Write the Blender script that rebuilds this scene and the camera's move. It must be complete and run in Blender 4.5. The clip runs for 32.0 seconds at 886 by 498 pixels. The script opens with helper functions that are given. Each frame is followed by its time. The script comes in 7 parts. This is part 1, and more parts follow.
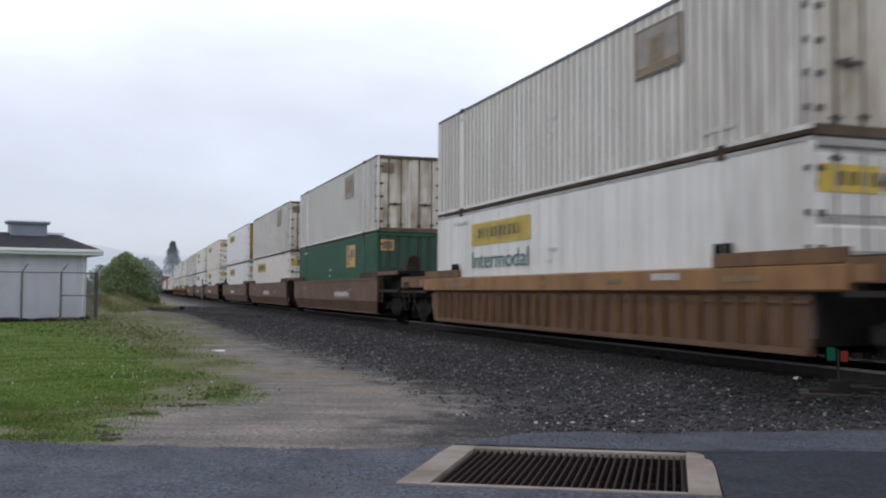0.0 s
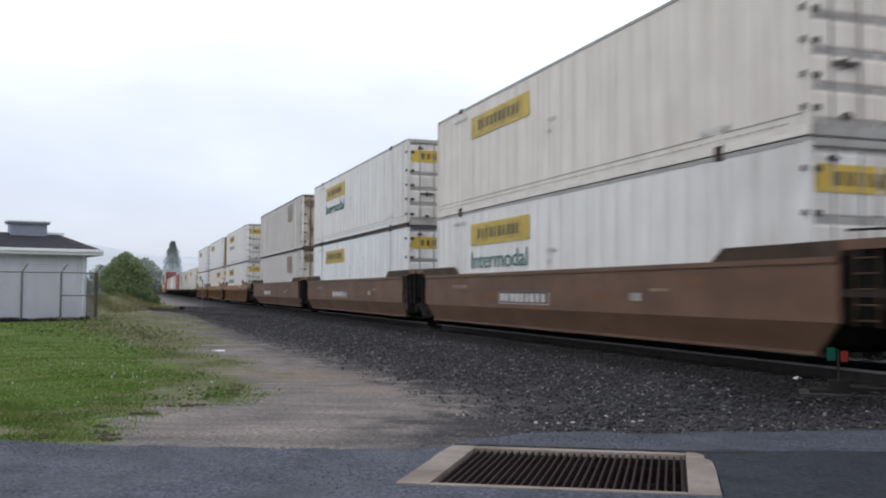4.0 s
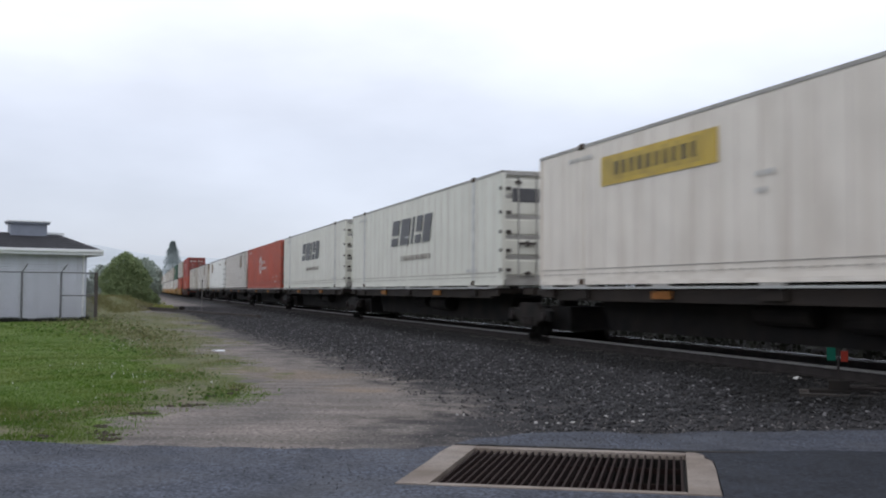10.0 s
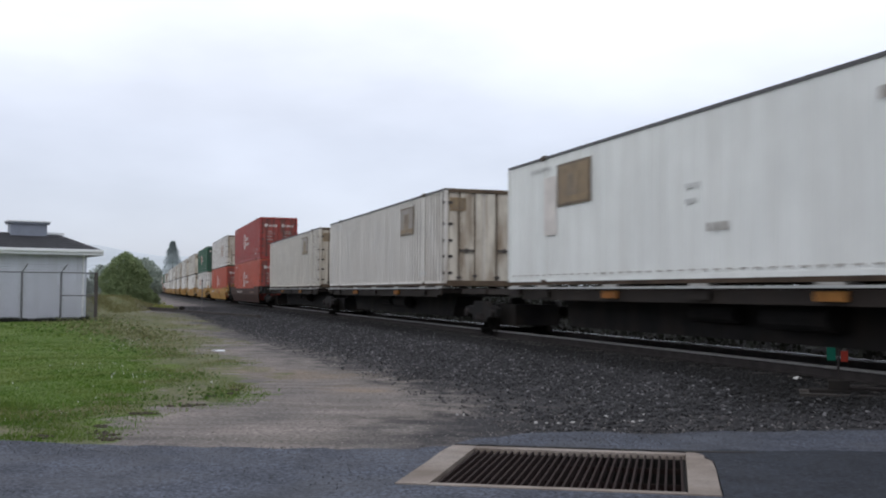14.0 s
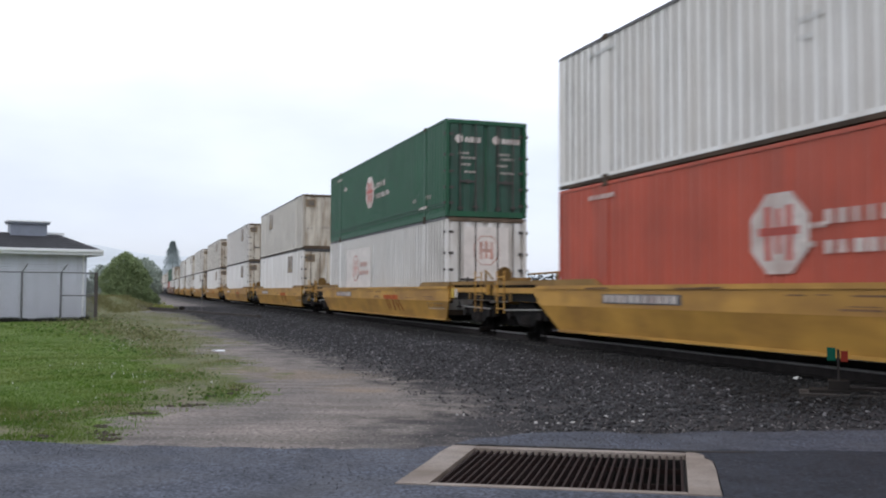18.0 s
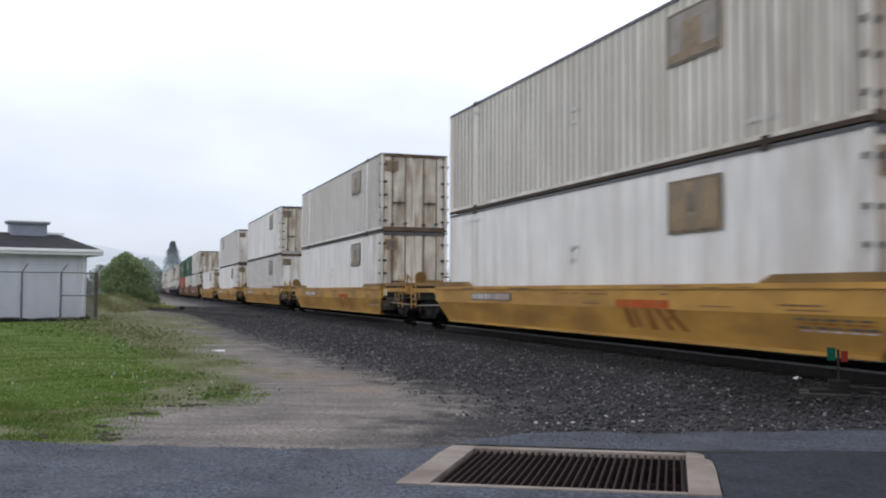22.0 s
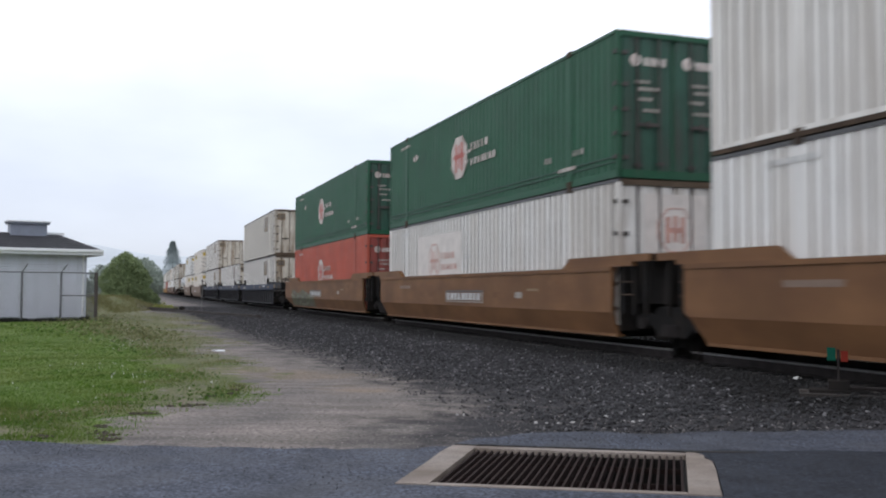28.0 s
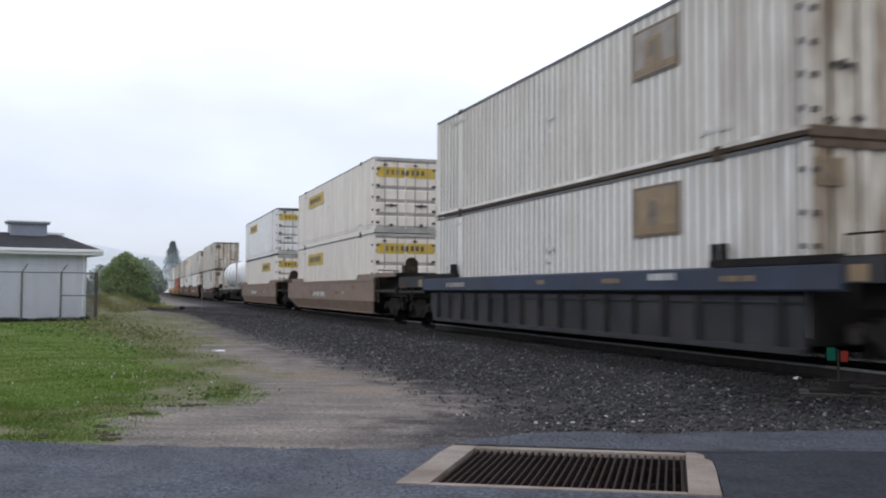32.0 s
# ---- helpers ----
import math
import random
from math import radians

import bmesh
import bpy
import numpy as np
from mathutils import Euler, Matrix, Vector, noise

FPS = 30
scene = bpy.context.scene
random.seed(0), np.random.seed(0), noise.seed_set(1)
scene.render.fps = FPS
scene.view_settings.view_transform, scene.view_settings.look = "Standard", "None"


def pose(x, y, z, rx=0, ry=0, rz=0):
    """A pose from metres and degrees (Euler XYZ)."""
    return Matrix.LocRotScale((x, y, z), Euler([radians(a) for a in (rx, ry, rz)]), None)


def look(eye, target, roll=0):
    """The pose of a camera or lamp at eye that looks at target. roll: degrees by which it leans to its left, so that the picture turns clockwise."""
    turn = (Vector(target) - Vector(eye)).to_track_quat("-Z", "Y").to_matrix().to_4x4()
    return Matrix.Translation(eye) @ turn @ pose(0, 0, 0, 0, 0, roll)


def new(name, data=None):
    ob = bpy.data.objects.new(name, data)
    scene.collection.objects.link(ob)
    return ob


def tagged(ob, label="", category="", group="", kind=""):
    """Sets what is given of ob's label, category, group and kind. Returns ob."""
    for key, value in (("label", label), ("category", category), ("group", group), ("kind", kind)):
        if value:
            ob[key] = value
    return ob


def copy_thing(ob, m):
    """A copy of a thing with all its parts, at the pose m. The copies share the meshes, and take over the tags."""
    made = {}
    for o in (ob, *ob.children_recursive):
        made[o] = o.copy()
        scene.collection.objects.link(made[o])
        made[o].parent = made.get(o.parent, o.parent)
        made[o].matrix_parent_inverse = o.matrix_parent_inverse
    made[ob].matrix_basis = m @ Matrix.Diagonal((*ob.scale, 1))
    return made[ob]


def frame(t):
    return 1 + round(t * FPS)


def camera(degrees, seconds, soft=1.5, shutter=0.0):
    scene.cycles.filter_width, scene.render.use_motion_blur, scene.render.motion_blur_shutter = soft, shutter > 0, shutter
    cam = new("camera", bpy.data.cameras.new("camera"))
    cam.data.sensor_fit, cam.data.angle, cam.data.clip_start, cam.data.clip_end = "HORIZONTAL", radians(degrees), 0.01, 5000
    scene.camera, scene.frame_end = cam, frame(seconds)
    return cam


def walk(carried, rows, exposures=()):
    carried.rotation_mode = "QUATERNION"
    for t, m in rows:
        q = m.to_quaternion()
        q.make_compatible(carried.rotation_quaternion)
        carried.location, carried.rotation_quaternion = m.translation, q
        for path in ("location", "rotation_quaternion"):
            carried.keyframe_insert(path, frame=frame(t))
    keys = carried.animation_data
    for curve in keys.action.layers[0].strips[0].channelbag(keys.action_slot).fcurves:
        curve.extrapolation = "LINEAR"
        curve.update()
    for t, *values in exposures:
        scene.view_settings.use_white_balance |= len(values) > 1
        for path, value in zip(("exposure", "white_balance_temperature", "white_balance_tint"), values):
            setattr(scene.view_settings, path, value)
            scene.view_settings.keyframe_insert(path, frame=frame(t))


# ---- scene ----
cam = camera(50.53, 32.0, soft=2.0, shutter=0.26)
EYE = (0.0, 0.0, 1.03)
VIEW = look(EYE, (0.0, 10.0, 1.03 + 10.0 * math.tan(0.04546)), 0.27)
EXPOSURES = [(0.0, -0.05), (1.0, 0.0), (3.0, 0.12), (7.0, 0.1), (10.0, -0.05), (14.0, -0.05), (17.0, 0.2), (20.0, 0.22), (25.0, 0.03), (28.0, 0.18), (30.0, 0.3), (32.0, 0.15)]
walk(cam, [(0.0, VIEW), (32.0, VIEW)], EXPOSURES)

# ---- world, sun, exposure ----
world = bpy.data.worlds.new("overcast")
scene.world = world
world.use_nodes = True
wn, wl = world.node_tree.nodes, world.node_tree.links
wn.clear()
w_out = wn.new("ShaderNodeOutputWorld")
w_bg = wn.new("ShaderNodeBackground")
w_sky = wn.new("ShaderNodeTexSky")
w_sky.sky_type, w_sky.sun_disc = "NISHITA", False
w_sky.sun_elevation, w_sky.sun_rotation = radians(48), radians(200)
w_co = wn.new("ShaderNodeTexCoord")
w_sep = wn.new("ShaderNodeSeparateXYZ")
wl.new(w_co.outputs["Generated"], w_sep.inputs[0])
# overcast cloud deck: about three times brighter overhead than at the horizon
w_ramp = wn.new("ShaderNodeValToRGB")
w_ramp.color_ramp.elements[0].position = 0.0
w_ramp.color_ramp.elements[0].color = (0.595, 0.635, 0.75, 1)
w_ramp.color_ramp.elements[1].position = 1.0
w_ramp.color_ramp.elements[1].color = (0.795, 0.82, 0.895, 1)
e = w_ramp.color_ramp.elements.new(0.16)
e.color = (0.795, 0.84, 0.975, 1)
e = w_ramp.color_ramp.elements.new(0.32)
e.color = (1.17, 1.21, 1.325, 1)
wl.new(w_sep.outputs["Z"], w_ramp.inputs[0])
w_no = wn.new("ShaderNodeTexNoise")
w_no.inputs["Scale"].default_value, w_no.inputs["Detail"].default_value = 2.3, 5
w_map = wn.new("ShaderNodeMapping")
w_map.inputs["Scale"].default_value = (1.0, 1.0, 2.6)
w_map.inputs["Location"].default_value = (0.6, 0.2, 0.1)
wl.new(w_co.outputs["Generated"], w_map.inputs[0])
wl.new(w_map.outputs[0], w_no.inputs["Vector"])
w_cr = wn.new("ShaderNodeMapRange")
w_cr.inputs[1].default_value, w_cr.inputs[2].default_value = 0.3, 0.7
w_cr.inputs[3].default_value, w_cr.inputs[4].default_value = 0.84, 1.14
wl.new(w_no.outputs[0], w_cr.inputs[0])
w_mul = wn.new("ShaderNodeVectorMath")
w_mul.operation = "SCALE"
wl.new(w_ramp.outputs[0], w_mul.inputs[0])
wl.new(w_cr.outputs[0], w_mul.inputs["Scale"])
w_add = wn.new("ShaderNodeMix")
w_add.data_type = "RGBA"
w_add.inputs[0].default_value = 0.02
wl.new(w_mul.outputs[0], w_add.inputs[6])
wl.new(w_sky.outputs[0], w_add.inputs[7])
wl.new(w_add.outputs[2], w_bg.inputs[0])
w_bg.inputs[1].default_value = 0.95
wl.new(w_bg.outputs[0], w_out.inputs[0])

sun = new("sun", bpy.data.lights.new("sun", "SUN"))
sun.data.energy, sun.data.angle, sun.data.color = 0.35, radians(25), (1.0, 0.97, 0.93)
sun.matrix_world = look((-8, -20, 24), (0, 0, 0))


# ---- materials ----
def mat(name, base, rough=0.6, metal=0.0, var=0.12, scale=6.0, dirt=0.0, dirt_col=(0.09, 0.065, 0.045), streak=(1, 1, 1),
        bump=0.0, bump_scale=40.0, fine=0.0, spread=0.0, spec=0.5, fore=0.0):
    """A worn surface: a base colour with broad variation, dirt laid on by stretched noise, and fine relief."""
    m = bpy.data.materials.new(name)
    m.use_nodes = True
    n, l = m.node_tree.nodes, m.node_tree.links
    b = n["Principled BSDF"]
    b.inputs["Roughness"].default_value, b.inputs["Metallic"].default_value = rough, metal
    b.inputs["Specular IOR Level"].default_value = spec
    co = n.new("ShaderNodeTexCoord")
    oi = n.new("ShaderNodeObjectInfo")
    off = n.new("ShaderNodeVectorMath")
    off.operation = "MULTIPLY_ADD"
    off.inputs[1].default_value = (37.0, 17.0, 23.0)
    l.new(oi.outputs["Random"], off.inputs[0])
    l.new(co.outputs["Object"], off.inputs[2])
    n1 = n.new("ShaderNodeTexNoise")
    n1.inputs["Scale"].default_value, n1.inputs["Detail"].default_value = scale, 5
    l.new(off.outputs[0], n1.inputs["Vector"])
    mr = n.new("ShaderNodeMapRange")
    mr.inputs[1].default_value, mr.inputs[2].default_value = 0.3, 0.7
    mr.inputs[3].default_value, mr.inputs[4].default_value = 1 - var, 1 + var
    l.new(n1.outputs[0], mr.inputs[0])
    vs = n.new("ShaderNodeVectorMath")
    vs.operation = "SCALE"
    vs.inputs[0].default_value = base
    l.new(mr.outputs[0], vs.inputs["Scale"])
    col = vs.outputs[0]
    if spread:
        sp = n.new("ShaderNodeMapRange")
        sp.inputs[3].default_value, sp.inputs[4].default_value = 1 - spread, 1 + spread
        l.new(oi.outputs["Random"], sp.inputs[0])
        v2 = n.new("ShaderNodeVectorMath")
        v2.operation = "SCALE"
        l.new(col, v2.inputs[0])
        l.new(sp.outputs[0], v2.inputs["Scale"])
        col = v2.outputs[0]
    if fine:
        n3 = n.new("ShaderNodeTexNoise")
        n3.inputs["Scale"].default_value, n3.inputs["Detail"].default_value = bump_scale, 3
        l.new(off.outputs[0], n3.inputs["Vector"])
        m3 = n.new("ShaderNodeMapRange")
        m3.inputs[1].default_value, m3.inputs[2].default_value = 0.3, 0.7
        m3.inputs[3].default_value, m3.inputs[4].default_value = 1 - fine, 1 + fine
        l.new(n3.outputs[0], m3.inputs[0])
        v3 = n.new("ShaderNodeVectorMath")
        v3.operation = "SCALE"
        l.new(col, v3.inputs[0])
        l.new(m3.outputs[0], v3.inputs["Scale"])
        col = v3.outputs[0]
    if dirt:
        mp = n.new("ShaderNodeMapping")
        mp.inputs["Scale"].default_value = streak
        l.new(off.outputs[0], mp.inputs[0])
        n2 = n.new("ShaderNodeTexNoise")
        n2.inputs["Scale"].default_value, n2.inputs["Detail"].default_value = 1.6, 7
        l.new(mp.outputs[0], n2.inputs["Vector"])
        m2 = n.new("ShaderNodeMapRange")
        m2.inputs[1].default_value, m2.inputs[2].default_value = 0.42, 0.72
        m2.inputs[3].default_value, m2.inputs[4].default_value = 0.0, dirt
        l.new(n2.outputs[0], m2.inputs[0])
        mx = n.new("ShaderNodeMix")
        mx.data_type = "RGBA"
        l.new(m2.outputs[0], mx.inputs[0])
        l.new(col, mx.inputs[6])
        mx.inputs[7].default_value = (*dirt_col, 1)
        col = mx.outputs[2]
    if fore:
        # brown road grime thrown up over the door end of a box
        sx = n.new("ShaderNodeSeparateXYZ")
        l.new(co.outputs["Object"], sx.inputs[0])
        gx = n.new("ShaderNodeMapRange")
        gx.inputs[1].default_value, gx.inputs[2].default_value, gx.inputs[4].default_value = 4.0, 8.1, fore
        l.new(sx.outputs["X"], gx.inputs[0])
        gm = n.new("ShaderNodeMapping")
        gm.inputs["Scale"].default_value = (2.4, 2.4, 0.5)
        l.new(off.outputs[0], gm.inputs[0])
        gn = n.new("ShaderNodeTexNoise")
        gn.inputs["Scale"].default_value, gn.inputs["Detail"].default_value = 1.1, 7
        l.new(gm.outputs[0], gn.inputs["Vector"])
        gr = n.new("ShaderNodeMapRange")
        gr.inputs[1].default_value, gr.inputs[2].default_value = 0.36, 0.62
        l.new(gn.outputs[0], gr.inputs[0])
        gf = n.new("ShaderNodeMath")
        gf.operation = "MULTIPLY"
        l.new(gx.outputs[0], gf.inputs[0])
        l.new(gr.outputs[0], gf.inputs[1])
        gc = n.new("ShaderNodeMix")
        gc.data_type = "RGBA"
        l.new(gf.outputs[0], gc.inputs[0])
        l.new(col, gc.inputs[6])
        gc.inputs[7].default_value = (0.25, 0.20, 0.15, 1)
        col = gc.outputs[2]
    l.new(col, b.inputs["Base Color"])
    if bump:
        nb = n.new("ShaderNodeTexNoise")
        nb.inputs["Scale"].default_value, nb.inputs["Detail"].default_value = bump_scale, 4
        l.new(co.outputs["Object"], nb.inputs["Vector"])
        bp = n.new("ShaderNodeBump")
        bp.inputs["Strength"].default_value, bp.inputs["Distance"].default_value = bump, 0.02
        l.new(nb.outputs[0], bp.inputs["Height"])
        l.new(bp.outputs[0], b.inputs["Normal"])
    return m


DOWN = (1.6, 1.6, 0.16)
M = {
    "white": mat("white_sheet", (0.775, 0.785, 0.785), 0.42, var=0.05, scale=1.2, dirt=0.35, dirt_col=(0.42, 0.39, 0.34), streak=DOWN, fore=0.4),
    "dull_white": mat("dull_white_sheet", (0.72, 0.705, 0.675), 0.45, var=0.05, scale=1.2, dirt=0.3, dirt_col=(0.42, 0.38, 0.33), streak=DOWN, fore=0.4),
    "cream": mat("cream_sheet", (0.70, 0.648, 0.58), 0.45, var=0.06, scale=1.2, dirt=0.35, dirt_col=(0.40, 0.33, 0.26), streak=DOWN),
    "swift": mat("pale_grey_sheet", (0.65, 0.645, 0.575), 0.45, var=0.05, scale=1.2, dirt=0.3, dirt_col=(0.40, 0.37, 0.32), streak=DOWN),
    "corr_white": mat("white_corrugated_steel", (0.725, 0.71, 0.685), 0.5, var=0.07, scale=1.0, dirt=0.5, dirt_col=(0.45, 0.395, 0.33), streak=DOWN, fore=0.5),
    "corr_grey": mat("grey_corrugated_steel", (0.715, 0.69, 0.65), 0.5, var=0.08, scale=1.0, dirt=0.6, dirt_col=(0.36, 0.31, 0.255), streak=DOWN, fore=0.7),
    "corr_beige": mat("beige_corrugated_steel", (0.655, 0.62, 0.55), 0.5, var=0.08, scale=1.0, dirt=0.6, dirt_col=(0.30, 0.24, 0.175), streak=DOWN, fore=0.7),
    "door_dirty": mat("dirty_door_paint", (0.57, 0.525, 0.445), 0.6, var=0.14, scale=2.0, dirt=0.95, dirt_col=(0.20, 0.135, 0.080), streak=(1.5, 1.5, 0.36)),
    "green": mat("green_paint", (0.012, 0.078, 0.038), 0.55, var=0.14, scale=0.9, dirt=0.35, dirt_col=(0.045, 0.085, 0.06), streak=DOWN, spec=0.3),
    "red": mat("red_paint", (0.40, 0.076, 0.044), 0.55, var=0.14, scale=0.9, dirt=0.45, dirt_col=(0.24, 0.085, 0.065), streak=DOWN, spec=0.3),
    "brown": mat("brown_car_paint", (0.135, 0.076, 0.046), 0.62, var=0.2, scale=0.9, dirt=0.6, dirt_col=(0.085, 0.045, 0.026), streak=(0.4, 1, 1.4), spec=0.3),
    "greybrown": mat("grey_brown_car_paint", (0.20, 0.135, 0.098), 0.62, var=0.14, scale=1.1, dirt=0.5, dirt_col=(0.12, 0.08, 0.06), streak=(0.5, 1, 1.2)),
    "orange": mat("orange_brown_car_paint", (0.28, 0.150, 0.064), 0.62, var=0.2, scale=1.1, dirt=0.8, dirt_col=(0.15, 0.072, 0.03), streak=(1.0, 1, 0.5), spec=0.3),
    "yellow": mat("yellow_car_paint", (0.44, 0.240, 0.050), 0.6, var=0.22, scale=0.9, dirt=0.8, dirt_col=(0.23, 0.115, 0.034), streak=(0.35, 1, 1.2), spec=0.3),
    "maroon": mat("dark_maroon_car_paint", (0.055, 0.025, 0.017), 0.65, var=0.2, scale=1.1, dirt=0.5, dirt_col=(0.025, 0.015, 0.012), streak=(0.6, 1, 0.8), spec=0.2),
    "blue": mat("dull_blue_car_paint", (0.038, 0.049, 0.080), 0.65, var=0.2, scale=1.1, dirt=0.6, dirt_col=(0.045, 0.045, 0.055), streak=(0.6, 1, 0.8), spec=0.25),
    "slate": mat("dark_grey_car_paint", (0.030, 0.030, 0.034), 0.7, var=0.25, scale=1.2, dirt=0.6, dirt_col=(0.060, 0.054, 0.052), streak=(0.7, 1, 0.9), spec=0.2),
    "soot": mat("sooty_steel", (0.011, 0.010, 0.0097), 0.85, var=0.3, scale=3.0, dirt=0.5, dirt_col=(0.032, 0.024, 0.018), spec=0.2),
    "spine": mat("spine_beam_paint", (0.026, 0.019, 0.015), 0.8, var=0.25, scale=1.3, dirt=0.6, dirt_col=(0.02, 0.017, 0.015), spec=0.3),
    "rail_dark": mat("dark_trim_rail", (0.060, 0.058, 0.060), 0.5, var=0.15, scale=2.0),
    "rail_grey": mat("grey_trim_rail", (0.34, 0.33, 0.31), 0.5, var=0.12, scale=2.0, dirt=0.5, dirt_col=(0.14, 0.12, 0.10)),
    "hinge": mat("dark_hinge_steel", (0.055, 0.045, 0.04), 0.6, var=0.2),
    "galv": mat("galvanised_steel", (0.42, 0.42, 0.41), 0.45, metal=0.5, var=0.15, scale=8.0),
    "sign_yellow": mat("yellow_sign_film", (0.54, 0.37, 0.04), 0.5, var=0.12, scale=2.0, dirt=0.5, dirt_col=(0.30, 0.22, 0.06), streak=DOWN),
    "sign_gold": mat("bright_gold_film", (0.60, 0.34, 0.045), 0.5, var=0.12, scale=3.0, dirt=0.4, dirt_col=(0.42, 0.26, 0.08)),
    "sign_brown": mat("faded_taupe_film", (0.265, 0.235, 0.21), 0.55, var=0.2, scale=4.0, dirt=0.7, dirt_col=(0.20, 0.155, 0.11)),
    "sign_mark": mat("weathered_bronze_print", (0.235, 0.165, 0.085), 0.55, var=0.25, scale=4.0, dirt=0.8, dirt_col=(0.15, 0.12, 0.10)),
    "sign_bronze": mat("dull_bronze_film", (0.225, 0.155, 0.080), 0.55, var=0.25, scale=3.0, dirt=0.7, dirt_col=(0.17, 0.12, 0.075)),
    "sign_blot": mat("dark_worn_print", (0.12, 0.095, 0.075), 0.6, var=0.3, scale=5.0, dirt=0.9, dirt_col=(0.25, 0.18, 0.10)),
    "sign_field": mat("worn_yellow_field", (0.47, 0.33, 0.045), 0.5, var=0.2, scale=3.0, dirt=0.6, dirt_col=(0.24, 0.175, 0.045), streak=DOWN),
    "sign_olive": mat("worn_olive_print", (0.075, 0.060, 0.028), 0.55, var=0.3, scale=3.0, dirt=0.5, dirt_col=(0.34, 0.245, 0.05)),
    "orange_panel": mat("dirty_orange_panel", (0.175, 0.093, 0.045), 0.65, var=0.22, scale=1.3, dirt=0.8, dirt_col=(0.075, 0.04, 0.022), streak=(1.2, 1, 0.4), spec=0.3),
    "sign_dark": mat("dark_print", (0.07, 0.07, 0.075), 0.5, var=0.15, scale=4.0),
    "sign_edge": mat("dark_bronze_edge", (0.150, 0.105, 0.062), 0.6, var=0.3, scale=4.0, dirt=0.7, dirt_col=(0.085, 0.065, 0.05)),
    "pale_white": mat("pale_white_sheet", (0.74, 0.75, 0.725), 0.5, var=0.05, scale=1.0, dirt=0.3, dirt_col=(0.48, 0.46, 0.42), streak=DOWN),
    "scrawl_wash": mat("sprayed_dull_green", (0.105, 0.112, 0.068), 0.65, var=0.35, scale=3.0, dirt=0.8, dirt_col=(0.12, 0.075, 0.04)),
    "scrawl_green": mat("sprayed_grey_green", (0.19, 0.205, 0.15), 0.6, var=0.2, scale=5.0),
    "sign_pale": mat("washed_out_print", (0.62, 0.57, 0.53), 0.55, var=0.1, scale=3.0),
    "sign_tan": mat("worn_reddish_film", (0.40, 0.315, 0.265), 0.55, var=0.16, scale=2.0, dirt=0.7, dirt_col=(0.52, 0.44, 0.38), streak=DOWN),
    "sign_faded": mat("faded_red_print", (0.56, 0.49, 0.45), 0.55, var=0.12, scale=3.0, dirt=0.6, dirt_col=(0.60, 0.55, 0.50)),
    "print_faint": mat("faint_red_print", (0.50, 0.27, 0.22), 0.55, var=0.2, scale=4.0, dirt=0.8, dirt_col=(0.58, 0.50, 0.45)),
    "print_white": mat("worn_white_print", (0.56, 0.50, 0.46), 0.55, var=0.2, scale=4.0, dirt=0.9, dirt_col=(0.30, 0.20, 0.17)),
    "print_grey": mat("grey_print", (0.30, 0.27, 0.24), 0.6, var=0.2, scale=3.0),
    "print_faded_grey": mat("faded_grey_print", (0.50, 0.50, 0.49), 0.55, var=0.2, scale=4.0),
    "print_green": mat("dark_green_print", (0.05, 0.14, 0.13), 0.5, var=0.05),
    "print_red": mat("red_print", (0.42, 0.07, 0.05), 0.5, var=0.1),
    "print_rust": mat("rust_red_print", (0.36, 0.075, 0.018), 0.75, var=0.25, scale=4.0, dirt=0.5, dirt_col=(0.36, 0.19, 0.05), spec=0.15),
    "print_brown": mat("worn_brown_print", (0.25, 0.10, 0.028), 0.7, var=0.25, scale=4.0, dirt=0.5, dirt_col=(0.36, 0.19, 0.05), spec=0.15),
    "rail_top": mat("polished_rail_head", (0.62, 0.62, 0.63), 0.22, metal=1.0, var=0.08, scale=5.0),
    "rail_dull": mat("dull_rail_head", (0.15, 0.142, 0.138), 0.45, metal=0.15, var=0.2, scale=5.0),
    "rail_rust": mat("rusty_rail", (0.030, 0.026, 0.025), 0.9, var=0.25, scale=5.0, spec=0.12),
    "tie": mat("weathered_tie_timber", (0.035, 0.029, 0.025), 0.92, var=0.3, scale=5.0, bump=0.6, spread=0.3),
    # green doors: streaky grime, plus shade from the next box put into colour
    "door_green": mat("shaded_grimy_green_door", (0.014, 0.066, 0.042), 0.6, var=0.2, scale=2.0, dirt=0.9, dirt_col=(0.03, 0.04, 0.03), streak=(2.0, 2.0, 0.4)),
    "rustbrown": mat("rusty_tan_car_paint", (0.168, 0.082, 0.036), 0.62, var=0.22, scale=0.9, dirt=0.65, dirt_col=(0.11, 0.05, 0.024), streak=(0.4, 1, 1.4), spec=0.25),
    # darker tone for rib slopes, shading painted in over uneven streaks
    "groove_shade": mat("shade_on_corrugations", (0.29, 0.265, 0.235), 0.6, var=0.25, scale=0.8, dirt=0.6, dirt_col=(0.48, 0.45, 0.41), streak=DOWN),
    "sill_brown": mat("rust_stained_sill", (0.115, 0.085, 0.06), 0.75, var=0.3, scale=2.5, dirt=0.8, dirt_col=(0.06, 0.04, 0.027), spec=0.15),
    "seam": mat("grimy_brown_rail", (0.066, 0.045, 0.031), 0.75, var=0.3, scale=2.0, dirt=0.7, dirt_col=(0.03, 0.023, 0.018), spec=0.15),
    "ink_violet": mat("faded_violet_print", (0.24, 0.17, 0.20), 0.55, var=0.2, scale=4.0),
    "door_yellow": mat("grimy_yellow_door", (0.36, 0.235, 0.035), 0.65, var=0.2, scale=2.0, dirt=0.9, dirt_col=(0.12, 0.08, 0.035), streak=(2.2, 2.2, 0.25), spec=0.2),
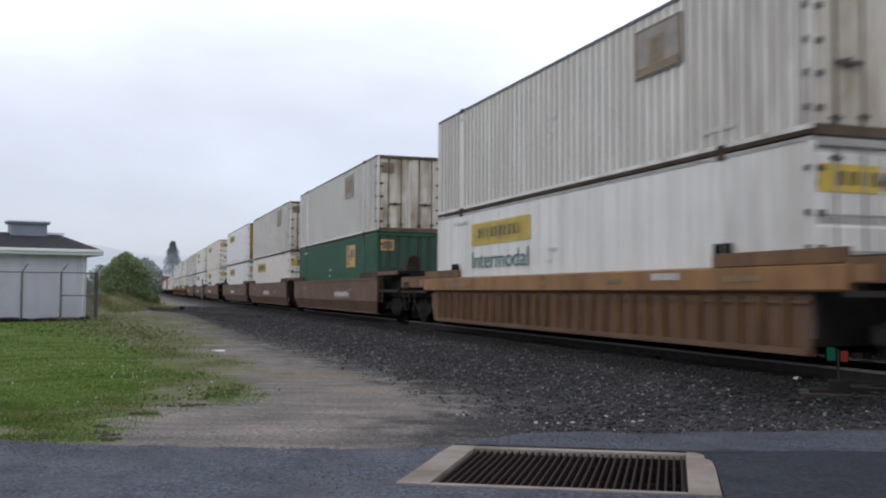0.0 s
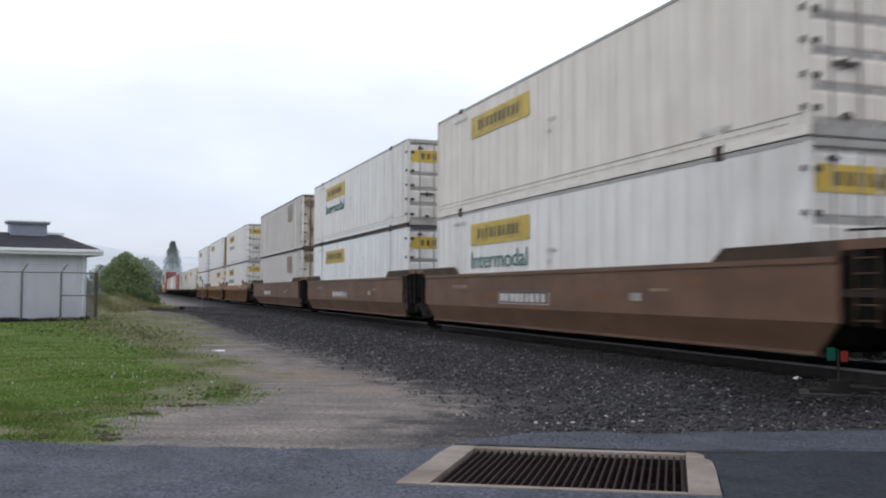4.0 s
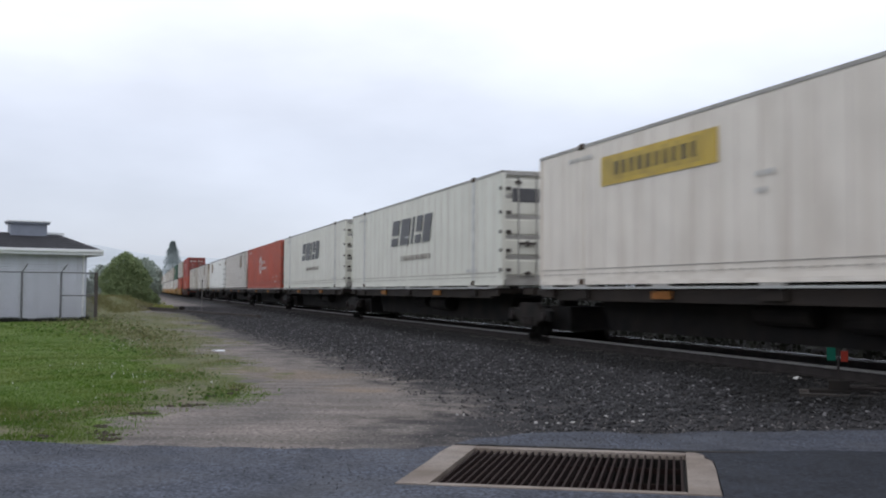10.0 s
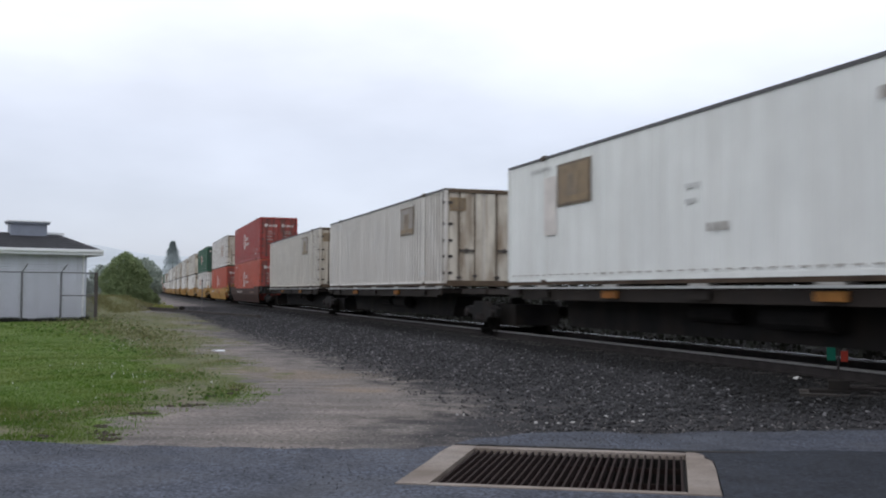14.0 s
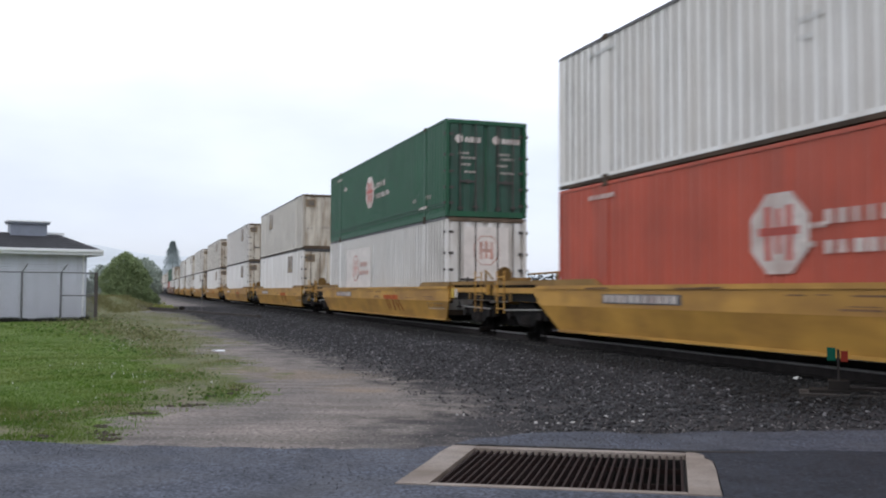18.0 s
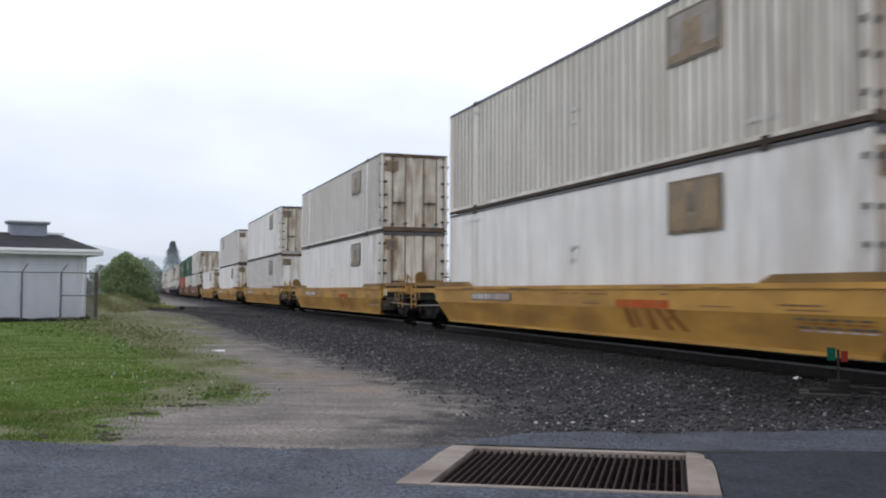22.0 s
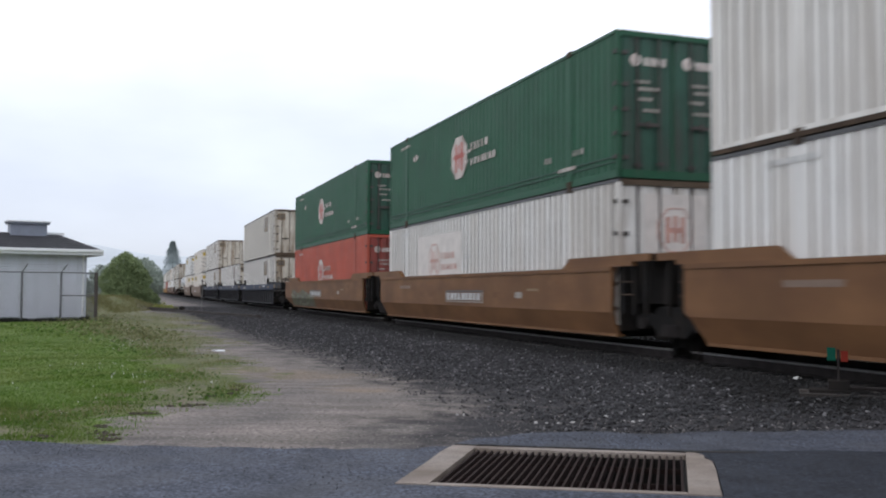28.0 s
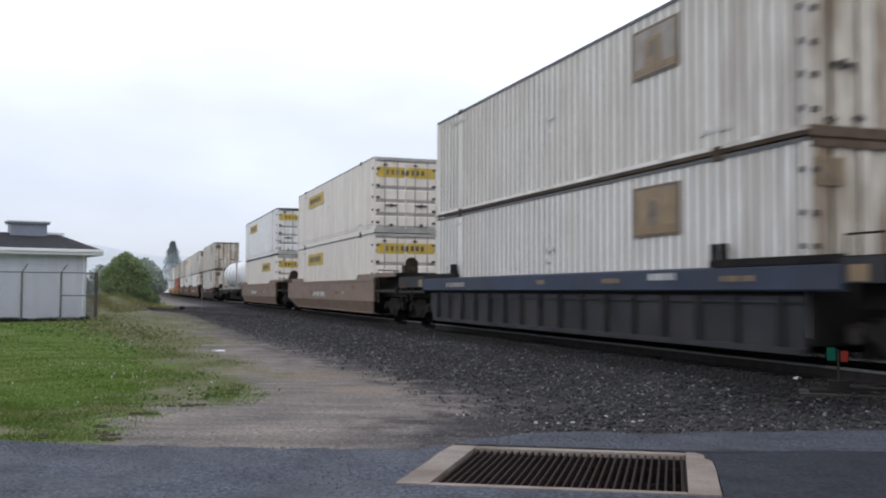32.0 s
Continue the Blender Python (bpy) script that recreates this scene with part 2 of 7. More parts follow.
    # red doors: base darkened for the shade between boxes, under streaks of grime
    "door_red": mat("shaded_grimy_red_door", (0.25, 0.045, 0.035), 0.6, var=0.2, scale=2.0, dirt=0.9, dirt_col=(0.10, 0.045, 0.035), streak=(2.0, 2.0, 0.4)),
    "pale_rock": mat("pale_limestone", (0.40, 0.39, 0.375), 0.85, var=0.15, scale=30.0),
    "soil": mat("dark_soil", (0.045, 0.036, 0.022), 0.95, var=0.3, scale=20.0),
    # darker yellow: grime, and on the raised walls painted shade
    "shaded_grimy_yellow": mat("shaded_grimy_yellow_paint", (0.23, 0.135, 0.042), 0.65, var=0.25, scale=1.2, dirt=0.7, dirt_col=(0.11, 0.065, 0.03), streak=(0.5, 1, 1.2), spec=0.25),
    "dark_red": mat("faded_dark_red_paint", (0.30, 0.046, 0.040), 0.55, var=0.12, scale=0.9, dirt=0.4, dirt_col=(0.23, 0.075, 0.065), streak=DOWN, spec=0.3),
    "concrete": mat("weathered_concrete", (0.275, 0.235, 0.205), 0.88, var=0.22, scale=4.0, dirt=0.75, dirt_col=(0.13, 0.095, 0.07), bump=0.4, bump_scale=60, fine=0.2),
    "grate": mat("rusty_cast_iron", (0.030, 0.020, 0.0185), 0.9, var=0.3, scale=14.0, spec=0.12),
    "pit": mat("near_black_concrete", (0.014, 0.012, 0.011), 0.9, var=0.3),
    "siding": mat("pale_metal_siding", (0.60, 0.62, 0.68), 0.55, var=0.05, scale=1.5, dirt=0.3, dirt_col=(0.36, 0.36, 0.36), streak=DOWN),
    "fascia": mat("white_fascia", (0.78, 0.79, 0.80), 0.5, var=0.04),
    "vent": mat("blue_grey_louvre", (0.20, 0.22, 0.27), 0.5, var=0.1, scale=3.0),
    "shingle": mat("dark_roof_shingle", (0.028, 0.028, 0.033), 0.95, var=0.2, scale=5.0, bump=0.5),
    "fence": mat("dull_fence_steel", (0.14, 0.14, 0.15), 0.6, metal=0.3, var=0.2),
    "bark": mat("bark", (0.075, 0.058, 0.042), 0.9, var=0.3, scale=8.0, bump=0.8),
    "post_dark": mat("dark_post_paint", (0.11, 0.105, 0.10), 0.6, var=0.2),
    "target_green": mat("green_target_paint", (0.004, 0.068, 0.044), 0.7, var=0.1, spec=0.1),
    "target_red": mat("red_target_paint", (0.17, 0.022, 0.014), 0.7, var=0.1, spec=0.1),
    "litter": mat("white_litter", (0.80, 0.79, 0.77), 0.6, var=0.1),
    "far_white": mat("pale_sheet", (0.66, 0.67, 0.70), 0.5, var=0.06, scale=0.6),
    "tank": mat("white_tank_paint", (0.78, 0.79, 0.80), 0.35, var=0.06, scale=1.5),
    # distance haze is put into the hill colour
    "far_hill": mat("haze_pale_hill", (0.56, 0.60, 0.63), 1.0, var=0.10, scale=0.02, spec=0.0),
}


def leaf_mat(name, a, b, trans=0.25, patch=None):
    """Foliage: the colour differs from leaf to leaf, and some light passes through."""
    m = bpy.data.materials.new(name)
    m.use_nodes = True
    n, l = m.node_tree.nodes, m.node_tree.links
    p = n["Principled BSDF"]
    p.inputs["Roughness"].default_value = 0.6
    p.inputs["Specular IOR Level"].default_value = 0.25
    ge = n.new("ShaderNodeNewGeometry")
    ra = n.new("ShaderNodeValToRGB")
    ra.color_ramp.elements[0].color, ra.color_ramp.elements[1].color = (*a, 1), (*b, 1)
    l.new(ge.outputs["Random Per Island"], ra.inputs[0])
    col = ra.outputs[0]
    if patch:
        # broad patches of another growth
        co, no, mr = n.new("ShaderNodeTexCoord"), n.new("ShaderNodeTexNoise"), n.new("ShaderNodeMapRange")
        no.inputs["Scale"].default_value, no.inputs["Detail"].default_value = 0.85, 5
        l.new(co.outputs["Object"], no.inputs["Vector"])
        mr.inputs[1].default_value, mr.inputs[2].default_value, mr.inputs[4].default_value = 0.44, 0.62, 0.75
        l.new(no.outputs[0], mr.inputs[0])
        mc = n.new("ShaderNodeMix")
        mc.data_type = "RGBA"
        l.new(mr.outputs[0], mc.inputs[0])
        l.new(col, mc.inputs[6])
        mc.inputs[7].default_value = (*patch, 1)
        col = mc.outputs[2]
    l.new(col, p.inputs["Base Color"])
    t = n.new("ShaderNodeBsdfTranslucent")
    l.new(col, t.inputs[0])
    mx = n.new("ShaderNodeMixShader")
    mx.inputs[0].default_value = trans
    l.new(p.outputs[0], mx.inputs[1])
    l.new(t.outputs[0], mx.inputs[2])
    l.new(mx.outputs[0], n["Material Output"].inputs[0])
    return m


M["leaf"] = leaf_mat("broad_leaves", (0.145, 0.20, 0.095), (0.265, 0.325, 0.155))
# far foliage: aerial haze mixed into the leaf and needle colours
M["leaf_far"] = leaf_mat("haze_pale_leaves", (0.30, 0.35, 0.30), (0.38, 0.43, 0.37), 0.4)
M["needle"] = leaf_mat("haze_pale_needles", (0.38, 0.44, 0.45), (0.50, 0.56, 0.56), 0.45)
M["leaf_mid"] = leaf_mat("dull_leaves", (0.18, 0.235, 0.165), (0.27, 0.32, 0.235), 0.3)
M["needle_near"] = leaf_mat("dull_needles", (0.20, 0.25, 0.20), (0.29, 0.34, 0.28), 0.4)
M["blade"] = leaf_mat("grass_blades", (0.056, 0.125, 0.012), (0.120, 0.200, 0.026), patch=(0.145, 0.180, 0.042))
M["blade_dark"] = leaf_mat("dark_grass_blades", (0.045, 0.098, 0.014), (0.090, 0.150, 0.028))
# nearly black, so the far bank passes for shade under the cars
M["weeds"] = leaf_mat("dark_weeds", (0.009, 0.010, 0.007), (0.020, 0.022, 0.014), 0.05)
M["verge_weed"] = leaf_mat("olive_weeds", (0.115, 0.130, 0.050), (0.215, 0.210, 0.105))
M["straw"] = leaf_mat("dry_grass", (0.115, 0.125, 0.042), (0.235, 0.215, 0.105))
M["flower"] = leaf_mat("yellow_blossom", (0.36, 0.36, 0.10), (0.24, 0.28, 0.10))
M["dandelion"] = leaf_mat("white_seed_heads", (0.6, 0.6, 0.55), (0.75, 0.75, 0.7))


def stone_mat(name, a, b, mid):
    m = bpy.data.materials.new(name)
    m.use_nodes = True
    n, l = m.node_tree.nodes, m.node_tree.links
    p = n["Principled BSDF"]
    p.inputs["Roughness"].default_value = 0.85
    ge = n.new("ShaderNodeNewGeometry")
    ra = n.new("ShaderNodeValToRGB")
    ra.color_ramp.elements[0].color, ra.color_ramp.elements[1].color = (*a, 1), (*b, 1)
    x = ra.color_ramp.elements.new(0.88)
    x.color = (*mid, 1)
    l.new(ge.outputs["Random Per Island"], ra.inputs[0])
    co = n.new("ShaderNodeTexCoord")
    no = n.new("ShaderNodeTexNoise")
    no.inputs["Scale"].default_value, no.inputs["Detail"].default_value = 0.9, 4
    l.new(co.outputs["Object"], no.inputs["Vector"])
    mr = n.new("ShaderNodeMapRange")
    mr.inputs[1].default_value, mr.inputs[2].default_value = 0.3, 0.7
    mr.inputs[3].default_value, mr.inputs[4].default_value = 0.75, 1.25
    l.new(no.outputs[0], mr.inputs[0])
    vs = n.new("ShaderNodeVectorMath")
    vs.operation = "SCALE"
    l.new(ra.outputs[0], vs.inputs[0])
    l.new(mr.outputs[0], vs.inputs["Scale"])
    l.new(vs.outputs[0], p.inputs["Base Color"])
    return m


M["stone"] = stone_mat("ballast_stone", (0.015, 0.0145, 0.016), (0.20, 0.193, 0.198), (0.052, 0.0505, 0.055))
M["dusty_stone"] = stone_mat("dusty_stone", (0.042, 0.039, 0.041), (0.27, 0.25, 0.24), (0.105, 0.098, 0.097))
M["grit"] = stone_mat("road_grit", (0.040, 0.042, 0.050), (0.17, 0.17, 0.18), (0.09, 0.092, 0.102))
# near-black stones: oil stain plus shade by the train put into colour
M["oil_shade_stone"] = stone_mat("oil_shade_stone", (0.0045, 0.0042, 0.0042), (0.028, 0.0265, 0.026), (0.0105, 0.010, 0.010))
M["pebble"] = stone_mat("drive_pebble", (0.085, 0.076, 0.070), (0.36, 0.33, 0.30), (0.21, 0.19, 0.175))


def ground_mat():
    """Soil, trodden gravel, ballast fines and turf, mixed by the weights stored on the sheet and broken up by noise."""
    m = bpy.data.materials.new("ground_mix")
    m.use_nodes = True
    n, l = m.node_tree.nodes, m.node_tree.links
    p = n["Principled BSDF"]
    p.inputs["Roughness"].default_value = 0.92
    p.inputs["Specular IOR Level"].default_value = 0.2
    co = n.new("ShaderNodeTexCoord")

    def noise_node(scale, detail, lo, hi):
        t = n.new("ShaderNodeTexNoise")
        t.inputs["Scale"].default_value, t.inputs["Detail"].default_value = scale, detail
        l.new(co.outputs["Object"], t.inputs["Vector"])
        r = n.new("ShaderNodeMapRange")
        r.inputs[1].default_value, r.inputs[2].default_value = 0.3, 0.7
        r.inputs[3].default_value, r.inputs[4].default_value = lo, hi
        l.new(t.outputs[0], r.inputs[0])
        return r.outputs[0]

    broad, grain, patch = noise_node(0.8, 5, 0, 1), noise_node(26, 4, 0.6, 1.35), noise_node(2.6, 6, -0.30, 0.30)

    def two(a, b):
        x = n.new("ShaderNodeMix")
        x.data_type = "RGBA"
        x.inputs[6].default_value, x.inputs[7].default_value = (*a, 1), (*b, 1)
        l.new(broad, x.inputs[0])
        return x.outputs[2]

    col = two((0.245, 0.213, 0.192), (0.140, 0.126, 0.119))
    # wheel streaks along the drive
    sm = n.new("ShaderNodeMapping")
    sm.inputs["Rotation"].default_value = (0, 0, 0.33)
    sm.inputs["Scale"].default_value = (0.35, 3.2, 1)
    l.new(co.outputs["Object"], sm.inputs[0])
    sn = n.new("ShaderNodeTexNoise")
    sn.inputs["Scale"].default_value, sn.inputs["Detail"].default_value = 1.4, 6
    l.new(sm.outputs[0], sn.inputs["Vector"])
    sr = n.new("ShaderNodeMapRange")
    sr.inputs[1].default_value, sr.inputs[2].default_value = 0.3, 0.7
    sr.inputs[3].default_value, sr.inputs[4].default_value = 0.74, 1.26
    l.new(sn.outputs[0], sr.inputs[0])
    sv = n.new("ShaderNodeVectorMath")
    sv.operation = "SCALE"
    l.new(col, sv.inputs[0])
    l.new(sr.outputs[0], sv.inputs["Scale"])
    col = sv.outputs[0]
    for key, a, b in (("ballast", (0.024, 0.023, 0.025), (0.046, 0.044, 0.047)), ("oil_shade", (0.008, 0.0075, 0.0075), (0.015, 0.014, 0.014)), ("tan", (0.25, 0.20, 0.155), (0.19, 0.155, 0.125)), ("grass", (0.082, 0.135, 0.024), (0.135, 0.180, 0.046)),
                      ("weedy", (0.165, 0.155, 0.088), (0.105, 0.122, 0.050))):
        at = n.new("ShaderNodeAttribute")
        at.attribute_name = key
        ad = n.new("ShaderNodeMath")
        ad.operation = "ADD"
        l.new(at.outputs["Fac"], ad.inputs[0])
        l.new(patch, ad.inputs[1])
        st = n.new("ShaderNodeMapRange")
        st.interpolation_type = "SMOOTHSTEP"
        st.inputs[1].default_value, st.inputs[2].default_value = (0.15, 0.85) if key in ("ballast", "tan", "dusty") else (0.38, 0.62)
        l.new(ad.outputs[0], st.inputs[0])
        x = n.new("ShaderNodeMix")
        x.data_type = "RGBA"
        l.new(st.outputs[0], x.inputs[0])
        l.new(col, x.inputs[6])
        l.new(two(a, b), x.inputs[7])
        col = x.outputs[2]
    vs = n.new("ShaderNodeVectorMath")
    vs.operation = "SCALE"
    l.new(col, vs.inputs[0])
    l.new(grain, vs.inputs["Scale"])
    l.new(vs.outputs[0], p.inputs["Base Color"])
    bp = n.new("ShaderNodeBump")
    bp.inputs["Strength"].default_value, bp.inputs["Distance"].default_value = 0.6, 0.03
    l.new(grain, bp.inputs["Height"])
    l.new(bp.outputs[0], p.inputs["Normal"])
    return m


M["ground"] = ground_mat()
M["asphalt"] = mat("worn_asphalt", (0.057, 0.064, 0.085), 0.8, var=0.32, scale=2.2, dirt=0.5, dirt_col=(0.095, 0.099, 0.112), streak=(1.0, 1.3, 1), bump=0.6, bump_scale=42, fine=0.9, spec=0.25)
M["patch"] = mat("newer_asphalt", (0.0225, 0.0265, 0.036), 0.8, var=0.25, scale=2.5, dirt=0.3, dirt_col=(0.045, 0.048, 0.058), bump=0.7, bump_scale=30, fine=0.55, spec=0.2)

# ---- building helpers ----
class Shape:
    """Collects vertices and faces for one mesh."""

    def __init__(self):
        self.v, self.f = [], []

    def box(self, x0, x1, y0, y1, z0, z1):
        k = len(self.v)
        self.v += [(x, y, z) for z in (z0, z1) for y in (y0, y1) for x in (x0, x1)]
        self.f += [tuple(k + i for i in q) for q in ((0, 2, 3, 1), (4, 5, 7, 6), (0, 1, 5, 4), (2, 6, 7, 3), (0, 4, 6, 2), (1, 3, 7, 5))]
        return self

    def prism(self, poly, y0, y1):
        """A polygon in x and z, pushed along y."""
        k, n = len(self.v), len(poly)
        self.v += [(x, y0, z) for x, z in poly] + [(x, y1, z) for x, z in poly]
        self.f += [tuple(range(k, k + n)), tuple(range(k + 2 * n - 1, k + n - 1, -1))]
        self.f += [(k + i, k + n + i, k + n + (i + 1) % n, k + (i + 1) % n) for i in range(n)]
        return self

    def upright(self, poly, z0, z1):
        """A polygon in x and y, pushed along z."""
        k, n = len(self.v), len(poly)
        self.v += [(x, y, z0) for x, y in poly] + [(x, y, z1) for x, y in poly]
        self.f += [tuple(range(k + n - 1, k - 1, -1)), tuple(range(k + n, k + 2 * n))]
        self.f += [(k + i, k + (i + 1) % n, k + n + (i + 1) % n, k + n + i) for i in range(n)]
        return self

    def along(self, poly, x0, x1, tip=0.0):
        """A polygon in y and z, pushed along x."""
        k, n = len(self.v), len(poly)
        self.v += [(x0, y, z) for y, z in poly] + [(x1, y, z) for y, z in poly]
        self.f += [tuple(range(k + n - 1, k - 1, -1)), tuple(range(k + n, k + 2 * n))]
        self.f += [(k + i, k + (i + 1) % n, k + n + (i + 1) % n, k + n + i) for i in range(n)]
        return self

    def turned(self, profile, c, axis="y", seg=20):
        """A profile of (radius, place along the axis), turned round it."""
        k, n = len(self.v), len(profile)
        for i in range(seg):
            a = 2 * math.pi * i / seg
            for r, h in profile:
                u, w = r * math.cos(a), r * math.sin(a)
                self.v.append({"x": (c[0] + h, c[1] + u, c[2] + w), "y": (c[0] + u, c[1] + h, c[2] + w), "z": (c[0] + u, c[1] + w, c[2] + h)}[axis])
        for i in range(seg):
            j = (i + 1) % seg
            self.f += [(k + i * n + t, k + i * n + t + 1, k + j * n + t + 1, k + j * n + t) for t in range(n - 1)]
        for t in (0, n - 1):
            if profile[t][0] > 1e-4:
                self.f.append(tuple(k + i * n + t for i in (range(seg) if t else range(seg - 1, -1, -1))))
        return self

    def rod(self, a, b, r, seg=8):
        a, b = Vector(a), Vector(b)
        q = (b - a).to_track_quat("Z", "Y")
        k = len(self.v)
        for p in (a, b):
            self.v += [tuple(p + q @ Vector((r * math.cos(2 * math.pi * i / seg), r * math.sin(2 * math.pi * i / seg), 0))) for i in range(seg)]
        self.f += [(k + i, k + (i + 1) % seg, k + seg + (i + 1) % seg, k + seg + i) for i in range(seg)]
        self.f += [tuple(range(k + seg - 1, k - 1, -1)), tuple(range(k + seg, k + 2 * seg))]
        return self

    def mesh(self, name, material, smooth=False):
        d = bpy.data.meshes.new(name)
        d.from_pydata(self.v, [], self.f)
        d.materials.append(material)
        bm = bmesh.new()
        bm.from_mesh(d)
        bmesh.ops.recalc_face_normals(bm, faces=bm.faces)
        for f in bm.faces:
            f.smooth = smooth and len(f.verts) <= 4
        bm.to_mesh(d)
        bm.free()
        return d


def part(name, shape, material, parent, label="", smooth=False, at=None):
    """Links a shape, or a ready mesh, as one mesh object under a thing or a part."""
    data = shape if isinstance(shape, bpy.types.Mesh) else shape.mesh(name, material, smooth)
    ob = new(name, data)
    ob.parent = parent
    if at is not None:
        ob.matrix_local = at
    return tagged(ob, label) if label else ob


def bulk(name, verts, faces, material, smooth=False):
    """A large mesh from arrays; faces all have the same number of corners."""
    d = bpy.data.meshes.new(name)
    verts, faces = np.asarray(verts, np.float32), np.asarray(faces, np.int32)
    d.vertices.add(len(verts))
    d.vertices.foreach_set("co", verts.ravel())
    c = faces.shape[1]
    d.loops.add(faces.size)
    d.loops.foreach_set("vertex_index", faces.ravel())
    d.polygons.add(len(faces))
    d.polygons.foreach_set("loop_start", np.arange(0, faces.size, c, dtype=np.int32))
    if smooth:
        d.polygons.foreach_set("use_smooth", np.ones(len(faces), bool))
    d.materials.append(material)
    d.update(calc_edges=True)
    return d


MESHES = {}


def kept_mesh(key, make):
    if key not in MESHES:
        MESHES[key] = make()
    return MESHES[key]


# ---- the line of the track: near side of the loads, bearing by distance from the reference point ----
ST = np.linspace(-120.0, 1200.0, 5281)
BEAR = np.where(ST < 400, -0.3321 + 1.413e-4 * ST - 1.70e-7 * ST ** 2, -0.3321 + 1.413e-4 * 400 - 1.70e-7 * 160000)
DS = ST[1] - ST[0]
I0 = int(np.argmin(abs(ST)))


def run(a):
    c = np.concatenate([[0], np.cumsum((a[1:] + a[:-1]) / 2 * DS)])
    return c - c[I0]


HALF = 1.295
TX = 4.8156 + run(np.sin(BEAR)) + HALF * np.cos(BEAR)
TY = 13.7595 + run(np.cos(BEAR)) - HALF * np.sin(BEAR)
GRADE = 0.00066


def on_track(s):
    return float(np.interp(s, ST, TX)), float(np.interp(s, ST, TY)), float(np.interp(s, ST, BEAR))


def track_pose(s, z=0.0):
    """x forward along the train's way, y to its far side, z up, at the middle of the track."""
    x, y, b = on_track(s)
    return pose(x, y, z + GRADE * s, 0, 0, math.degrees(math.atan2(-math.cos(b), -math.sin(b))))


def beside(s, d, z=0.0):
    """A point d metres to the far side of the middle of the track (minus: towards the road)."""
    x, y, b = on_track(s)
    return Vector((x + d * math.cos(b), y - d * math.sin(b), z))


def track_dist(x, y):
    """Signed distance from the middle of the track, and the distance along it, for arrays."""
    i = np.clip(np.searchsorted(TY, y), 0, len(TY) - 1)
    for _ in range(3):
        dx, dy = x - TX[i], y - TY[i]
        along = dx * np.sin(BEAR[i]) + dy * np.cos(BEAR[i])
        i = np.clip(i + np.round(along / DS).astype(int), 0, len(TY) - 1)
    dx, dy = x - TX[i], y - TY[i]
    return dx * np.cos(BEAR[i]) - dy * np.sin(BEAR[i]), ST[i]


# ---- ground ----
GZ = -0.30
LAWN = [(-30, 8.0), (-3.8, 8.24), (-3.34, 8.22), (-2.98, 8.31), (-3.0, 8.6), (-3.19, 8.87), (-3.25, 9.5), (-3.12, 10.15), (-2.9, 10.8), (-2.6, 11.3), (-2.42, 11.75), (-2.53, 12.7),
        (-3.1, 14.8), (-3.6, 16.4), (-4.4, 18.0), (-5.1, 19.6), (-6.4, 22.7), (-8.0, 26.8), (-10.6, 33.6), (-14.5, 43.3), (-18.5, 51.0), (-60, 52), (-60, 8)]
BALLAST = [(-26, 78), (-20.5, 65.7), (-14.6, 50.5), (-10.0, 38.0), (-6.2, 27.4), (-3.7, 21.6), (-2.0, 17.0), (-0.9, 13.9), (-0.1, 12.2), (0.4, 11.2),
           (0.2, 10.3), (-0.4, 9.7), (-0.35, 9.0), (0.0, 8.2), (0.45, 7.0), (12, 7.0), (30, -20), (60, -20), (10, 75)]


def inside(poly, x, y):
    """Signed distance to a polygon's edge (plus inside), for arrays."""
    x, y = np.asarray(x, float), np.asarray(y, float)
    d, odd = np.full(x.shape, 1e9), np.zeros(x.shape, bool)
    for (ax, ay), (bx, by) in zip(poly, poly[1:] + poly[:1]):
        ex, ey = bx - ax, by - ay
        t = np.clip(((x - ax) * ex + (y - ay) * ey) / (ex * ex + ey * ey), 0, 1)
        d = np.minimum(d, np.hypot(x - ax - t * ex, y - ay - t * ey))
        with np.errstate(divide="ignore", invalid="ignore"):
            odd ^= ((ay > y) != (by > y)) & (x < ex * (y - ay) / (by - ay) + ax)
    return np.where(odd, d, -d)


def wavy(x, y, k, seed):
    return (np.sin(x * k + seed) * np.cos(y * k * 1.13 + seed * 2.1) + 0.6 * np.sin(x * k * 2.3 + y * k * 1.7 + seed * 3.3)
            + 0.4 * np.sin(y * k * 4.1 - x * k * 3.2 + seed)) / 2


def ground_height(x, y):
    d, s = track_dist(x, y)
    a = np.abs(d)
    bed = np.clip((3.3 - a) / 1.35, 0, 1)
    z = GZ + 0.105 * bed + np.clip(s, 0, 400) * GRADE * (a < 12)
    lawn = np.clip(inside(LAWN, x, y) / 2.5, 0, 1) * np.clip((40 - y) / 16, 0, 1)
    z = z + lawn * (0.07 + 0.03 * wavy(x, y, 0.9, 1.0)) + 0.012 * wavy(x, y, 2.2, 4.0) * (a > 2.6)
    # an added earth bank along the far side, behind the gaps under the cars
    z = z + np.clip((d - 3.8) * 0.35, 0, 0.95) * (s < 160) * (s > -40)
    # a low grassy bank behind the shed's corner
    z = z + np.clip((-18.9 - x) * 0.36, 0, 0.85) * np.clip((y - 52) / 6, 0, 1) * np.clip((67.5 - y) / 4, 0, 1) * (1 + 0.12 * wavy(x, y, 1.1, 5.0)) * (x > -40)
    return z


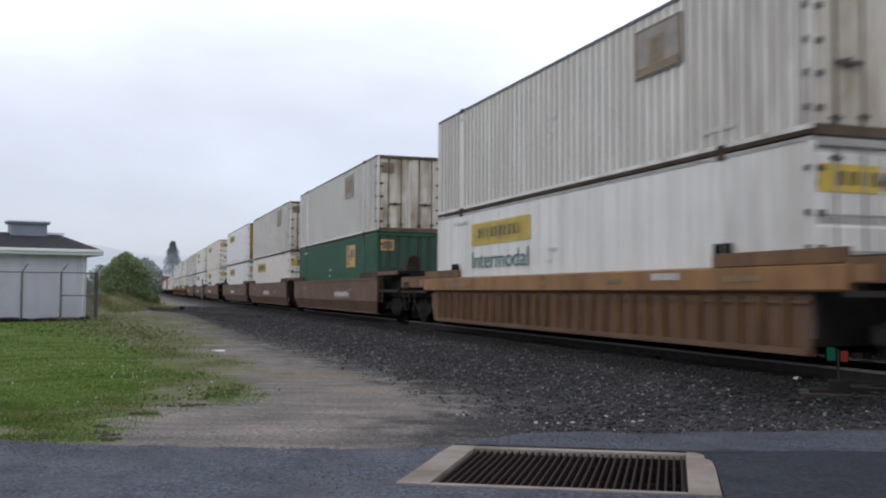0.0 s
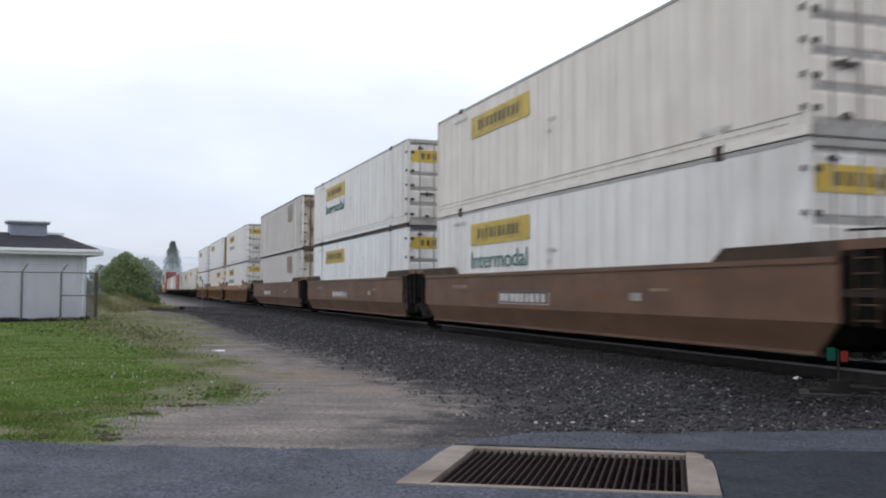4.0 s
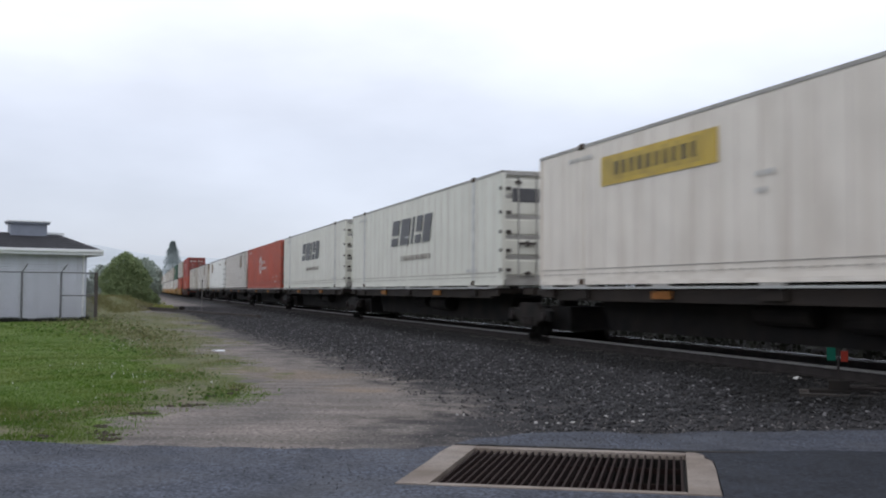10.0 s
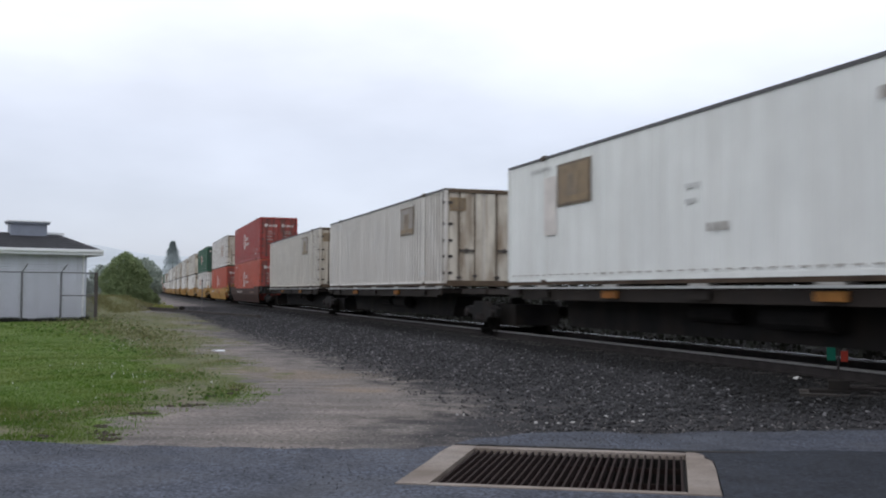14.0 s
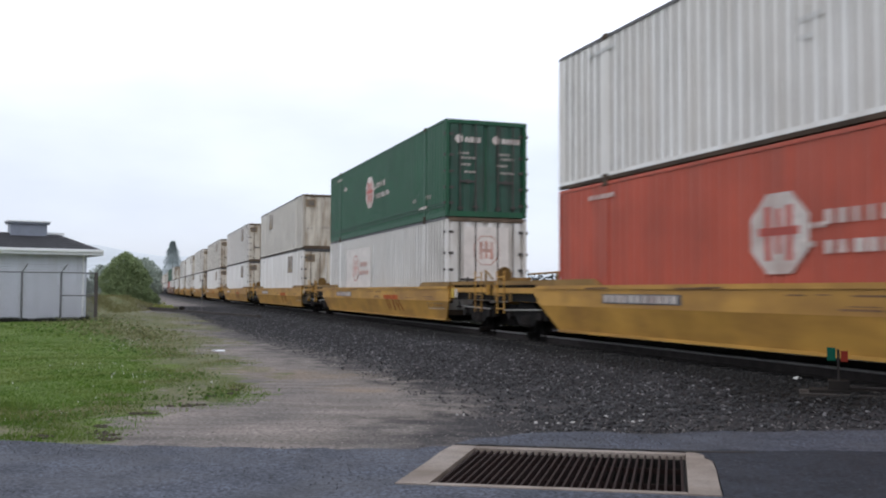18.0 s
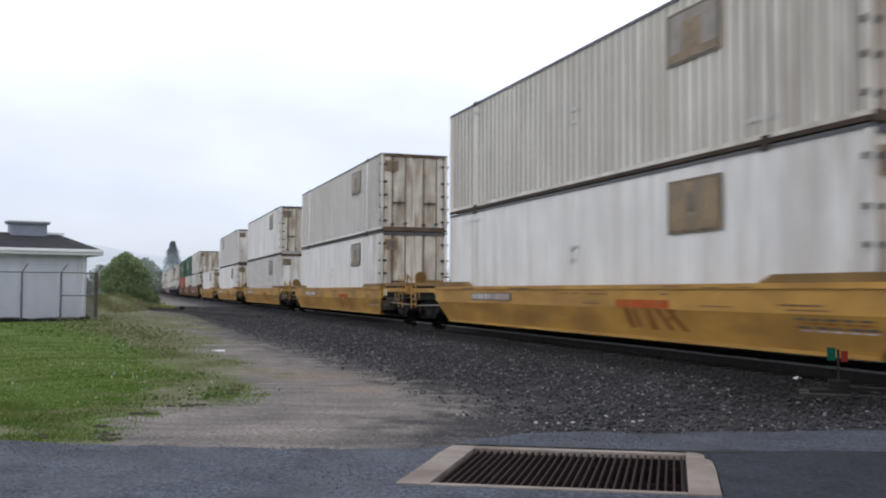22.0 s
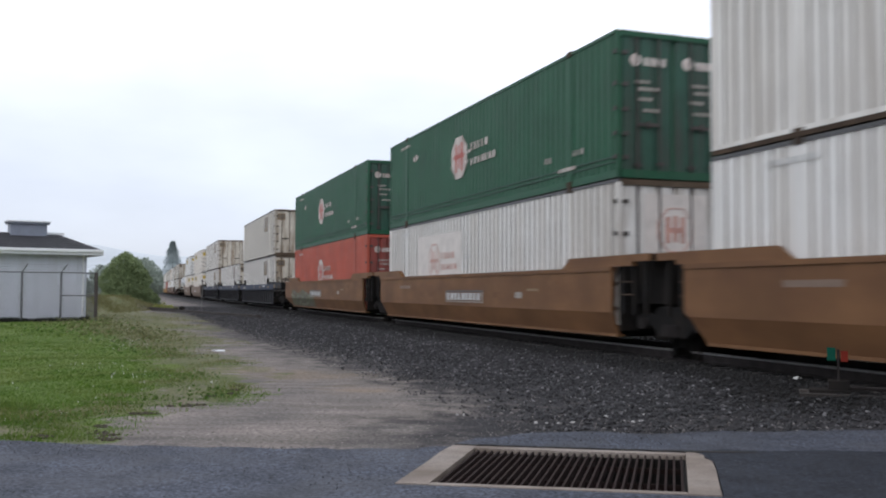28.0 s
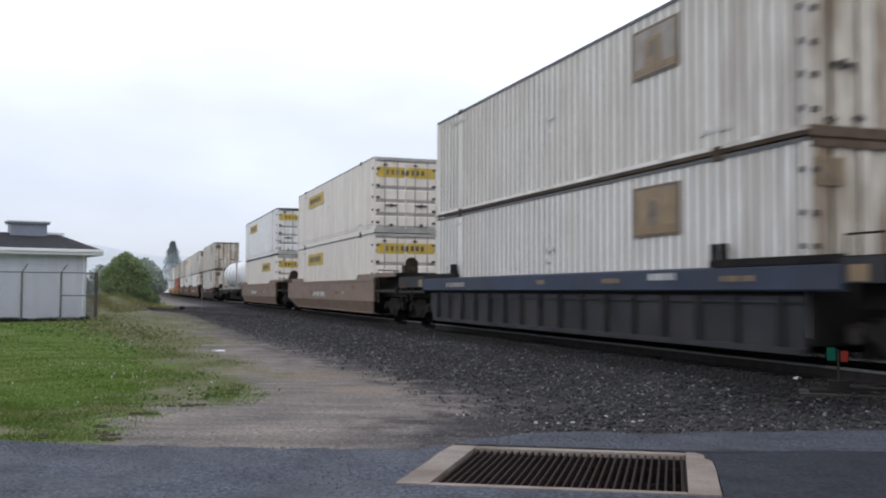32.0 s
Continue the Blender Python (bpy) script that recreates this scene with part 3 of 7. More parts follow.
def spots(x, y):
    """Bare, sandy places on the drive and in the worn tip of the lawn."""
    w = np.zeros_like(x)
    for cx, cy, rx, ry in ((-2.2, 14.9, 1.0, 0.9), (-3.3, 15.7, 0.5, 0.7), (-3.45, 12.5, 0.32, 1.0), (-3.15, 11.3, 0.30, 0.6), (-1.1, 12.8, 0.5, 0.5), (-8.4, 26.0, 0.7, 2.0), (-11.7, 34.5, 0.9, 3.0), (-4.8, 18.2, 0.4, 1.2), (-8.7, 33.6, 0.5, 0.6), (-4.4, 8.75, 0.6, 0.16)):
        w = np.maximum(w, 0.95 - 0.55 * np.hypot((x - cx) / rx, (y - cy) / ry))
    return np.clip(w, 0, 1)


def make_ground():
    ang = np.concatenate([np.linspace(-0.62, 0.62, 230), np.linspace(0.66, 2 * math.pi - 0.66, 40)])
    rad = np.concatenate([np.linspace(1.0, 5.0, 8)[:-1], 5.0 * (3000 / 5.0) ** (np.linspace(0, 1, 330) ** 1.25)])
    A, R = np.meshgrid(ang, rad)
    X, Y = (R * np.sin(A)).ravel(), (R * np.cos(A)).ravel()
    X, Y = np.append(X, 0.0), np.append(Y, 0.0)
    Z = ground_height(X, Y)
    # room under the drain's pit
    Z = np.where(inside(PIT, X, Y) > -0.12, GZ - 0.75, Z)
    Z = np.where(np.hypot(X, Y) > 400, GZ - 0.3, Z)
    n, m = len(rad), len(ang)
    i, j = np.meshgrid(np.arange(n - 1), np.arange(m), indexing="ij")
    j2 = (j + 1) % m
    quads = np.stack([i * m + j, i * m + j2, (i + 1) * m + j2, (i + 1) * m + j], -1).reshape(-1, 4)
    mid = n * m
    fan = np.stack([np.full(m, mid), (np.arange(m) + 1) % m, np.arange(m), np.arange(m)], -1)
    d = bpy.data.meshes.new("ground")
    d.from_pydata(np.stack([X, Y, Z], 1).tolist(), [], quads[:, ::-1].tolist() + [tuple(q[:3]) for q in fan.tolist()])
    d.materials.append(M["ground"])
    lawn, bal = inside(LAWN, X, Y), inside(BALLAST, X, Y)
    dist, _ = track_dist(X, Y)
    bal = np.maximum(bal, 4.2 - np.abs(dist))
    far = np.clip((np.hypot(X, Y) - 95) / 25, 0, 1) * ((dist < -6) | (dist > 25))
    # far side laid dark to stand in for shade seen under the cars
    bal = np.maximum(bal, np.where((dist > 0) & (dist < 25), 2.0, -9))
    weeds = np.clip(0.80 + 0.25 * wavy(X, Y, 0.8, 3.0) - np.abs(lawn - 0.7 + 0.06 * np.clip(Y - 13, 0, 60)) / (0.8 + 0.09 * np.clip(Y, 0, 60)), 0, 1) * (X > -30)
    verge = [(-4.3, 16.5), (-6.9, 25.8), (-10.0, 33.5), (-13.5, 43.0), (-17.4, 54.0), (-21.0, 64.0), (-26.0, 70.0), (-31.0, 70.0), (-24.0, 50.0), (-16.0, 40.0), (-11.0, 30.0), (-7.0, 22.0)]
    weeds = np.maximum(weeds, np.clip(0.55 + inside(verge, X, Y) / 2.2 + 0.15 * wavy(X, Y, 0.7, 6.0), 0, 1) * (lawn < 1.0))
    # the last weight adds oil stain and painted shade by the train
    weights = {"grass": np.maximum(np.clip(0.5 + lawn / 1.4, 0, 1) - 0.75 * spots(X, Y), 0), "ballast": np.clip(0.5 + bal / (1.6 + 0.06 * np.clip(Y, 0, 40)), 0, 1.5), "tan": spots(X, Y), "weedy": np.maximum(weeds * (dist < 0), far), "oil_shade": np.maximum(np.where((dist > 0) & (dist < 14), 1.2, np.clip(0.5 + (2.3 - np.abs(dist)) / 0.8, 0, 1.3)), np.clip(1.1 - np.hypot((X - 5.6) / 2.1, (Y - 12.2) / 2.2) * 0.6, 0, 1))}
    for key, w in weights.items():
        at = d.attributes.new(key, "FLOAT", "POINT")
        at.data.foreach_set("value", w.astype(np.float32))
    for f in d.polygons:
        f.use_smooth = True
    return tagged(new("ground", d), "trodden gravel, turf and dark ballast fines beside the track", "ground", kind="structure")


# drain inlet corners, set askew in the edge of the road
G0, G1, G2, G3 = Vector((-0.06, 6.50)), Vector((1.60, 6.19)), Vector((1.95, 7.61)), Vector((0.27, 7.85))
GC = (G0 + G1 + G2 + G3) / 4
GA = math.atan2((G1 - G0 + G2 - G3).y, (G1 - G0 + G2 - G3).x)
SKEW = 0.078


def inlet_xy(u, v):
    u = u + SKEW * v
    return GC.x + u * math.cos(GA) - v * math.sin(GA), GC.y + u * math.sin(GA) + v * math.cos(GA)


PIT = [inlet_xy(u, v) for u, v in ((-0.85, -0.72), (0.85, -0.72), (0.85, 0.72), (-0.85, 0.72))]
ground = make_ground()


def make_road():
    """The asphalt: a strip along the front with a broken far edge, left open where the inlet sits."""
    far_edge = [(-40, 8.3), (-12, 8.3), (-6, 8.2), (-3.8, 8.15), (-2.3, 7.9), (-0.85, 7.83), (-0.25, 7.88), (0.06, 8.02), (0.22, 8.28), (0.6, 8.64), (1.0, 8.84), (1.45, 8.86), (1.9, 8.74), (2.5, 8.9),
                (3.0, 8.92), (3.6, 8.98), (4.25, 9.08), (4.9, 9.5), (6.0, 10.3), (7.5, 11.9)]
    ring = []
    for (ax, ay), (bx, by) in zip(far_edge, far_edge[1:]):
        n = max(2, int(math.hypot(bx - ax, by - ay) / 0.16))
        for i in range(n):
            t = i / n
            ring.append((ax + (bx - ax) * t + random.uniform(-0.03, 0.03), ay + (by - ay) * t + random.uniform(-0.05, 0.05)))
    ring += [(8.4, 11.0), (16, -12), (16, -30), (-40, -30)]
    bm = bmesh.new()
    outer = [bm.verts.new((x, y, GZ + 0.028)) for x, y in ring]
    hole = [bm.verts.new((*inlet_xy(u, v), GZ + 0.028)) for u, v in ((-1.09, -0.815), (1.075, -0.815), (1.075, 0.44), (0.975, 0.845), (-1.09, 0.845))]
    edges = [bm.edges.new((r[i], r[(i + 1) % len(r)])) for r in (outer, hole) for i in range(len(r))]
    bmesh.ops.triangle_fill(bm, use_beauty=True, use_dissolve=False, edges=edges)
    ex = bmesh.ops.extrude_face_region(bm, geom=list(bm.faces))
    bmesh.ops.translate(bm, verts=[g for g in ex["geom"] if isinstance(g, bmesh.types.BMVert)], vec=(0, 0, -0.10))
    bmesh.ops.recalc_face_normals(bm, faces=bm.faces)
    d = bpy.data.meshes.new("road")
    bm.to_mesh(d)
    d.materials.append(M["asphalt"])
    return tagged(new("road", d), "worn blue-grey asphalt with a crumbling edge against gravel", "road", kind="structure")


road = make_road()


def make_patch():
    """A newer, darker strip of asphalt between the drain and the crossing."""
    ring = [inlet_xy(1.08, -2.2), inlet_xy(1.08, 0.50), inlet_xy(0.99, 0.88), (2.35, 7.86), (2.7, 7.80), (3.2, 7.84), (3.7, 7.80), (5.0, 7.9), (9.0, 8.0), (14, 0.5), (4.0, 1.0)]
    ring = [(x + random.uniform(-0.02, 0.02), y + random.uniform(-0.02, 0.02)) for x, y in ring]
    sh = Shape().upright(ring, GZ - 0.02, GZ + 0.033)
    tagged(new("road_patch", sh.mesh("road_patch", M["patch"])), "newer dark asphalt strip beside the drain", "road", kind="structure")


make_patch()


def make_inlet():
    """A concrete frame round a cast grate of narrow bars over a dark pit."""
    top = new("storm_drain")
    top.matrix_basis = pose(GC.x, GC.y, GZ, 0, 0, math.degrees(GA))
    tagged(top, "storm drain with rusty iron bars in a chipped concrete frame", "storm drain")
    z0, z1 = -0.10, 0.034
    part("side_slab", Shape().upright([(-1.08, -0.80), (-0.855, -0.80), (-0.855, 0.83), (-1.06, 0.83), (-1.085, 0.5), (-1.075, 0.0)], z0, z1), M["concrete"], top, "wide cracked concrete slab")
    part("side_slab", Shape().upright([(0.855, -0.80), (1.06, -0.80), (1.065, 0.1), (1.05, 0.46), (0.99, 0.60), (1.0, 0.70), (0.94, 0.83), (0.855, 0.83)], z0, z1), M["concrete"], top, "concrete slab with a broken corner")
    part("front_curb", Shape().upright([(-0.853, -0.80), (0.853, -0.80), (0.853, -0.725), (-0.853, -0.725)], z0, z1 - 0.003), M["concrete"], top)
    part("back_curb", Shape().upright([(-0.853, 0.725), (0.853, 0.725), (0.853, 0.82), (-0.853, 0.84)], z0, z1 - 0.003), M["concrete"], top)
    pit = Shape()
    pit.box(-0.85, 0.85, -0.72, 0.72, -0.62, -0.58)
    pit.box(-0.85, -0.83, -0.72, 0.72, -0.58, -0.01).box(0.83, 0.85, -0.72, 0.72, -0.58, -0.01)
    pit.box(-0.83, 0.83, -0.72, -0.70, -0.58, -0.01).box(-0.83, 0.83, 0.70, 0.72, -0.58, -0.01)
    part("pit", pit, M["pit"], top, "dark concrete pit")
    bar = kept_mesh("bar", lambda: Shape().along([(-0.72, -0.06), (0.72, -0.06), (0.72, 0.004), (0.715, 0.010), (-0.715, 0.010), (-0.72, 0.004)], -0.008, 0.008).mesh("bar", M["grate"]))
    for i in range(30):
        part("bar", bar, None, top, at=pose(-0.82 + i * 1.64 / 29, 0, 0.008))
    for y in (-0.3, 0.3):
        part("cross_bar", Shape().box(-0.83, 0.83, y - 0.006, y + 0.006, -0.05, -0.012), M["grate"], top)
    # the whole inlet sits a little out of square
    for d in {c.data.name: c.data for c in top.children_recursive}.values():
        for v in d.vertices:
            v.co.x += SKEW * v.co.y
    return top


make_inlet()


def make_joint():
    """An open joint in the asphalt behind the drain, running on past its corner."""
    rnd = random.Random(9)
    near, far = [], []
    for i in range(30):
        u = -1.05 + i * 0.085
        v = 0.862 + (0.03 * rnd.random() if u < 0.95 else 0.03 + 0.04 * rnd.random())
        w = 0.012 + 0.02 * rnd.random() + (0.02 if 0.7 < u < 1.2 else 0.0)
        near.append(inlet_xy(u, v - w))
        far.append(inlet_xy(u, v + w))
    tagged(new("road_joint", Shape().upright(near + far[::-1], GZ + 0.02, GZ + 0.037).mesh("road_joint", M["pit"])), "dark open joint in the asphalt behind the drain", "road joint", kind="structure")


make_joint()


# ---- track ----
def make_track():
    s0, s1 = -45.0, 420.0
    far_steps = np.concatenate([np.arange(s0, 60, 3.0), np.arange(60, s1, 10.0)])
    prof_body = [(-0.072, -0.172), (0.072, -0.172), (0.072, -0.16), (0.012, -0.145), (0.012, -0.042), (0.036, -0.034), (0.036, -0.002), (-0.036, -0.002), (-0.036, -0.034), (-0.012, -0.042), (-0.012, -0.145), (-0.072, -0.16)]
    prof_head = [(-0.038, -0.030), (0.038, -0.030), (0.038, -0.004), (0.03, 0.003), (-0.03, 0.003), (-0.038, -0.004)]
    for side, label in ((-0.753, "near running rail, dull brown web"), (0.753, "far running rail with a bright worn head")):
        rail = new("rail")
        tagged(rail, label, "rail", "rails of the track", "structure")
        for nm, prof, m in (("rail_web", prof_body, "rail_rust"), ("rail_head", prof_head, "rail_top" if side > 0 else "rail_dull")):
            sh = Shape()
            n = len(prof)
            steps = far_steps if nm == "rail_web" else far_steps[far_steps < 130]
            for s in steps:
                for u, z in prof:
                    sh.v.append(tuple(beside(s, side + u, z + GRADE * s)))
            for i in range(len(steps) - 1):
                sh.f += [(i * n + k, i * n + (k + 1) % n, (i + 1) * n + (k + 1) % n, (i + 1) * n + k) for k in range(n)]
            part(nm, sh, M[m], rail)
    rnd = random.Random(4)
    tie_mesh = [Shape().box(-0.11, 0.11, -1.3, 1.3, -0.32, -0.174).mesh("tie", M["tie"]) for _ in range(1)]
    ties = new("tie_row")
    tagged(ties, "weathered timber ties bedded in ballast", "railway tie", kind="structure")
    for i in range(230):
        s = -14 + i * 0.5
        ob = part("tie", tie_mesh[0], None, ties)
        ob.matrix_local = track_pose(s) @ pose(rnd.uniform(-0.02, 0.02), rnd.uniform(-0.06, 0.06), rnd.uniform(-0.012, 0.0), 0, 0, rnd.uniform(-1.5, 1.5))
    plate = kept_mesh("tie_plate", lambda: Shape().box(-0.09, 0.09, -0.15, 0.15, -0.176, -0.166).mesh("tie_plate", M["rail_rust"]))
    for i in range(24):
        s = -6 + i * 0.5
        part("tie_plate", plate, None, ties, at=track_pose(s) @ pose(0, -0.753, 0))


make_track()


def scatter_stones(name, xs, ys, zs, lo, hi, material, label, flat=0.6):
    """Many small angular stones in one mesh."""
    n = len(xs)
    rng = np.random.default_rng(len(xs))
    base = np.array([(1, 0, 0), (-1, 0, 0), (0, 1, 0), (0, -1, 0), (0, 0, 1), (0, 0, -1.0)])
    tri = np.array([(0, 2, 4), (2, 1, 4), (1, 3, 4), (3, 0, 4), (2, 0, 5), (1, 2, 5), (3, 1, 5), (0, 3, 5)])
    r = rng.uniform(lo, hi, (n, 1, 1)) * rng.uniform(0.65, 1.3, (n, 6, 1))
    v = base[None] * r
    v[:, :, 2] *= flat
    v += rng.normal(0, 0.16, v.shape) * r
    a, b = rng.uniform(0, 6.28, n), rng.uniform(-0.7, 0.7, n)
    ca, sa, cb, sb = np.cos(a), np.sin(a), np.cos(b), np.sin(b)
    x, y, z = v[:, :, 0].copy(), v[:, :, 1].copy(), v[:, :, 2].copy()
    x, z = x * cb[:, None] + z * sb[:, None], -x * sb[:, None] + z * cb[:, None]
    x, y = x * ca[:, None] - y * sa[:, None], x * sa[:, None] + y * ca[:, None]
    v = np.stack([x + xs[:, None], y + ys[:, None], z + zs[:, None]], -1).reshape(-1, 3)
    f = (tri[None] + (np.arange(n) * 6)[:, None, None]).reshape(-1, 3)
    return tagged(new(name, bulk(name, v, f, material)), label, "stones", kind="stuff")


def lay_ballast():
    rng = np.random.default_rng(11)
    n = 150000
    s = -13 + 75 * rng.random(n) ** 1.9
    d = rng.uniform(-6.8, 1.9, n)
    bear = np.interp(s, ST, BEAR)
    x, y = np.interp(s, ST, TX) + d * np.cos(bear), np.interp(s, ST, TY) - d * np.sin(bear)
    bal = inside(BALLAST, x, y)
    keep = (np.where(d > -3.4, 1.0, np.clip(0.30 + bal / 2.2 + 0.22 * wavy(x, y, 1.6, 2.0), 0, 1)) > rng.random(n)) & (inside(PIT, x, y) < -0.4)
    keep &= ~((np.abs(np.abs(d) - 0.753) < 0.10))
    keep &= y > np.interp(x, [-4, -2.3, -0.25, 0.06, 0.22, 0.6, 1.0, 1.9, 3.0, 4.25, 4.9, 7.5], [8.15, 7.9, 7.88, 8.02, 8.28, 8.64, 8.84, 8.74, 8.92, 9.08, 9.5, 11.9]) + rng.normal(0.03, 0.13, n)
    x, y, d = x[keep], y[keep], d[keep]
    z = ground_height(x, y) + rng.uniform(-0.005, 0.02, len(x))
    # track bed and switch corner get the stones darkened for oil and shade
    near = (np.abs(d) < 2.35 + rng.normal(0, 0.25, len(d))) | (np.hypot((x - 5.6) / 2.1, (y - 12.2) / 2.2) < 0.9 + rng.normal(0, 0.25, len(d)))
    edge = inside(BALLAST, x, y)
    dusty = ~near & ((edge < 0.9 + rng.normal(0, 0.6, len(d))) | ((y < 9.6 + 0.2 * x) & (rng.random(len(d)) < 0.55))) & (d < -3.2)
    clean = ~near & ~dusty
    scatter_stones("ballast_stones", x[clean], y[clean], z[clean], 0.013, 0.036, M["stone"], "loose dark grey crushed ballast stones")
    scatter_stones("dusty_ballast", x[dusty], y[dusty], z[dusty] - 0.006, 0.008, 0.026, M["dusty_stone"], "smaller dusty stones trodden into the edge of the drive")
    scatter_stones("oily_ballast", x[near], y[near], z[near], 0.014, 0.036, M["oil_shade_stone"], "ballast stones blackened by oil and by painted shade near the train")
    g = 7000
    x, y = rng.uniform(-4.5, 5.0, g), 6.2 + 2.7 * rng.random(g) ** 0.8
    keep = (inside(PIT, x, y) < -0.28) & (y < np.interp(x, [-4, -2.3, -0.25, 0.06, 0.22, 0.6, 1.0, 1.9, 3.0, 4.25, 4.9], [8.15, 7.9, 7.88, 8.02, 8.28, 8.64, 8.84, 8.74, 8.92, 9.08, 9.5])) & (wavy(x, y, 1.7, 3.0) + 0.35 * (y - 7.4) > rng.normal(0, 0.35, g))
    x, y = x[keep], y[keep]
    scatter_stones("road_grit", x, y, np.full(len(x), GZ + 0.032), 0.003, 0.008, M["grit"], "loose grit lying on the asphalt", 0.8)
    m = 16000
    x, y = rng.uniform(-9, 3, m), 7.9 + 22 * rng.random(m) ** 1.5
    keep = (inside(LAWN, x, y) < -0.1) & (inside(PIT, x, y) < -0.5) & (y > 7.95)
    x, y = x[keep], y[keep]
    scatter_stones("drive_pebbles", x, y, ground_height(x, y) - 0.002, 0.005, 0.015, M["pebble"], "scattered pale pebbles on the trodden drive", 0.7)


lay_ballast()

# ---- containers: x forward, doors at the front end, near side at -y, base at z 0 ----
LEN, WID, TALL = 16.15, 2.59, 2.89
HX, HY = LEN / 2, WID / 2


def rel(x):
    """Distance from the container's rear end to its own x."""
    return x - HX


def box_part(name, m, parent, *b, label=""):
    return part(name, Shape().box(*b), M[m], parent, label)


def ribbed_side(n, depth, land):
    """Plan outline of a body with trapezoid corrugations on both long sides."""
    near = []
    step = (LEN - 0.34) / n
    for i in range(n):
        x = -HX + 0.17 + i * step
        near += [(x, -HY + 0.012), (x + step * land, -HY + 0.012), (x + step * (land + 0.10), -HY + depth), (x + step * 0.90, -HY + depth)]
    near.append((HX - 0.17, -HY + 0.012))
    ends = [(-HX + 0.03, -HY + 0.05)] + near + [(HX - 0.09, -HY + 0.05)]
    return ends + [(x, -y) for x, y in reversed(ends)]


def plate(name, m, parent, r0, r1, z0, z1, label="", out=0.0, both=False):
    """A flat print or panel on the near side between two distances from the rear end."""
    y = -HY - 0.004 - out
    return part(name, Shape().box(rel(r0), rel(r1), y - 0.004, y + 0.004, z0, z1), M[m], parent, label)


def bars(name, m, parent, r0, r1, z0, z1, n, rnd, label="", out=0.0):
    """A line of writing too blurred to read: a row of short upright bars."""
    sh = Shape()
    w = (r1 - r0) / n
    y = -HY - 0.012 - out
    for i in range(n):
        k = rnd.uniform(0.35, 0.75)
        sh.box(rel(r0 + i * w), rel(r0 + i * w + w * k), y - 0.003, y + 0.003, z0, z1)
    return tagged(part(name, sh, M[m], parent, label), kind="stuff")


def written(name, text, m, parent, r0, r1, z0, z1, label=""):
    cu = bpy.data.curves.new(name, "FONT")
    cu.body = text
    cu.extrude = 0.004
    tmp = bpy.data.objects.new(name, cu)
    scene.collection.objects.link(tmp)
    bpy.context.view_layer.update()
    d = bpy.data.meshes.new_from_object(tmp.evaluated_get(bpy.context.evaluated_depsgraph_get()))
    bpy.data.objects.remove(tmp)
    co = np.array([v.co[:] for v in d.vertices])
    lo, hi = co.min(0), co.max(0)
    kx, kz = (r1 - r0) / (hi[0] - lo[0]), (z1 - z0) / (hi[1] - lo[1])
    for v in d.vertices:
        x, y, z = v.co
        v.co = (rel(r0) + (x - lo[0]) * kx, -HY - 0.010 - z, z0 + (y - lo[1]) * kz)
    d.materials.clear()
    d.materials.append(M[m])
    return part(name, d, None, parent, label)


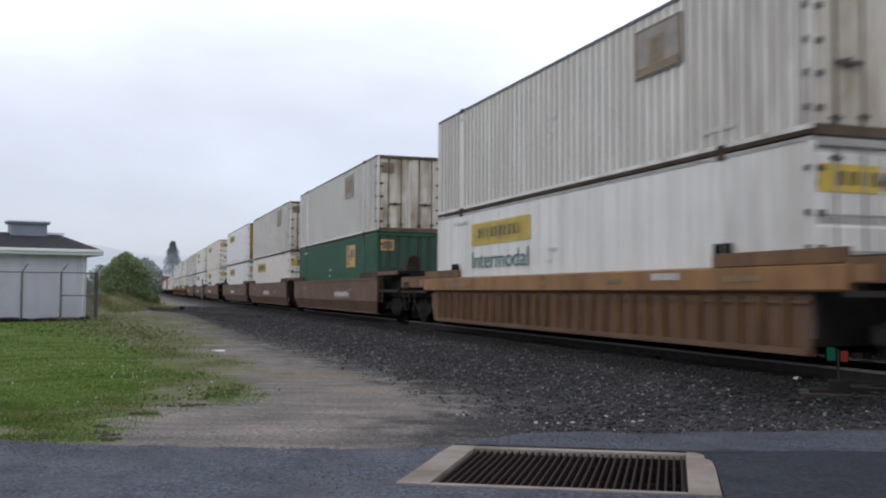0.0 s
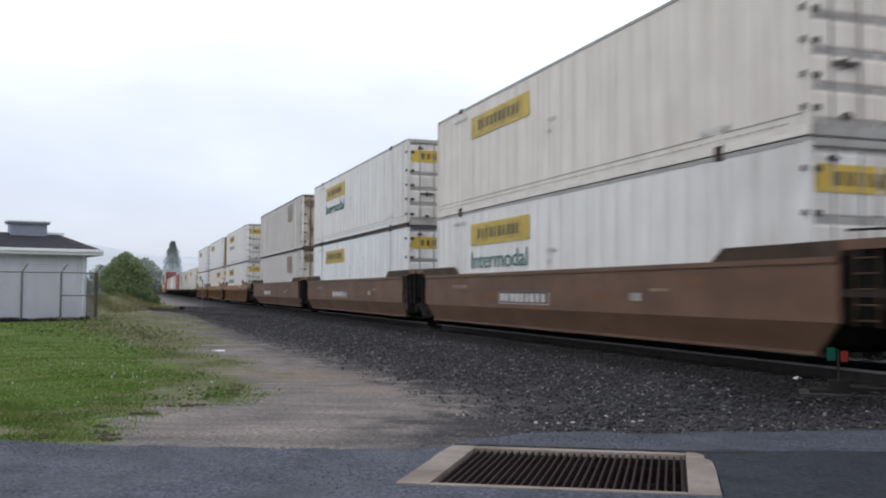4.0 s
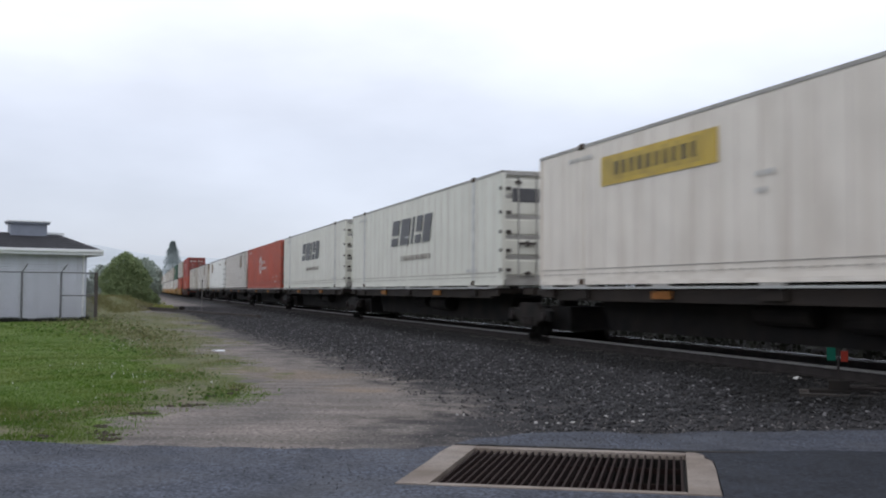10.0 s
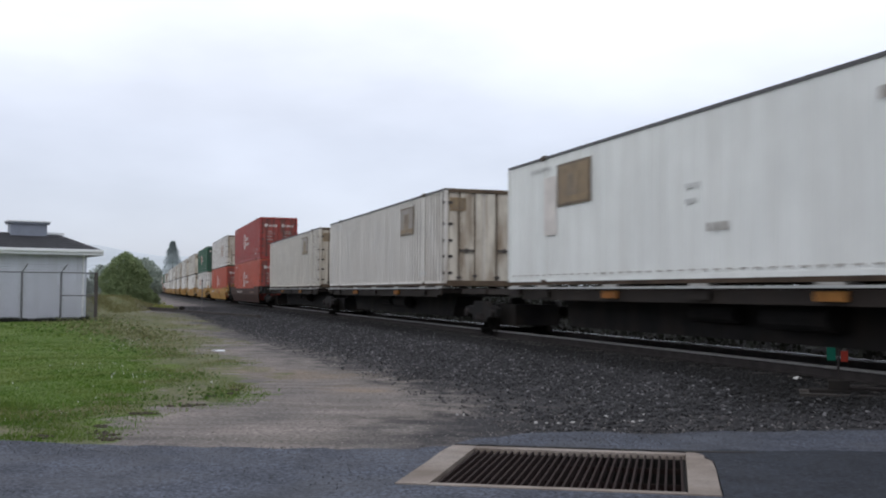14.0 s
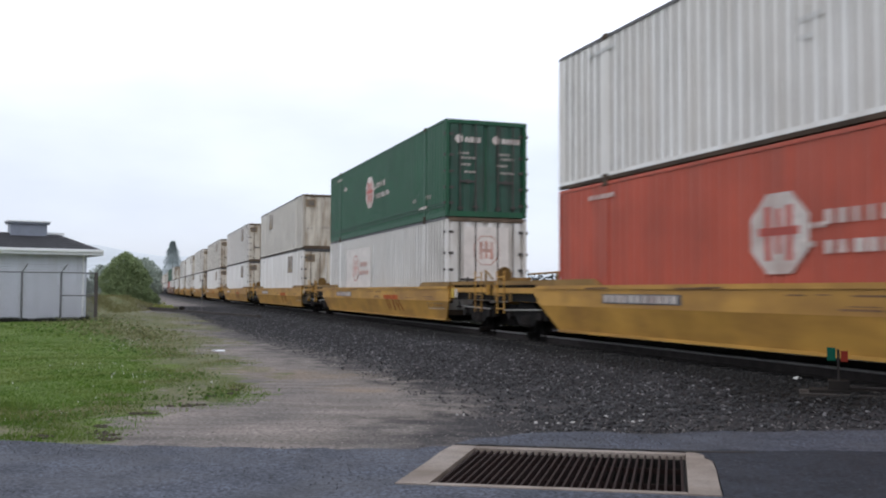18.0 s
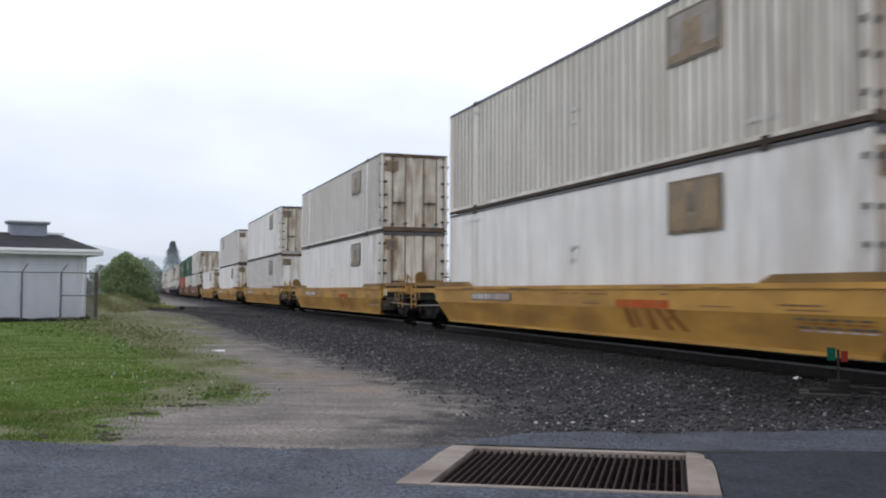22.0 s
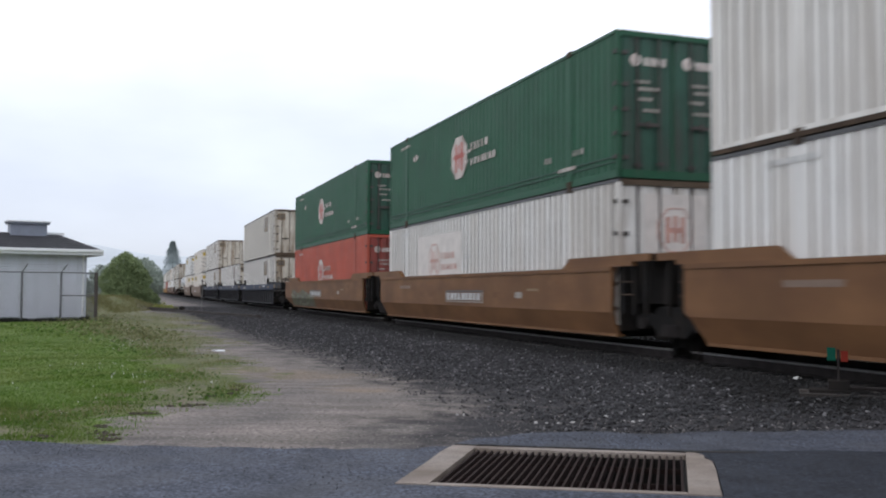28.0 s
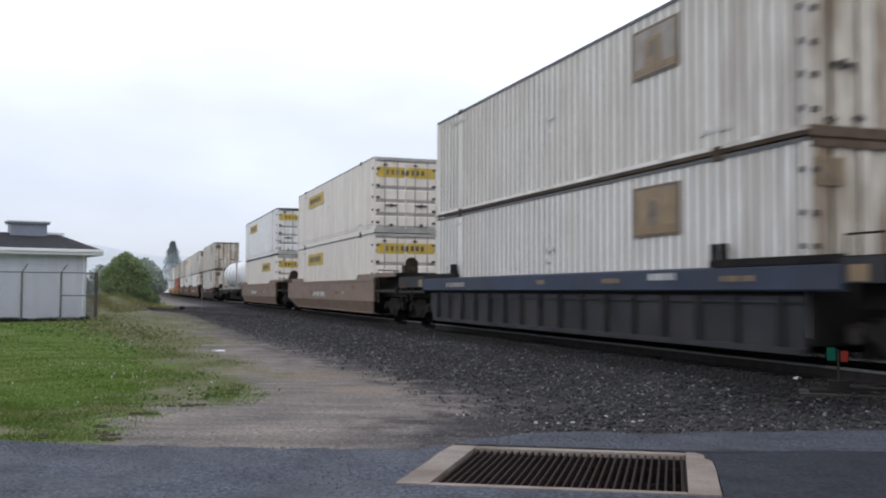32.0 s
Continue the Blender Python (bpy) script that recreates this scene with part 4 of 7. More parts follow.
def door_end(top, paint, trim, style, rnd):
    """Two door leaves with rods, hinges and handles, or a ribbed front wall."""
    x = HX - 0.09
    if style == "wall":
        o = [(x - 0.01, -HY + 0.10)]
        for i in range(9):
            y = -HY + 0.12 + i * 0.262
            o += [(x + 0.022, y), (x + 0.06, y + 0.03), (x + 0.06, y + 0.14), (x + 0.022, y + 0.17)]
        sh = Shape().upright(o + [(x - 0.01, HY - 0.10)], 0.16, TALL - 0.12)
        part("front_wall", sh, M[paint], top, "ribbed end wall with brown streaks")
        for y0, z, k in ((-HY + 0.25, 1.02, 3), (-0.25, 1.08, 5), (0.55, 0.98, 3), (0.45, 2.30, 4), (0.45, 2.12, 4)):
            sh = Shape()
            for i in range(k):
                sh.box(HX - 0.028, HX - 0.022, y0 + i * 0.10, y0 + i * 0.10 + rnd.uniform(0.04, 0.08), z, z + 0.10)
            tagged(part("end_stencil", sh, M["print_grey"], top), kind="stuff")
        return
    for k, (y0, y1) in enumerate(((-HY + 0.10, -0.012), (0.012, HY - 0.10))):
        if style == "rod":
            o = [(x - 0.01, 0.16)]
            for i in range(5):
                z = 0.24 + i * 0.51
                o += [(x + 0.026, z), (x + 0.05, z + 0.04), (x + 0.05, z + 0.36), (x + 0.026, z + 0.40)]
            sh = Shape().prism(o + [(x - 0.01, TALL - 0.12)], y0, y1)
        else:
            o = [(x - 0.01, y0)]
            for i in range(3):
                w = (y1 - y0) / 3
                o += [(x + 0.024, y0 + i * w + 0.03), (x + 0.056, y0 + i * w + 0.07), (x + 0.056, y0 + (i + 1) * w - 0.10), (x + 0.024, y0 + (i + 1) * w - 0.06)]
            sh = Shape().upright(o + [(x - 0.01, y1)], 0.16, TALL - 0.12)
        door = part("door", sh, M[paint], top)
        if style == "rod":
            gr = Shape()
            for i in range(5):
                gr.box(x + 0.020, x + 0.030, y0 + 0.02, y1 - 0.02, 0.145 + i * 0.51, 0.25 + i * 0.51)
            tagged(part("door_grooves", gr, M["rail_grey"], door), kind="stuff")
        for f in (0.30, 0.72):
            y = y0 + (y1 - y0) * f
            part("lock_rod", Shape().rod((x + 0.075, y, 0.12), (x + 0.075, y, TALL - 0.09), 0.019, 6), M["sill_brown" if style == "rib" and paint == "door_dirty" else "hinge" if style == "rib" else trim], door)
        edge = y0 if k == 0 else y1
        hinge = kept_mesh("hinge", lambda: Shape().box(-0.02, 0.055, -0.15, -0.03, -0.04, 0.04).box(-0.02, 0.055, 0.03, 0.15, -0.04, 0.04).box(-0.02, 0.04, -0.03, 0.03, -0.022, 0.022).mesh("hinge", M["hinge"]))
        for z in (0.38, 0.86, 1.34, 1.82, 2.45):
            part("hinge", hinge, None, door, at=pose(x + 0.03, edge, z + rnd.uniform(-0.02, 0.02)))
        latch = kept_mesh("latch", lambda: Shape().box(0, 0.035, -0.09, 0.09, -0.02, 0.02).box(0.0, 0.05, -0.03, 0.03, -0.05, 0.05).mesh("latch", M["hinge"]))
        for z, f in ((0.30, 0.51), (2.60, 0.30)) if style == "rod" else ((0.25, 0.30), (0.29, 0.72)):
            part("latch", latch, None, door, at=pose(x + 0.065, y0 + (y1 - y0) * f, z))
        part("handle", Shape().box(x + 0.08, x + 0.11, (y0 + y1) / 2 - 0.22, (y0 + y1) / 2 + 0.22, 1.02, 1.08).box(x + 0.07, x + 0.12, (y0 + y1) / 2 - 0.03, (y0 + y1) / 2 + 0.03, 0.98, 1.12), M["hinge"], door)


def container(kind, up=True):
    """kind: what the frames show on the box; see KINDS."""
    k = KINDS[kind]
    rnd = random.Random(kind)
    top = new("container")
    tagged(top, k["label"], "container", "containers on the train")
    paint, trim = k["paint"], k.get("trim", "rail_grey")
    corr = k.get("corr", False)
    KIND_NOW[0] = paint
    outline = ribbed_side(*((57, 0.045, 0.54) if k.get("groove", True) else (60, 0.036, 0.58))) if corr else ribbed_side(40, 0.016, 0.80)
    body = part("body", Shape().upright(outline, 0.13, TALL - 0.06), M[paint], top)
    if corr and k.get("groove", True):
        # the ribs' shading is put into colour: their slopes take a darker material
        body.data.materials.append(M["groove_shade"])
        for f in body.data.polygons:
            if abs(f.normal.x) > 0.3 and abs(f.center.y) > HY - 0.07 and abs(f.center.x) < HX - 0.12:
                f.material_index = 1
    part("roof", Shape().along([(-HY + 0.02, TALL - 0.062), (HY - 0.02, TALL - 0.062), (HY - 0.06, TALL - 0.02), (0, TALL - 0.005), (-HY + 0.06, TALL - 0.02)], -HX + 0.02, HX - 0.05), M["galv"], top, "pale sheet roof")
    for y in (-1, 1):
        a, b = sorted((y * HY, y * (HY - 0.07)))
        box_part("top_rail", k.get("top", "rail_dark"), top, -HX, HX - 0.0, a, b, TALL - 0.062, TALL)
        box_part("bottom_rail", k.get("bottom", "seam" if corr else trim), top, -HX, HX, a, b, 0.0, 0.075)
        box_part("side_sill", paint, top, -HX, HX, *sorted((y * (HY - 0.008), y * (HY - 0.07))), 0.076, 0.15)
    part("underframe", Shape().box(-HX + 0.02, HX - 0.1, -HY + 0.08, HY - 0.08, 0.03, 0.128), M["soot"], top)
    for x0, x1 in ((-HX, -HX + 0.09), (HX - 0.09, HX)):
        for y in (-1, 1):
            a, b = sorted((y * (HY + 0.002), y * (HY - 0.10)))
            box_part("corner_post", k.get("post", paint), top, x0, x1, a, b, 0.151, TALL - 0.063)
    part("end_header", Shape().box(HX - 0.10, HX - 0.001, -HY + 0.10, HY - 0.10, TALL - 0.118, TALL - 0.002), M["sill_brown" if corr and k.get("groove", True) else k.get("top", "rail_dark")], top)
    part("end_sill", Shape().box(HX - 0.10, HX - 0.001, -HY + 0.10, HY - 0.10, 0.0, 0.158), M["sill_brown" if corr and k.get("groove", True) else trim], top)
    # lifting posts at the forty foot marks
    for r in (2.05, 14.10):
        for y in (-1,):
            a, b = sorted((y * (HY + 0.003), y * (HY - 0.03)))
            box_part("lift_post", k.get("lift", paint), top, rel(r) - 0.09, rel(r) + 0.09, a, b, 0.152, TALL - 0.064)
            casting = kept_mesh("lift_casting", lambda: Shape().box(-0.1, 0.1, -0.03, 0.03, -0.06, 0.06).mesh("lift_casting", M["seam"]))
            part("lift_casting", casting, None, top, at=pose(rel(r), y * (HY - 0.012), TALL - 0.03))
            part("lift_casting", casting, None, top, at=pose(rel(r), y * (HY - 0.012), 0.06))
    door_end(top, k.get("door", paint), trim, k.get("end", "rib"), rnd)
    if k.get("placard"):
        part("end_placard", Shape().box(HX - 0.012, HX - 0.002, -0.78, 0.88, 1.25, 1.97), M["sill_brown"], top, "dark worn placard on the doors")
    k["art"](top, rnd)
    return top


KIND_NOW = [""]


def seams(top, rnd, lashing):
    """Thin panel seams, a rivet row above the sill and short dark marks on a smooth side."""
    sh, y = Shape(), -HY - 0.001
    for i in range(1, 27):
        x = rel(i * 0.6)
        sh.box(x - 0.006, x + 0.006, y + 0.006, y + 0.013, 0.30, TALL - 0.12)
    tagged(part("panel_seam", sh, M["sign_faded"], top), kind="stuff")
    sh = Shape()
    for i in range(60):
        x = rel(0.3 + i * 0.26)
        sh.box(x - 0.05, x + 0.05, y - 0.004, y + 0.012, 0.205, 0.225)
    tagged(part("rivet_row", sh, M["print_grey"], top), kind="stuff")
    part("belt_line", Shape().box(-HX + 0.1, HX - 0.1, y + 0.004, y + 0.013, 0.31, 0.326), M["print_grey"], top)
    sh = Shape()
    for i in range(6):
        for z in (1.98, 1.42, 0.88):
            if lashing and rnd.random() < 0.6:
                x = rel(4.6 + 1.8 * i + (0.6 if z == 1.42 else 0))
                sh.box(x - 0.11, x + 0.11, y - 0.004, y + 0.012, z, z + 0.03)
    if lashing:
        tagged(part("lashing_mark", sh, M["print_faded_grey"], top), kind="stuff")
    if lashing:
        bars("stencil", "print_faded_grey", top, 9.0, 9.45, 0.72, 0.90, 3, rnd)


def marks(top, rnd, m="print_grey", r=0.9):
    """Small reporting marks that every box carries."""
    m = "print_faded_grey" if m == "print_grey" else m
    bars("reporting_mark", m, top, r + 0.5, r + 1.6, TALL - 0.33, TALL - 0.24, 7, rnd)
    bars("data_mark", m, top, 7.7, 8.2, 1.60, 1.68, 3, rnd)
    bars("data_mark", m, top, 7.7, 8.0, 1.34, 1.42, 2, rnd)
    bars("data_mark", m, top, 13.6, 14.5, 0.36, 0.44, 5, rnd)


def end_sign(top, m, y0=-HY + 0.17, y1=-0.62, z0=2.22, z1=2.62):
    s = part("end_sign", Shape().box(HX - 0.020, HX - 0.010, y0, y1, z0, z1), M[m], top)
    part("sign_mark", Shape().box(HX - 0.009, HX - 0.006, y0 + 0.06, y1 - 0.05, z0 + 0.05, z1 - 0.05), M["sign_blot"], s)


def art_square(r0=11.48, inner="sign_brown", border=False, edge="sign_edge"):
    """A worn square sign: dark bronze edge, paler worn middle with broken strokes."""
    def draw(top, rnd):
        marks(top, rnd)
        p = plate("square_sign", "sign_brown" if border else edge, top, r0, r0 + 1.56, 1.70, 2.62, "faded brown square sign")
        k = 0.28 if border else 0.09
        plate("sign_mark", "sign_bronze" if border else inner, p, r0 + k, r0 + 1.56 - k, 1.70 + k * 0.6, 2.62 - k * 0.6, out=0.008)
        worn = edge == "sign_edge"
        plate("sign_smudge", "sign_mark" if worn else "sign_brown", p, r0 + 0.50, r0 + 1.02, 1.90, 2.40, out=0.014)
        plate("sign_strip", "sign_bronze" if worn else "sign_brown", p, r0 + k, r0 + 1.56 - k, 1.72 + k * 0.6, 1.84 + k * 0.6, out=0.011)
        plate("sign_blot", "sign_blot" if worn else "sign_brown", p, r0 + 0.60, r0 + 0.82, 2.05, 2.34, out=0.019)
        end_sign(top, "sign_bronze")
    return draw


def art_gold(r0=11.48, bright=True):
    def draw(top, rnd):
        marks(top, rnd)
        face = "sign_gold" if bright else "sign_bronze"
        p = plate("square_sign", face, top, r0, r0 + 1.56, 1.68, 2.58, "gold square sign with dark strokes")
        x, y = rel(r0), -HY - 0.016
        for a, b, c, d in ((0.12, 0.66, 2.46, 2.52), (0.12, 0.66, 1.78, 1.84), (0.12, 0.19, 1.845, 2.455), (0.36, 0.42, 1.845, 2.455), (0.425, 0.66, 2.10, 2.16)):
            part("sign_stroke", Shape().box(x + a, x + b, y - 0.003, y + 0.003, c, d), M["sign_dark"], p)
        for a, b, c, d in ((0.74, 0.80, 1.95, 2.40), (0.92, 0.98, 1.95, 2.40), (1.10, 1.16, 2.02, 2.40)):
            part("sign_stroke", Shape().box(x + a, x + b, y - 0.007, y - 0.0035, c, d), M["sign_dark"], p)
        part("sign_smudge", Shape().box(x + 0.70, x + 1.42, y - 0.003, y + 0.003, 2.10, 2.40), M["ink_violet" if bright else "sign_mark"], p)
        end_sign(top, face)
    return draw


def art_yellow(r0=2.9, word=False, ends=True, wide=3.85):
    def draw(top, rnd):
        marks(top, rnd, r=1.0)
        seams(top, rnd, KIND_NOW[0] == "white")
        p = plate("yellow_sign", "sign_yellow", top, r0, r0 + wide, 1.94, 2.52, "yellow brand panel with dark blurred lettering")
        plate("sign_field", "sign_field", p, r0 + 0.08, r0 + wide - 0.42, 2.02, 2.46, out=0.006)
        bars("lettering", "sign_olive", p, r0 + 0.55, r0 + wide - 0.45, 2.11, 2.37, 10, rnd, out=0.010)
        if word:
            written("word", "Intermodal", "print_green", top, r0 + 0.05, r0 + wide - 0.1, 1.32, 1.76, "dark green lettering")
        if ends:
            for y0, y1 in ((-HY + 0.16, -0.06), (0.06, HY - 0.16)):
                part("end_sign", Shape().box(HX - 0.036, HX - 0.026, y0, y1, 2.12, 2.52), M["sign_yellow"], top, "yellow band across the doors")
            sh = Shape()
            for i in range(8):
                sh.box(HX - 0.027, HX - 0.021, -0.80 + i * 0.2, -0.68 + i * 0.2, 2.22, 2.42)
            tagged(part("end_lettering", sh, M["sign_olive"], top), kind="stuff")
    return draw


def art_stained(top, rnd):
    art_yellow()(top, rnd)
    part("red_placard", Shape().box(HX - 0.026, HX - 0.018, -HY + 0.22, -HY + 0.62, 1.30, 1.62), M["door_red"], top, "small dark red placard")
    part("oil_stain", Shape().upright([(HX - 0.036, -0.34), (HX - 0.034, -0.30), (HX - 0.034, 0.06), (HX - 0.036, 0.10)], 0.30, 0.86), M["seam"], top, "dark greasy stain on the doors")


def art_fore(top, rnd):
    art_square(2.75, "sign_bronze")(top, rnd)
    plate("rust_stain", "sign_pale", top, 2.1, 2.7, 1.1, 2.4, "tan stain beside the sign")
    bars("stencil", "print_grey", top, 8.3, 8.9, 0.84, 0.98, 3, rnd)
    bars("stencil", "print_grey", top, 12.0, 14.0, 2.30, 2.46, 5, rnd)
    sh = Shape()
    for i in range(46):
        sh.box(rel(0.3 + i * 0.34), rel(0.44 + i * 0.34), -HY - 0.005, -HY + 0.011, 0.21, 0.235)
    tagged(part("rivet_row", sh, M["print_grey"], top), kind="stuff")


def art_slant(top, rnd):
    """A big dark slanted wordmark, drawn as plain shapes, and a small line under it."""
    marks(top, rnd)
    seams(top, rnd, False)
    sh = Shape()
    for i, (a, b) in enumerate(((5.95, 6.85), (7.0, 8.15), (8.3, 8.6), (8.75, 9.45), (9.55, 10.4))):
        y = -HY - 0.01
        p = [(rel(a), 1.40), (rel(b) - 0.1, 1.40), (rel(b) + 0.18, 2.26), (rel(a) + 0.28, 2.26)]
        if i in (0, 3):
            mid = (p[0][0] + p[1][0]) / 2
            sh.prism([(p[0][0], 1.40), (p[1][0], 1.40), (p[1][0] + 0.08, 1.66), (p[0][0] + 0.08, 1.66)], y - 0.003, y + 0.003)
            sh.prism([(p[3][0] - 0.16, 1.76), (p[2][0] - 0.14, 1.76), (p[2][0], 2.26), (p[3][0], 2.26)], y - 0.003, y + 0.003)
        else:
            sh.prism(p, y - 0.003, y + 0.003)
    part("wordmark", sh, M["sign_dark"], top, "large dark slanted wordmark")
    bars("small_lettering", "print_grey", top, 7.2, 10.5, 0.86, 1.02, 12, rnd)
    for y in (-0.55, 0.35):
        part("end_wordmark", Shape().box(HX - 0.034, HX - 0.024, y - 0.45, y + 0.4, 2.1, 2.45), M["sign_dark"], top)


def art_emblem(ink="print_white", core="print_red", faint=False):
    def draw(top, rnd):
        marks(top, rnd, ink if not faint else "print_grey")
        z, r, x, y = 1.57, 0.64, rel(7.2), -HY - 0.008
        o = [(x + r * 1.06 * math.cos(math.pi * (i + 0.5) / 4), z + r * math.sin(math.pi * (i + 0.5) / 4)) for i in range(8)]
        m = part("emblem", Shape().prism(o, y - 0.004, y + 0.004), M[ink], top, "pale eight-sided emblem")
        h = Shape()
        for a, b, c, d in ((-0.30, -0.17, -0.40, 0.40), (0.17, 0.30, -0.40, 0.40), (-0.44, 0.44, -0.03, 0.09), (-0.05, 0.05, -0.30, 0.36)):
            h.box(x + a, x + b, y - 0.010, y - 0.005, z + c, z + d)
        tagged(part("emblem_device", h, M[core], m), kind="stuff")
        for zz in (0.30, 0.40):
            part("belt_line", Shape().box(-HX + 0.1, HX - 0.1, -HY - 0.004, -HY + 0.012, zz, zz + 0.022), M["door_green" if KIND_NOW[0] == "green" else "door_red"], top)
        if core == "print_red" and KIND_NOW[0] == "green":
            mk = Shape()
            for q in (-1, 1):
                mk.prism([(rel(3.05) + q * 0.04, 1.98), (rel(3.05) + q * 0.30, 2.10), (rel(3.05) + q * 0.04, 2.22)][::q], y - 0.002, y + 0.004)
            part("small_mark", mk, M[ink], top, "small white arrow mark")
        bars("lettering", ink, top, 8.15, 9.45, 1.64, 1.84, 5, rnd)
        bars("lettering", ink, top, 8.15, 10.0, 1.24, 1.42, 7, rnd)
        bars("number", "print_grey", top, 12.9, 13.3, 0.64, 0.76, 2, rnd)
        bars("number", "print_grey", top, 14.3, 14.8, 0.64, 0.76, 3, rnd)
        for yy in (-1.0, 0.18):
            disc = Shape().turned([(0.13, -0.004), (0.13, 0.004)], (HX - 0.026, yy + 0.13, 2.32), "x", 12)
            part("end_emblem", disc, M[ink], top)
            for rows, m in ((((2.22, 0.5),), ink), (((1.86, 0.34), (1.72, 0.42), (1.52, 0.3), (1.30, 0.36)), "print_grey")):
                sh = Shape()
                for z, w in rows:
                    y = yy + (0.32 if z > 2 else 0.1 + 0.2 * rnd.random())
                    stop = y + w
                    while y < stop:
                        k = rnd.uniform(0.04, 0.11)
                        sh.box(HX - 0.030, HX - 0.022, y, y + k, z, z + (0.16 if z > 2 else 0.07))
                        y += k + 0.03
                tagged(part("end_lettering", sh, M[m], top), kind="stuff")
    return draw


def art_panel(top, rnd):
    marks(top, rnd)
    p = plate("faded_panel", "sign_tan", top, 10.25, 12.95, 1.02, 2.12, "faded reddish panel")
    for z, n in ((1.78, 5), (1.48, 6), (1.20, 4)):
        bars("lettering", "sign_bronze", p, 10.55, 12.6, z, z + 0.14, n, rnd, out=0.004)


def art_red_print(top, rnd):
    marks(top, rnd)
    plate("faded_panel", "sign_pale", top, 3.3, 7.4, 0.75, 2.40, "weathered tan patch")
    z, r, x, y = 1.62, 0.56, rel(5.05), -HY - 0.018
    o = [(x + r * math.cos(math.pi * (i + 0.5) / 4), z + r * math.sin(math.pi * (i + 0.5) / 4)) for i in range(8)]
    m = part("emblem", Shape().prism(o, y - 0.003, y + 0.003), M["sign_pale"], top, "faint worn eight-sided emblem")
    h = Shape()
    for a, b, c, d in ((-0.26, -0.16, -0.34, 0.34), (0.16, 0.26, -0.34, 0.34), (-0.38, 0.38, -0.04, 0.06), (-0.05, 0.05, -0.26, 0.30)):
        h.box(x + a, x + b, y - 0.008, y - 0.004, z + c, z + d)
    for k in range(8):
        (ax, az), (bx, bz) = o[k], o[(k + 1) % 8]
        h.prism([(ax, az), (bx, bz), (x + (bx - x) * 0.9, z + (bz - z) * 0.9), (x + (ax - x) * 0.9, z + (az - z) * 0.9)], y - 0.008, y - 0.004)
    tagged(part("emblem_device", h, M["print_faint"], m), kind="stuff")
    bars("lettering", "print_faint", top, 5.75, 6.9, 1.66, 1.84, 5, rnd, out=0.01)
    bars("lettering", "print_faint", top, 5.75, 7.1, 1.34, 1.50, 6, rnd, out=0.01)
    # the same emblem, its red better kept, on a pale field of the doors
    part("end_panel", Shape().box(HX - 0.030, HX - 0.022, -0.70, 0.72, 0.90, 2.62), M["sign_pale"], top, "pale worn field on the doors")
    h = Shape()
    for a, b, c, d in ((-0.22, -0.12, -0.26, 0.26), (0.12, 0.22, -0.26, 0.26), (-0.12, 0.12, -0.05, 0.05), (-0.05, 0.05, -0.24, 0.28)):
        h.box(HX - 0.020, HX - 0.016, a, b, 1.92 + c, 1.92 + d)
    for k in range(8):
        t0, t1 = math.pi * (k + 0.5) / 4, math.pi * (k + 1.5) / 4
        h.rod((HX - 0.019, 0.42 * math.cos(t0), 1.92 + 0.46 * math.sin(t0)), (HX - 0.019, 0.42 * math.cos(t1), 1.92 + 0.46 * math.sin(t1)), 0.014, 5)
    tagged(part("end_emblem", h, M["print_faint"], top, "faint red eight-sided emblem"), kind="stuff")


